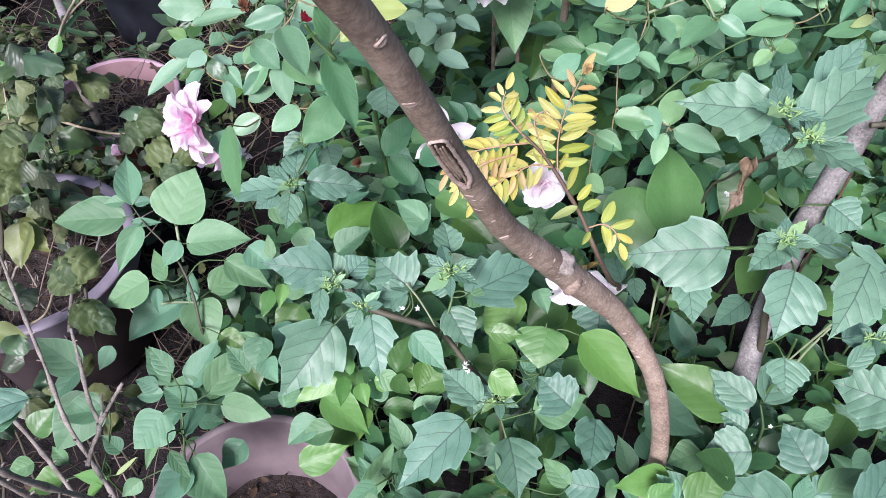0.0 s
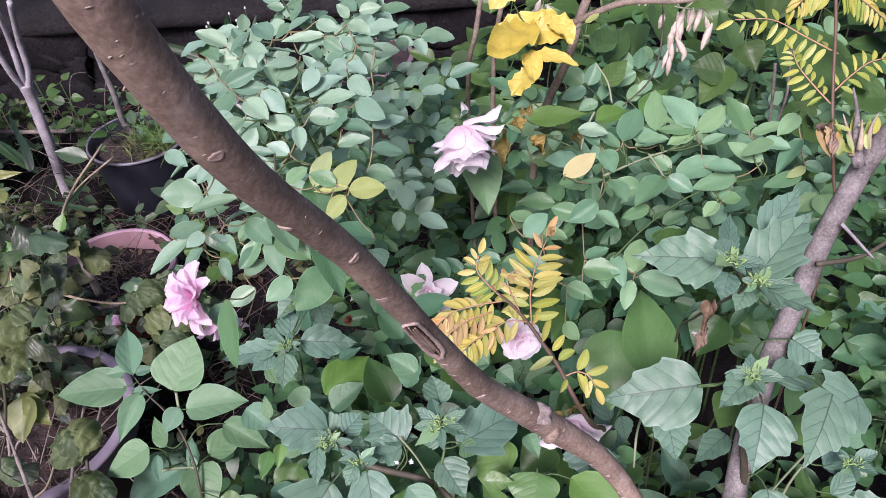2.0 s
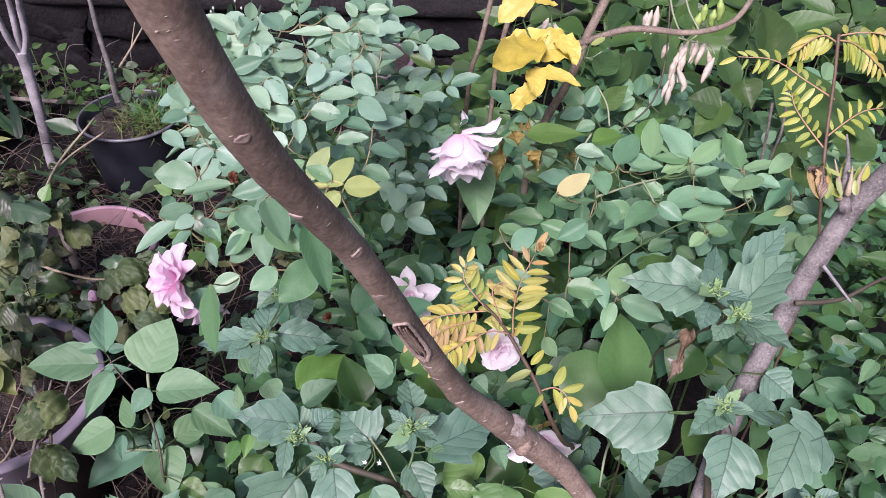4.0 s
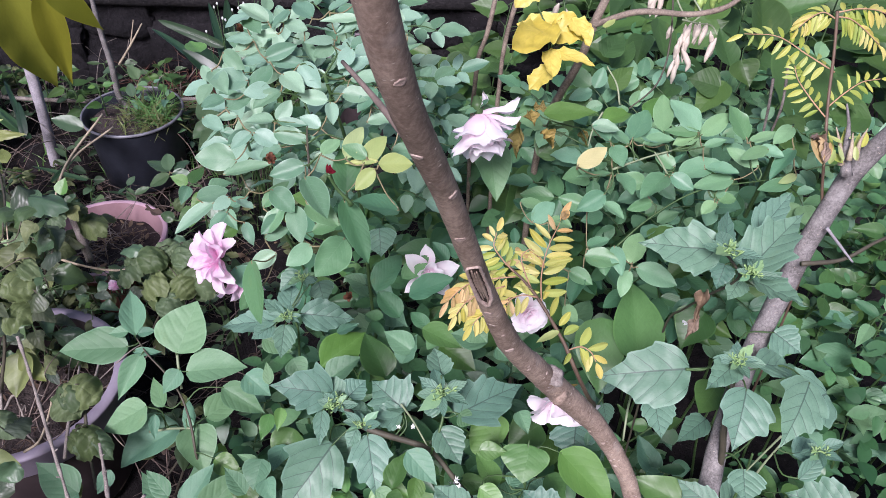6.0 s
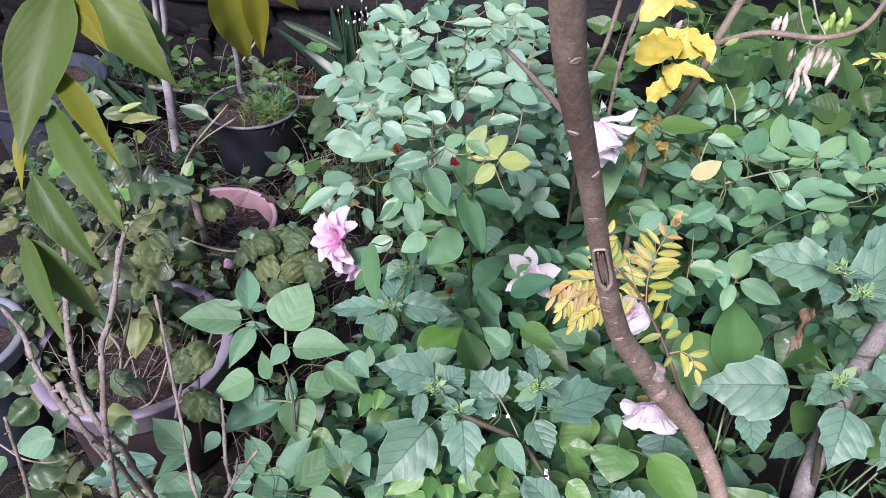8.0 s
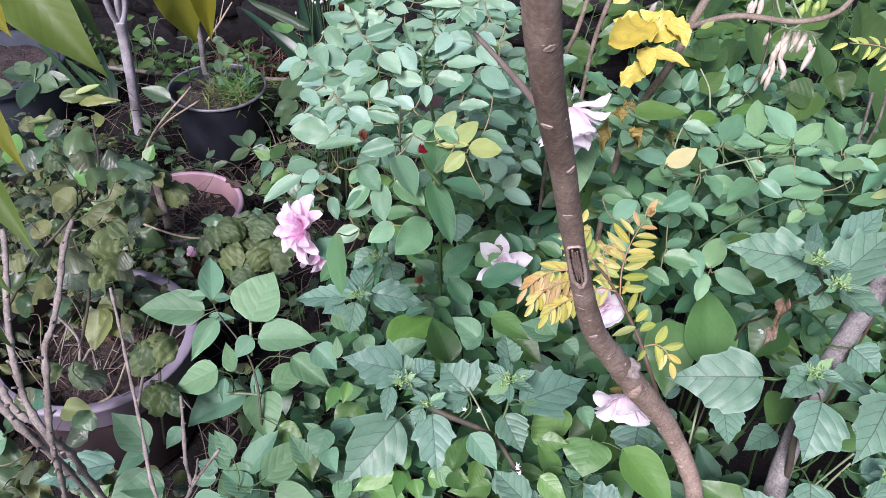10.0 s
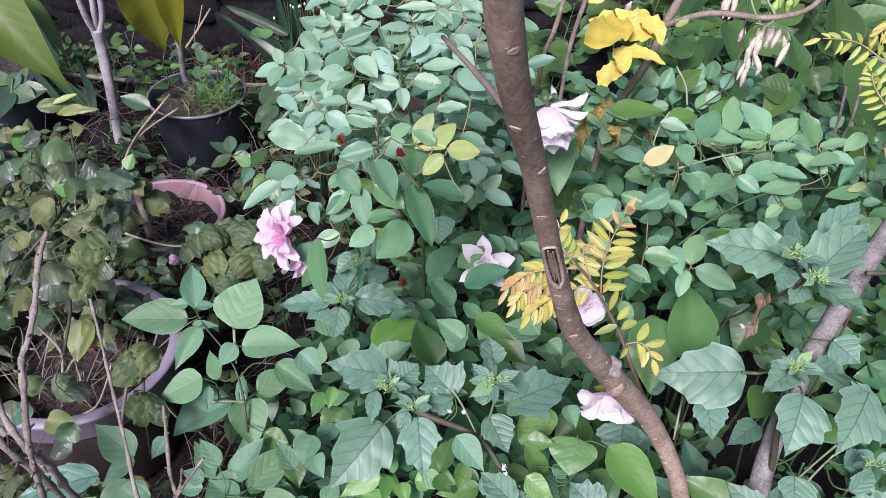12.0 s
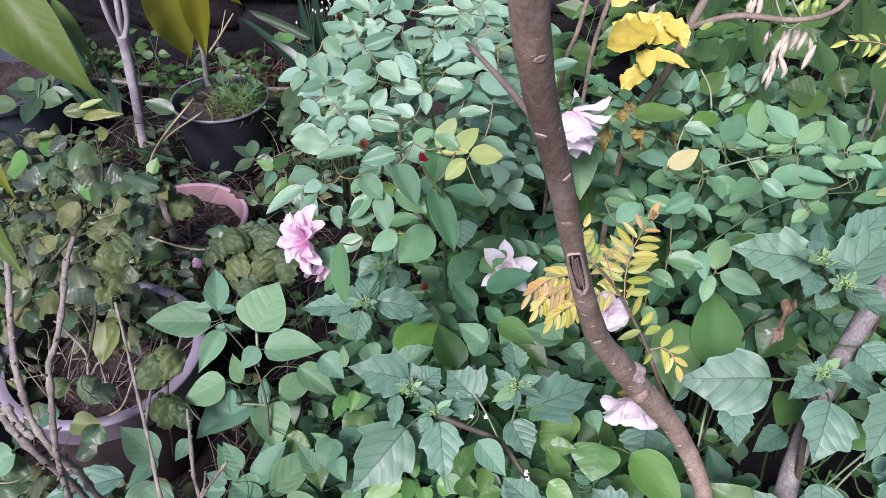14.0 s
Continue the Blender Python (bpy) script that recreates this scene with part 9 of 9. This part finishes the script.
SPRAY2 = plant("feathery_sprig", "tall shrub with fresh yellow-green feathery leaflets", "shrub", (0.5, 0.75, 0))
stem(SPRAY2, [(0.417, 0.704, 1.141), (0.419, 0.686, 1.105), (0.419, 0.665, 1.064), (0.416, 0.639, 1.034), (0.428, 0.631, 0.978), (0.447, 0.635, 0.906), (0.452, 0.655, -0.010)], 0.0017, 0.0016, RED_STEM)
spray(SPRAY2, [(0.425, 0.681, 1.083), (0.395, 0.693, 1.097), (0.364, 0.705, 1.111), (0.328, 0.706, 1.113)], 9, 0.021, 0.0064, (GILT3,), droop=0.75, fan=75, seed=11, stem_mat=TAN_STEM, r=0.0009)
spray(SPRAY2, [(0.415, 0.650, 1.047), (0.398, 0.664, 1.063), (0.385, 0.676, 1.078), (0.382, 0.685, 1.088)], 8, 0.017, 0.0056, (GILT3,), droop=0.6, seed=12, stem_mat=TAN_STEM, r=0.0009)
spray(SPRAY2, [(0.427, 0.717, 1.125), (0.413, 0.722, 1.131), (0.399, 0.718, 1.127), (0.386, 0.711, 1.119)], 9, 0.021, 0.0064, (GILT3, GILT), droop=1.0, seed=13, stem_mat=TAN_STEM, r=0.0009)
spray(SPRAY2, [(0.426, 0.719, 1.128), (0.441, 0.718, 1.126), (0.456, 0.711, 1.118), (0.473, 0.701, 1.105)], 10, 0.021, 0.0064, (GILT3, GILT), droop=0.9, seed=14, stem_mat=TAN_STEM, r=0.0009)
spray(SPRAY2, [(0.427, 0.722, 1.131), (0.449, 0.725, 1.134), (0.471, 0.724, 1.133), (0.494, 0.717, 1.125)], 9, 0.021, 0.0064, (GILT3, GILT), droop=0.9, seed=15, stem_mat=TAN_STEM, r=0.0009)
spray(SPRAY2, [(0.418, 0.657, 1.055), (0.436, 0.667, 1.066), (0.455, 0.675, 1.075), (0.474, 0.677, 1.078)], 6, 0.017, 0.0056, (GILT3,), seed=16, stem_mat=TAN_STEM, r=0.0009)
stem(SPRAY2, [(0.424, 0.811, 1.004), (0.426, 0.802, 0.963), (0.431, 0.805, 0.921)], 0.002, 0.0015, STICK)
stem(SPRAY2, [(0.443, 0.824, 1.020), (0.444, 0.807, 0.969), (0.442, 0.808, 0.924)], 0.002, 0.0015, STICK)
leaf(SPRAY2, FRY, (0.419, 0.617, 1.023), (0.419, 0.637, 1.034), 0.005)
leaf(SPRAY2, FRY, (0.428, 0.615, 1.021), (0.436, 0.639, 1.036), 0.007)
leaf(SPRAY2, FRY, (0.439, 0.614, 1.020), (0.450, 0.635, 1.032), 0.007)
leaf(SPRAY2, FRY, (0.449, 0.621, 1.028), (0.457, 0.635, 1.035), 0.007)
leaf(SPRAY2, FRY, (0.414, 0.617, 1.023), (0.424, 0.606, 1.021), 0.008)
leaf(SPRAY2, CRISP, (0.405, 0.629, 1.038), (0.398, 0.612, 1.026), 0.014)
leaf(SPRAY2, CRISP, (0.394, 0.627, 1.035), (0.404, 0.620, 1.034), 0.011)
BACK1 = plant("climber", "climber with large deep green pointed leaves", "climber", (0.5, 1.3, 0))
stem(BACK1, [(0.533, 1.111, 0.893), (0.528, 1.110, 0.814), (0.495, 1.050, 0.744), (0.500, 1.070, -0.010)], 0.004, 0.002)
leaf(BACK1, CLIMB2, (0.513, 1.071, 0.923), (0.524, 1.162, 0.980), 0.067)
leaf(BACK1, CLIMB2, (0.542, 1.021, 0.941), (0.529, 0.880, 0.864), 0.112)
leaf(BACK1, CLIMB2, (0.501, 0.910, 0.889), (0.535, 0.860, 0.851), 0.061)
leaf(BACK1, CLIMB, (0.481, 1.054, 0.903), (0.491, 1.019, 0.877), 0.050)
leaf(BACK1, CLIMB, (0.457, 1.032, 0.877), (0.406, 0.990, 0.843), 0.050)
leaf(BACK1, CLIMB, (0.245, 0.963, 0.952), (0.278, 1.003, 0.971), 0.038)
leaf(BACK1, CLIMB, (0.267, 0.998, 0.916), (0.311, 1.072, 0.933), 0.040)
leaf(BACK1, CLIMB, (0.329, 1.077, 0.931), (0.307, 1.016, 0.908), 0.042)
leaf(BACK1, CLIMB, (0.254, 0.933, 0.918), (0.290, 0.963, 0.937), 0.031)
leaf(BACK1, CLIMB, (0.248, 1.031, 0.879), (0.283, 1.044, 0.882), 0.033)
leaf(BACK1, CLIMB, (0.323, 1.033, 0.880), (0.298, 1.010, 0.864), 0.050)
leaf(BACK1, CLIMB, (0.373, 1.029, 0.875), (0.335, 0.984, 0.863), 0.050)
leaf(BACK1, CLIMB, (0.449, 1.026, 0.871), (0.398, 1.035, 0.882), 0.050)
leaf(BACK1, CLIMB, (0.464, 1.048, 0.896), (0.449, 1.095, 0.936), 0.050)
leaf(BACK1, CLIMB, (0.379, 1.188, 0.907), (0.384, 1.118, 0.864), 0.054)
leaf(BACK1, CLIMB, (0.460, 1.190, 0.909), (0.512, 1.235, 0.928), 0.045)
leaf(BACK1, CLIMB, (0.332, 1.216, 0.940), (0.292, 1.158, 0.918), 0.045)
leaf(BACK1, CLIMB, (0.527, 0.858, 0.981), (0.546, 0.810, 0.956), 0.056)
leaf(BACK1, CLIMB, (0.566, 0.895, 1.024), (0.523, 0.862, 1.017), 0.042)
leaf(BACK1, CLIMB, (0.576, 0.823, 0.940), (0.519, 0.834, 0.939), 0.056)
leaf(BACK1, CLIMB, (0.208, 0.998, 0.839), (0.175, 0.963, 0.811), 0.050)
leaf(BACK1, CLIMB, (0.200, 0.970, 0.884), (0.246, 0.933, 0.873), 0.040)
leaf(BACK1, CLIMB, (0.195, 0.943, 0.776), (0.254, 0.970, 0.790), 0.050)
leaf(BACK1, CLIMB, (0.191, 0.994, 0.682), (0.137, 0.970, 0.665), 0.072)
leaf(BACK1, CLIMB, (0.252, 0.904, 0.807), (0.293, 0.935, 0.826), 0.048)
leaf(BACK1, HEART, (0.079, 0.837, 0.884), (0.088, 0.764, 0.849), 0.051)
leaf(BACK1, CLIMB2, (0.196, 1.052, 0.673), (0.130, 0.968, 0.643), 0.084)
leaf(BACK1, CLIMB, (0.151, 0.871, 0.845), (0.195, 0.889, 0.872), 0.046)
leaf(BACK1, LIMY, (0.232, 0.860, 0.910), (0.279, 0.883, 0.910), 0.029)
leaf(BACK1, LIMY, (0.297, 0.862, 0.911), (0.332, 0.908, 0.927), 0.037)

# ---- the growth beneath: many small plants that close the bed ----
CROWN = ((-0.46, 0.95, 0.34), (-0.36, 0.70, 0.40), (-0.16, 0.45, 0.58), (-0.10, 0.50, 0.62), (0.02, 0.52, 0.60), (0.09, 0.56, 0.62), (0.25, 0.53, 0.62), (0.32, 0.45, 0.66),
         (0.42, 0.44, 0.55), (0.20, 0.46, 0.45), (-0.13, 0.86, 0.52), (0.0, 0.92, 0.52), (-0.25, 0.95, 0.42), (0.3, 0.9, 0.78), (0.3, 0.7, 0.80), (0.5, 0.55, 0.35), (0.4, 1.3, 0.85))


def in_hollow(x, y):
    """The bare earth between the two trunks, where little grows."""
    return 0.23 < x < 0.36 and 0.40 < y < 0.86 and abs(x - (0.262 + 0.16 * (y - 0.42))) < 0.05


def crown_height(x, y):
    total = weight = 0.0
    for cx, cy, cz in CROWN:
        w = 1 / ((x - cx) ** 2 + (y - cy) ** 2 + 0.004) ** 1.5
        total, weight = total + w * cz, weight + w
    hollow = ((x - 0.46) / 0.19) ** 2 + ((y - 0.74) / 0.14) ** 2
    return min(total / weight, 0.2 + 0.5 * max(0.0, hollow - 0.5))


POTS = ((BIG_POT, 0.19), (PINK_POT, 0.17), (BLACK_POT, 0.16), (SLATE_POT, 0.21), (BACK_POT, 0.14), (DARK_POT, 0.13), (FRONT_POT, 0.17), (EDGE_POT, 0.14))


def clear_of_pots(x, y):
    return all((x - p[0]) ** 2 + (y - p[1]) ** 2 > r * r for p, r in POTS)


def seedling(x, y, top, kinds, size, pairs, seed, name="garden_seedling", label="small leafy green seedling in the bed", lean=0.05, category="seedling"):
    """One upright plant with pairs of leaves turned about its stem."""
    q = random.Random(seed)
    owner = plant(name, label, category, (x, y, 0), "plants in the bed")
    tip = Vector((x + q.gauss(0, lean), y + q.gauss(-0.02, lean), top))
    stem(owner, [(x, y, -0.01), (x + q.gauss(0, 0.01), y + q.gauss(0, 0.01), top * 0.5), tip], 0.003, 0.0015)
    kind = q.choice(kinds)
    for k in range(pairs):
        f = 1 - 0.42 * k / max(pairs - 1, 1) * min(1, 0.3 / top)
        p = Vector((x, y, 0)).lerp(tip, f)
        turn = q.uniform(0, 6.283)
        for sg in (0, math.pi):
            a = turn + sg + q.gauss(0, 0.25)
            ln = size * q.uniform(0.7, 1.15) * (0.55 + 0.45 * min(1, (k + 0.6) / 2))
            v = Vector((math.cos(a), math.sin(a), q.uniform(-0.25, 0.45))).normalized()
            b = p + v * ln * q.uniform(0.15, 0.4)
            leaf(owner, kind, b, b + v * ln, ln * q.uniform(0.46, 0.66), face=(q.gauss(0, 0.3), -0.35 + q.gauss(0, 0.3), 0.85))


def fill_bed():
    q = random.Random(77)
    k = 0
    y = 0.22
    while y < 1.5:
        x = -0.34
        while x < 1.0:
            px, py = x + q.uniform(-0.03, 0.03), y + q.uniform(-0.03, 0.03)
            k += 1
            if clear_of_pots(px, py) and not in_hollow(px, py) and not (px < -0.2 and py > 1.05) and not (px < -0.15 and py < 0.32):
                top = crown_height(px, py) - q.uniform(0.07, 0.24)
                far = py > 0.95
                # The dark green of the BACK kinds puts low-bed shade into leaf colour.
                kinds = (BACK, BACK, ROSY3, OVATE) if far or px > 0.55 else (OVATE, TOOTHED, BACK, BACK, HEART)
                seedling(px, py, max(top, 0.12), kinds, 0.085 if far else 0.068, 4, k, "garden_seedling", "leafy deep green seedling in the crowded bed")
            x += 0.088
        y += 0.088


def fill_hedge():
    q = random.Random(55)
    y, k = 1.45, 5000
    while y < 2.38:
        x = -0.05 + 0.1 * (y - 1.4)
        while x < 2.0:
            k += 1
            px, py = x + q.uniform(-0.05, 0.05), y + q.uniform(-0.05, 0.05)
            if clear_of_pots(px, py):
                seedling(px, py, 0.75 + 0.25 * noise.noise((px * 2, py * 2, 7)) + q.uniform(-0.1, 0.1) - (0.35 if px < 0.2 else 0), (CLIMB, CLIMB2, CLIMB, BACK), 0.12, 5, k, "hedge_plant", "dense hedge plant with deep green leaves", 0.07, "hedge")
            x += 0.17
        y += 0.17


def fill_weeds():
    q = random.Random(21)
    for k in range(150):
        px, py = q.uniform(-1.7, -0.2), q.uniform(1.0, 2.42)
        if clear_of_pots(px, py):
            seedling(px, py, q.uniform(0.05, 0.16), (WEED, WEED2, WEED, WEED2, HERBY), 0.045, 3, 9000 + k, "ground_weed", "small green weed on the dark soil", 0.03, "weed")


def grass_tuft(name, label, centre, reach, count, seed, tall=0.09, material=LIME, wide=1.0, curl=0.4):
    q = random.Random(seed)
    bits = []
    for k in range(count):
        a, d = q.uniform(0, 6.283), reach * math.sqrt(q.random())
        p = Vector(centre) + Vector((d * math.cos(a), d * math.sin(a), 0))
        v = Vector((q.gauss(0, 0.5), q.gauss(0, 0.5), 1)).normalized() * tall * q.uniform(0.5, 1.2)
        bend = Vector((q.gauss(0, curl), q.gauss(0, curl), -0.5 * curl)) * tall
        w = Vector((math.cos(a + 1), math.sin(a + 1), 0)) * q.uniform(0.0012, 0.003) * wide
        verts, faces = [], []
        for j in range(5):
            t = j / 4
            c = p + v * t + bend * t * t
            verts += [c - w * (1 - t * 0.9), c + Vector((0, 0, -0.0008)), c + w * (1 - t * 0.9)]
        for j in range(4):
            for s in range(2):
                b = j * 3 + s
                faces.append((b, b + 1, b + 4, b + 3))
        bits.append((verts, faces))
    tagged(new(name, mesh_of(name, *joined(bits), material)), label, "grass", kind="stuff")


def fill_rose(owner, kind, centre, reach, count, seed, size):
    """Rose leaves all through a bush."""
    q = random.Random(seed)
    for k in range(count):
        a, e, d = q.uniform(0, 6.283), q.uniform(-0.4, 1.3), q.uniform(0.4, 1.0)
        p = Vector((centre[0] + reach[0] * d * math.cos(a) * math.cos(e), centre[1] + reach[1] * d * math.sin(a) * math.cos(e), centre[2] + reach[2] * d * math.sin(e)))
        v = Vector((math.cos(a) + q.gauss(0, 0.5), math.sin(a) + q.gauss(0, 0.5), q.uniform(-0.2, 0.5))).normalized() * size * 1.3
        compound(owner, p, p + v, size, kind, 5, seed * 1000 + k)


fill_rose(ROSE1, ROSY, (-0.15, 1.02, 0.82), (0.17, 0.22, 0.18), 70, 1, 0.036)
fill_rose(ROSE1, ROSY3, (0.0, 1.16, 0.62), (0.3, 0.10, 0.18), 40, 2, 0.036)
fill_rose(ROSE2, ROSY2, (0.42, 0.95, 0.80), (0.30, 0.16, 0.12), 60, 3, 0.04)
fill_rose(ROSE2, ROSY3, (0.30, 0.88, 0.66), (0.25, 0.12, 0.12), 40, 4, 0.04)
def undergrowth():
    """Countless small leaves low in the bed."""
    n = Nodes("undergrowth_leaf")
    tint = n.add("ShaderNodeNewGeometry", 8)
    color = n.mix(tint, (0.02, 0.075, 0.028), (0.08, 0.20, 0.08))
    color = n.mix(n.math("MULTIPLY", n.span(n.noise(160.0), 0.4, 0.7), 0.25), color, (0.02, 0.06, 0.02))
    material = n.surface(color, 0.42, through=0.2)
    q = random.Random(91)
    half = outline(0.55, 0.95)
    verts, faces = [], []
    for k in range(3200):
        x, y = q.uniform(-0.38, 1.0), q.uniform(0.15, 1.5)
        if not clear_of_pots(x, y) or in_hollow(x, y) or (x < -0.2 and y > 1.1):
            continue
        z = max(0.03, crown_height(x, y) - q.uniform(0.03, 0.33))
        a, e = q.uniform(0, 6.283), q.uniform(-0.5, 0.4)
        d = Vector((math.cos(a) * math.cos(e), math.sin(a) * math.cos(e), math.sin(e)))
        up = Vector((q.gauss(0, 0.35), -0.35 + q.gauss(0, 0.35), 1))
        s = d.cross(up).normalized()
        nn = s.cross(d)
        ln = q.uniform(0.018, 0.05)
        w = ln * q.uniform(0.45, 0.7)
        fold, droop = q.uniform(0.0, 0.4), q.uniform(0, 0.3)
        o = len(verts)
        p = Vector((x, y, z))
        for j in range(6):
            t = min(max(j / 5, 0.01), 0.99)
            h = half(t) * w
            for c in (-1, 0, 1):
                verts.append(p + d * (t * ln) + s * (c * h) + nn * (fold * abs(c) * h - droop * t * t * ln))
        for j in range(5):
            for c in range(2):
                b = o + j * 3 + c
                faces.append((b, b + 1, b + 4, b + 3))
    tagged(new("undergrowth", mesh_of("undergrowth", verts, faces, material)), "small green leaves low among the plants", "undergrowth", kind="stuff")


undergrowth()
fill_bed()
fill_hedge()
fill_weeds()
for k in range(26):
    q = random.Random(8300 + k)
    seedling(q.uniform(-1.6, -0.35), q.uniform(2.2, 2.42), q.uniform(0.1, 0.26), (CLIMB, CLIMB2, CLIMB, WEED2), 0.06, 3, 8300 + k, "ground_weed", "dull green weed growing against the dark wall", 0.04, "weed")
grass_tuft("grass_tuft", "curling yellow-green weeds crowding the black pot", (BLACK_POT[0] + 0.06, BLACK_POT[1] + 0.02, BLACK_POT[2] - 0.04), 0.065, 150, 1, 0.095, LIME, 1.5, 0.5)
grass_tuft("grass_tuft", "olive half-dry weeds in the black pot", (BLACK_POT[0] + 0.04, BLACK_POT[1], BLACK_POT[2] - 0.04), 0.08, 120, 4, 0.08, OLIVE, 2.0, 0.55)
grass_tuft("grass_tuft", "short yellowing grass in the black pot", (BLACK_POT[0] - 0.01, BLACK_POT[1] - 0.05, BLACK_POT[2] - 0.04), 0.07, 40, 5, 0.045, SPRING, 1.3, 0.6)
for k, (dx, dy) in enumerate(((0.0, 0.09), (0.03, 0.06), (0.05, 0.08), (0.08, 0.0), (0.09, 0.05), (-0.08, 0.03))):
    seedling(BLACK_POT[0] + dx, BLACK_POT[1] + dy, BLACK_POT[2] + 0.02 + 0.012 * k, (BACK, OVATE, BACK), 0.05, 3, 7700 + k, "pot_weed", "dark green weed growing in the black pot", 0.03, "weed")
grass_tuft("grass_tuft", "sparse green grass on the dark soil", (-0.9, 1.9, 0), 0.5, 160, 2, 0.07)
grass_tuft("grass_tuft", "thin dark grass along the foot of the wall", (-0.75, 2.2, 0), 0.28, 120, 3, 0.13)
finish_twigs(ROSE_TWIG)
finish_stalks(lambda name: BROWN_STEM if name.startswith("basil") else GREEN_STEM)
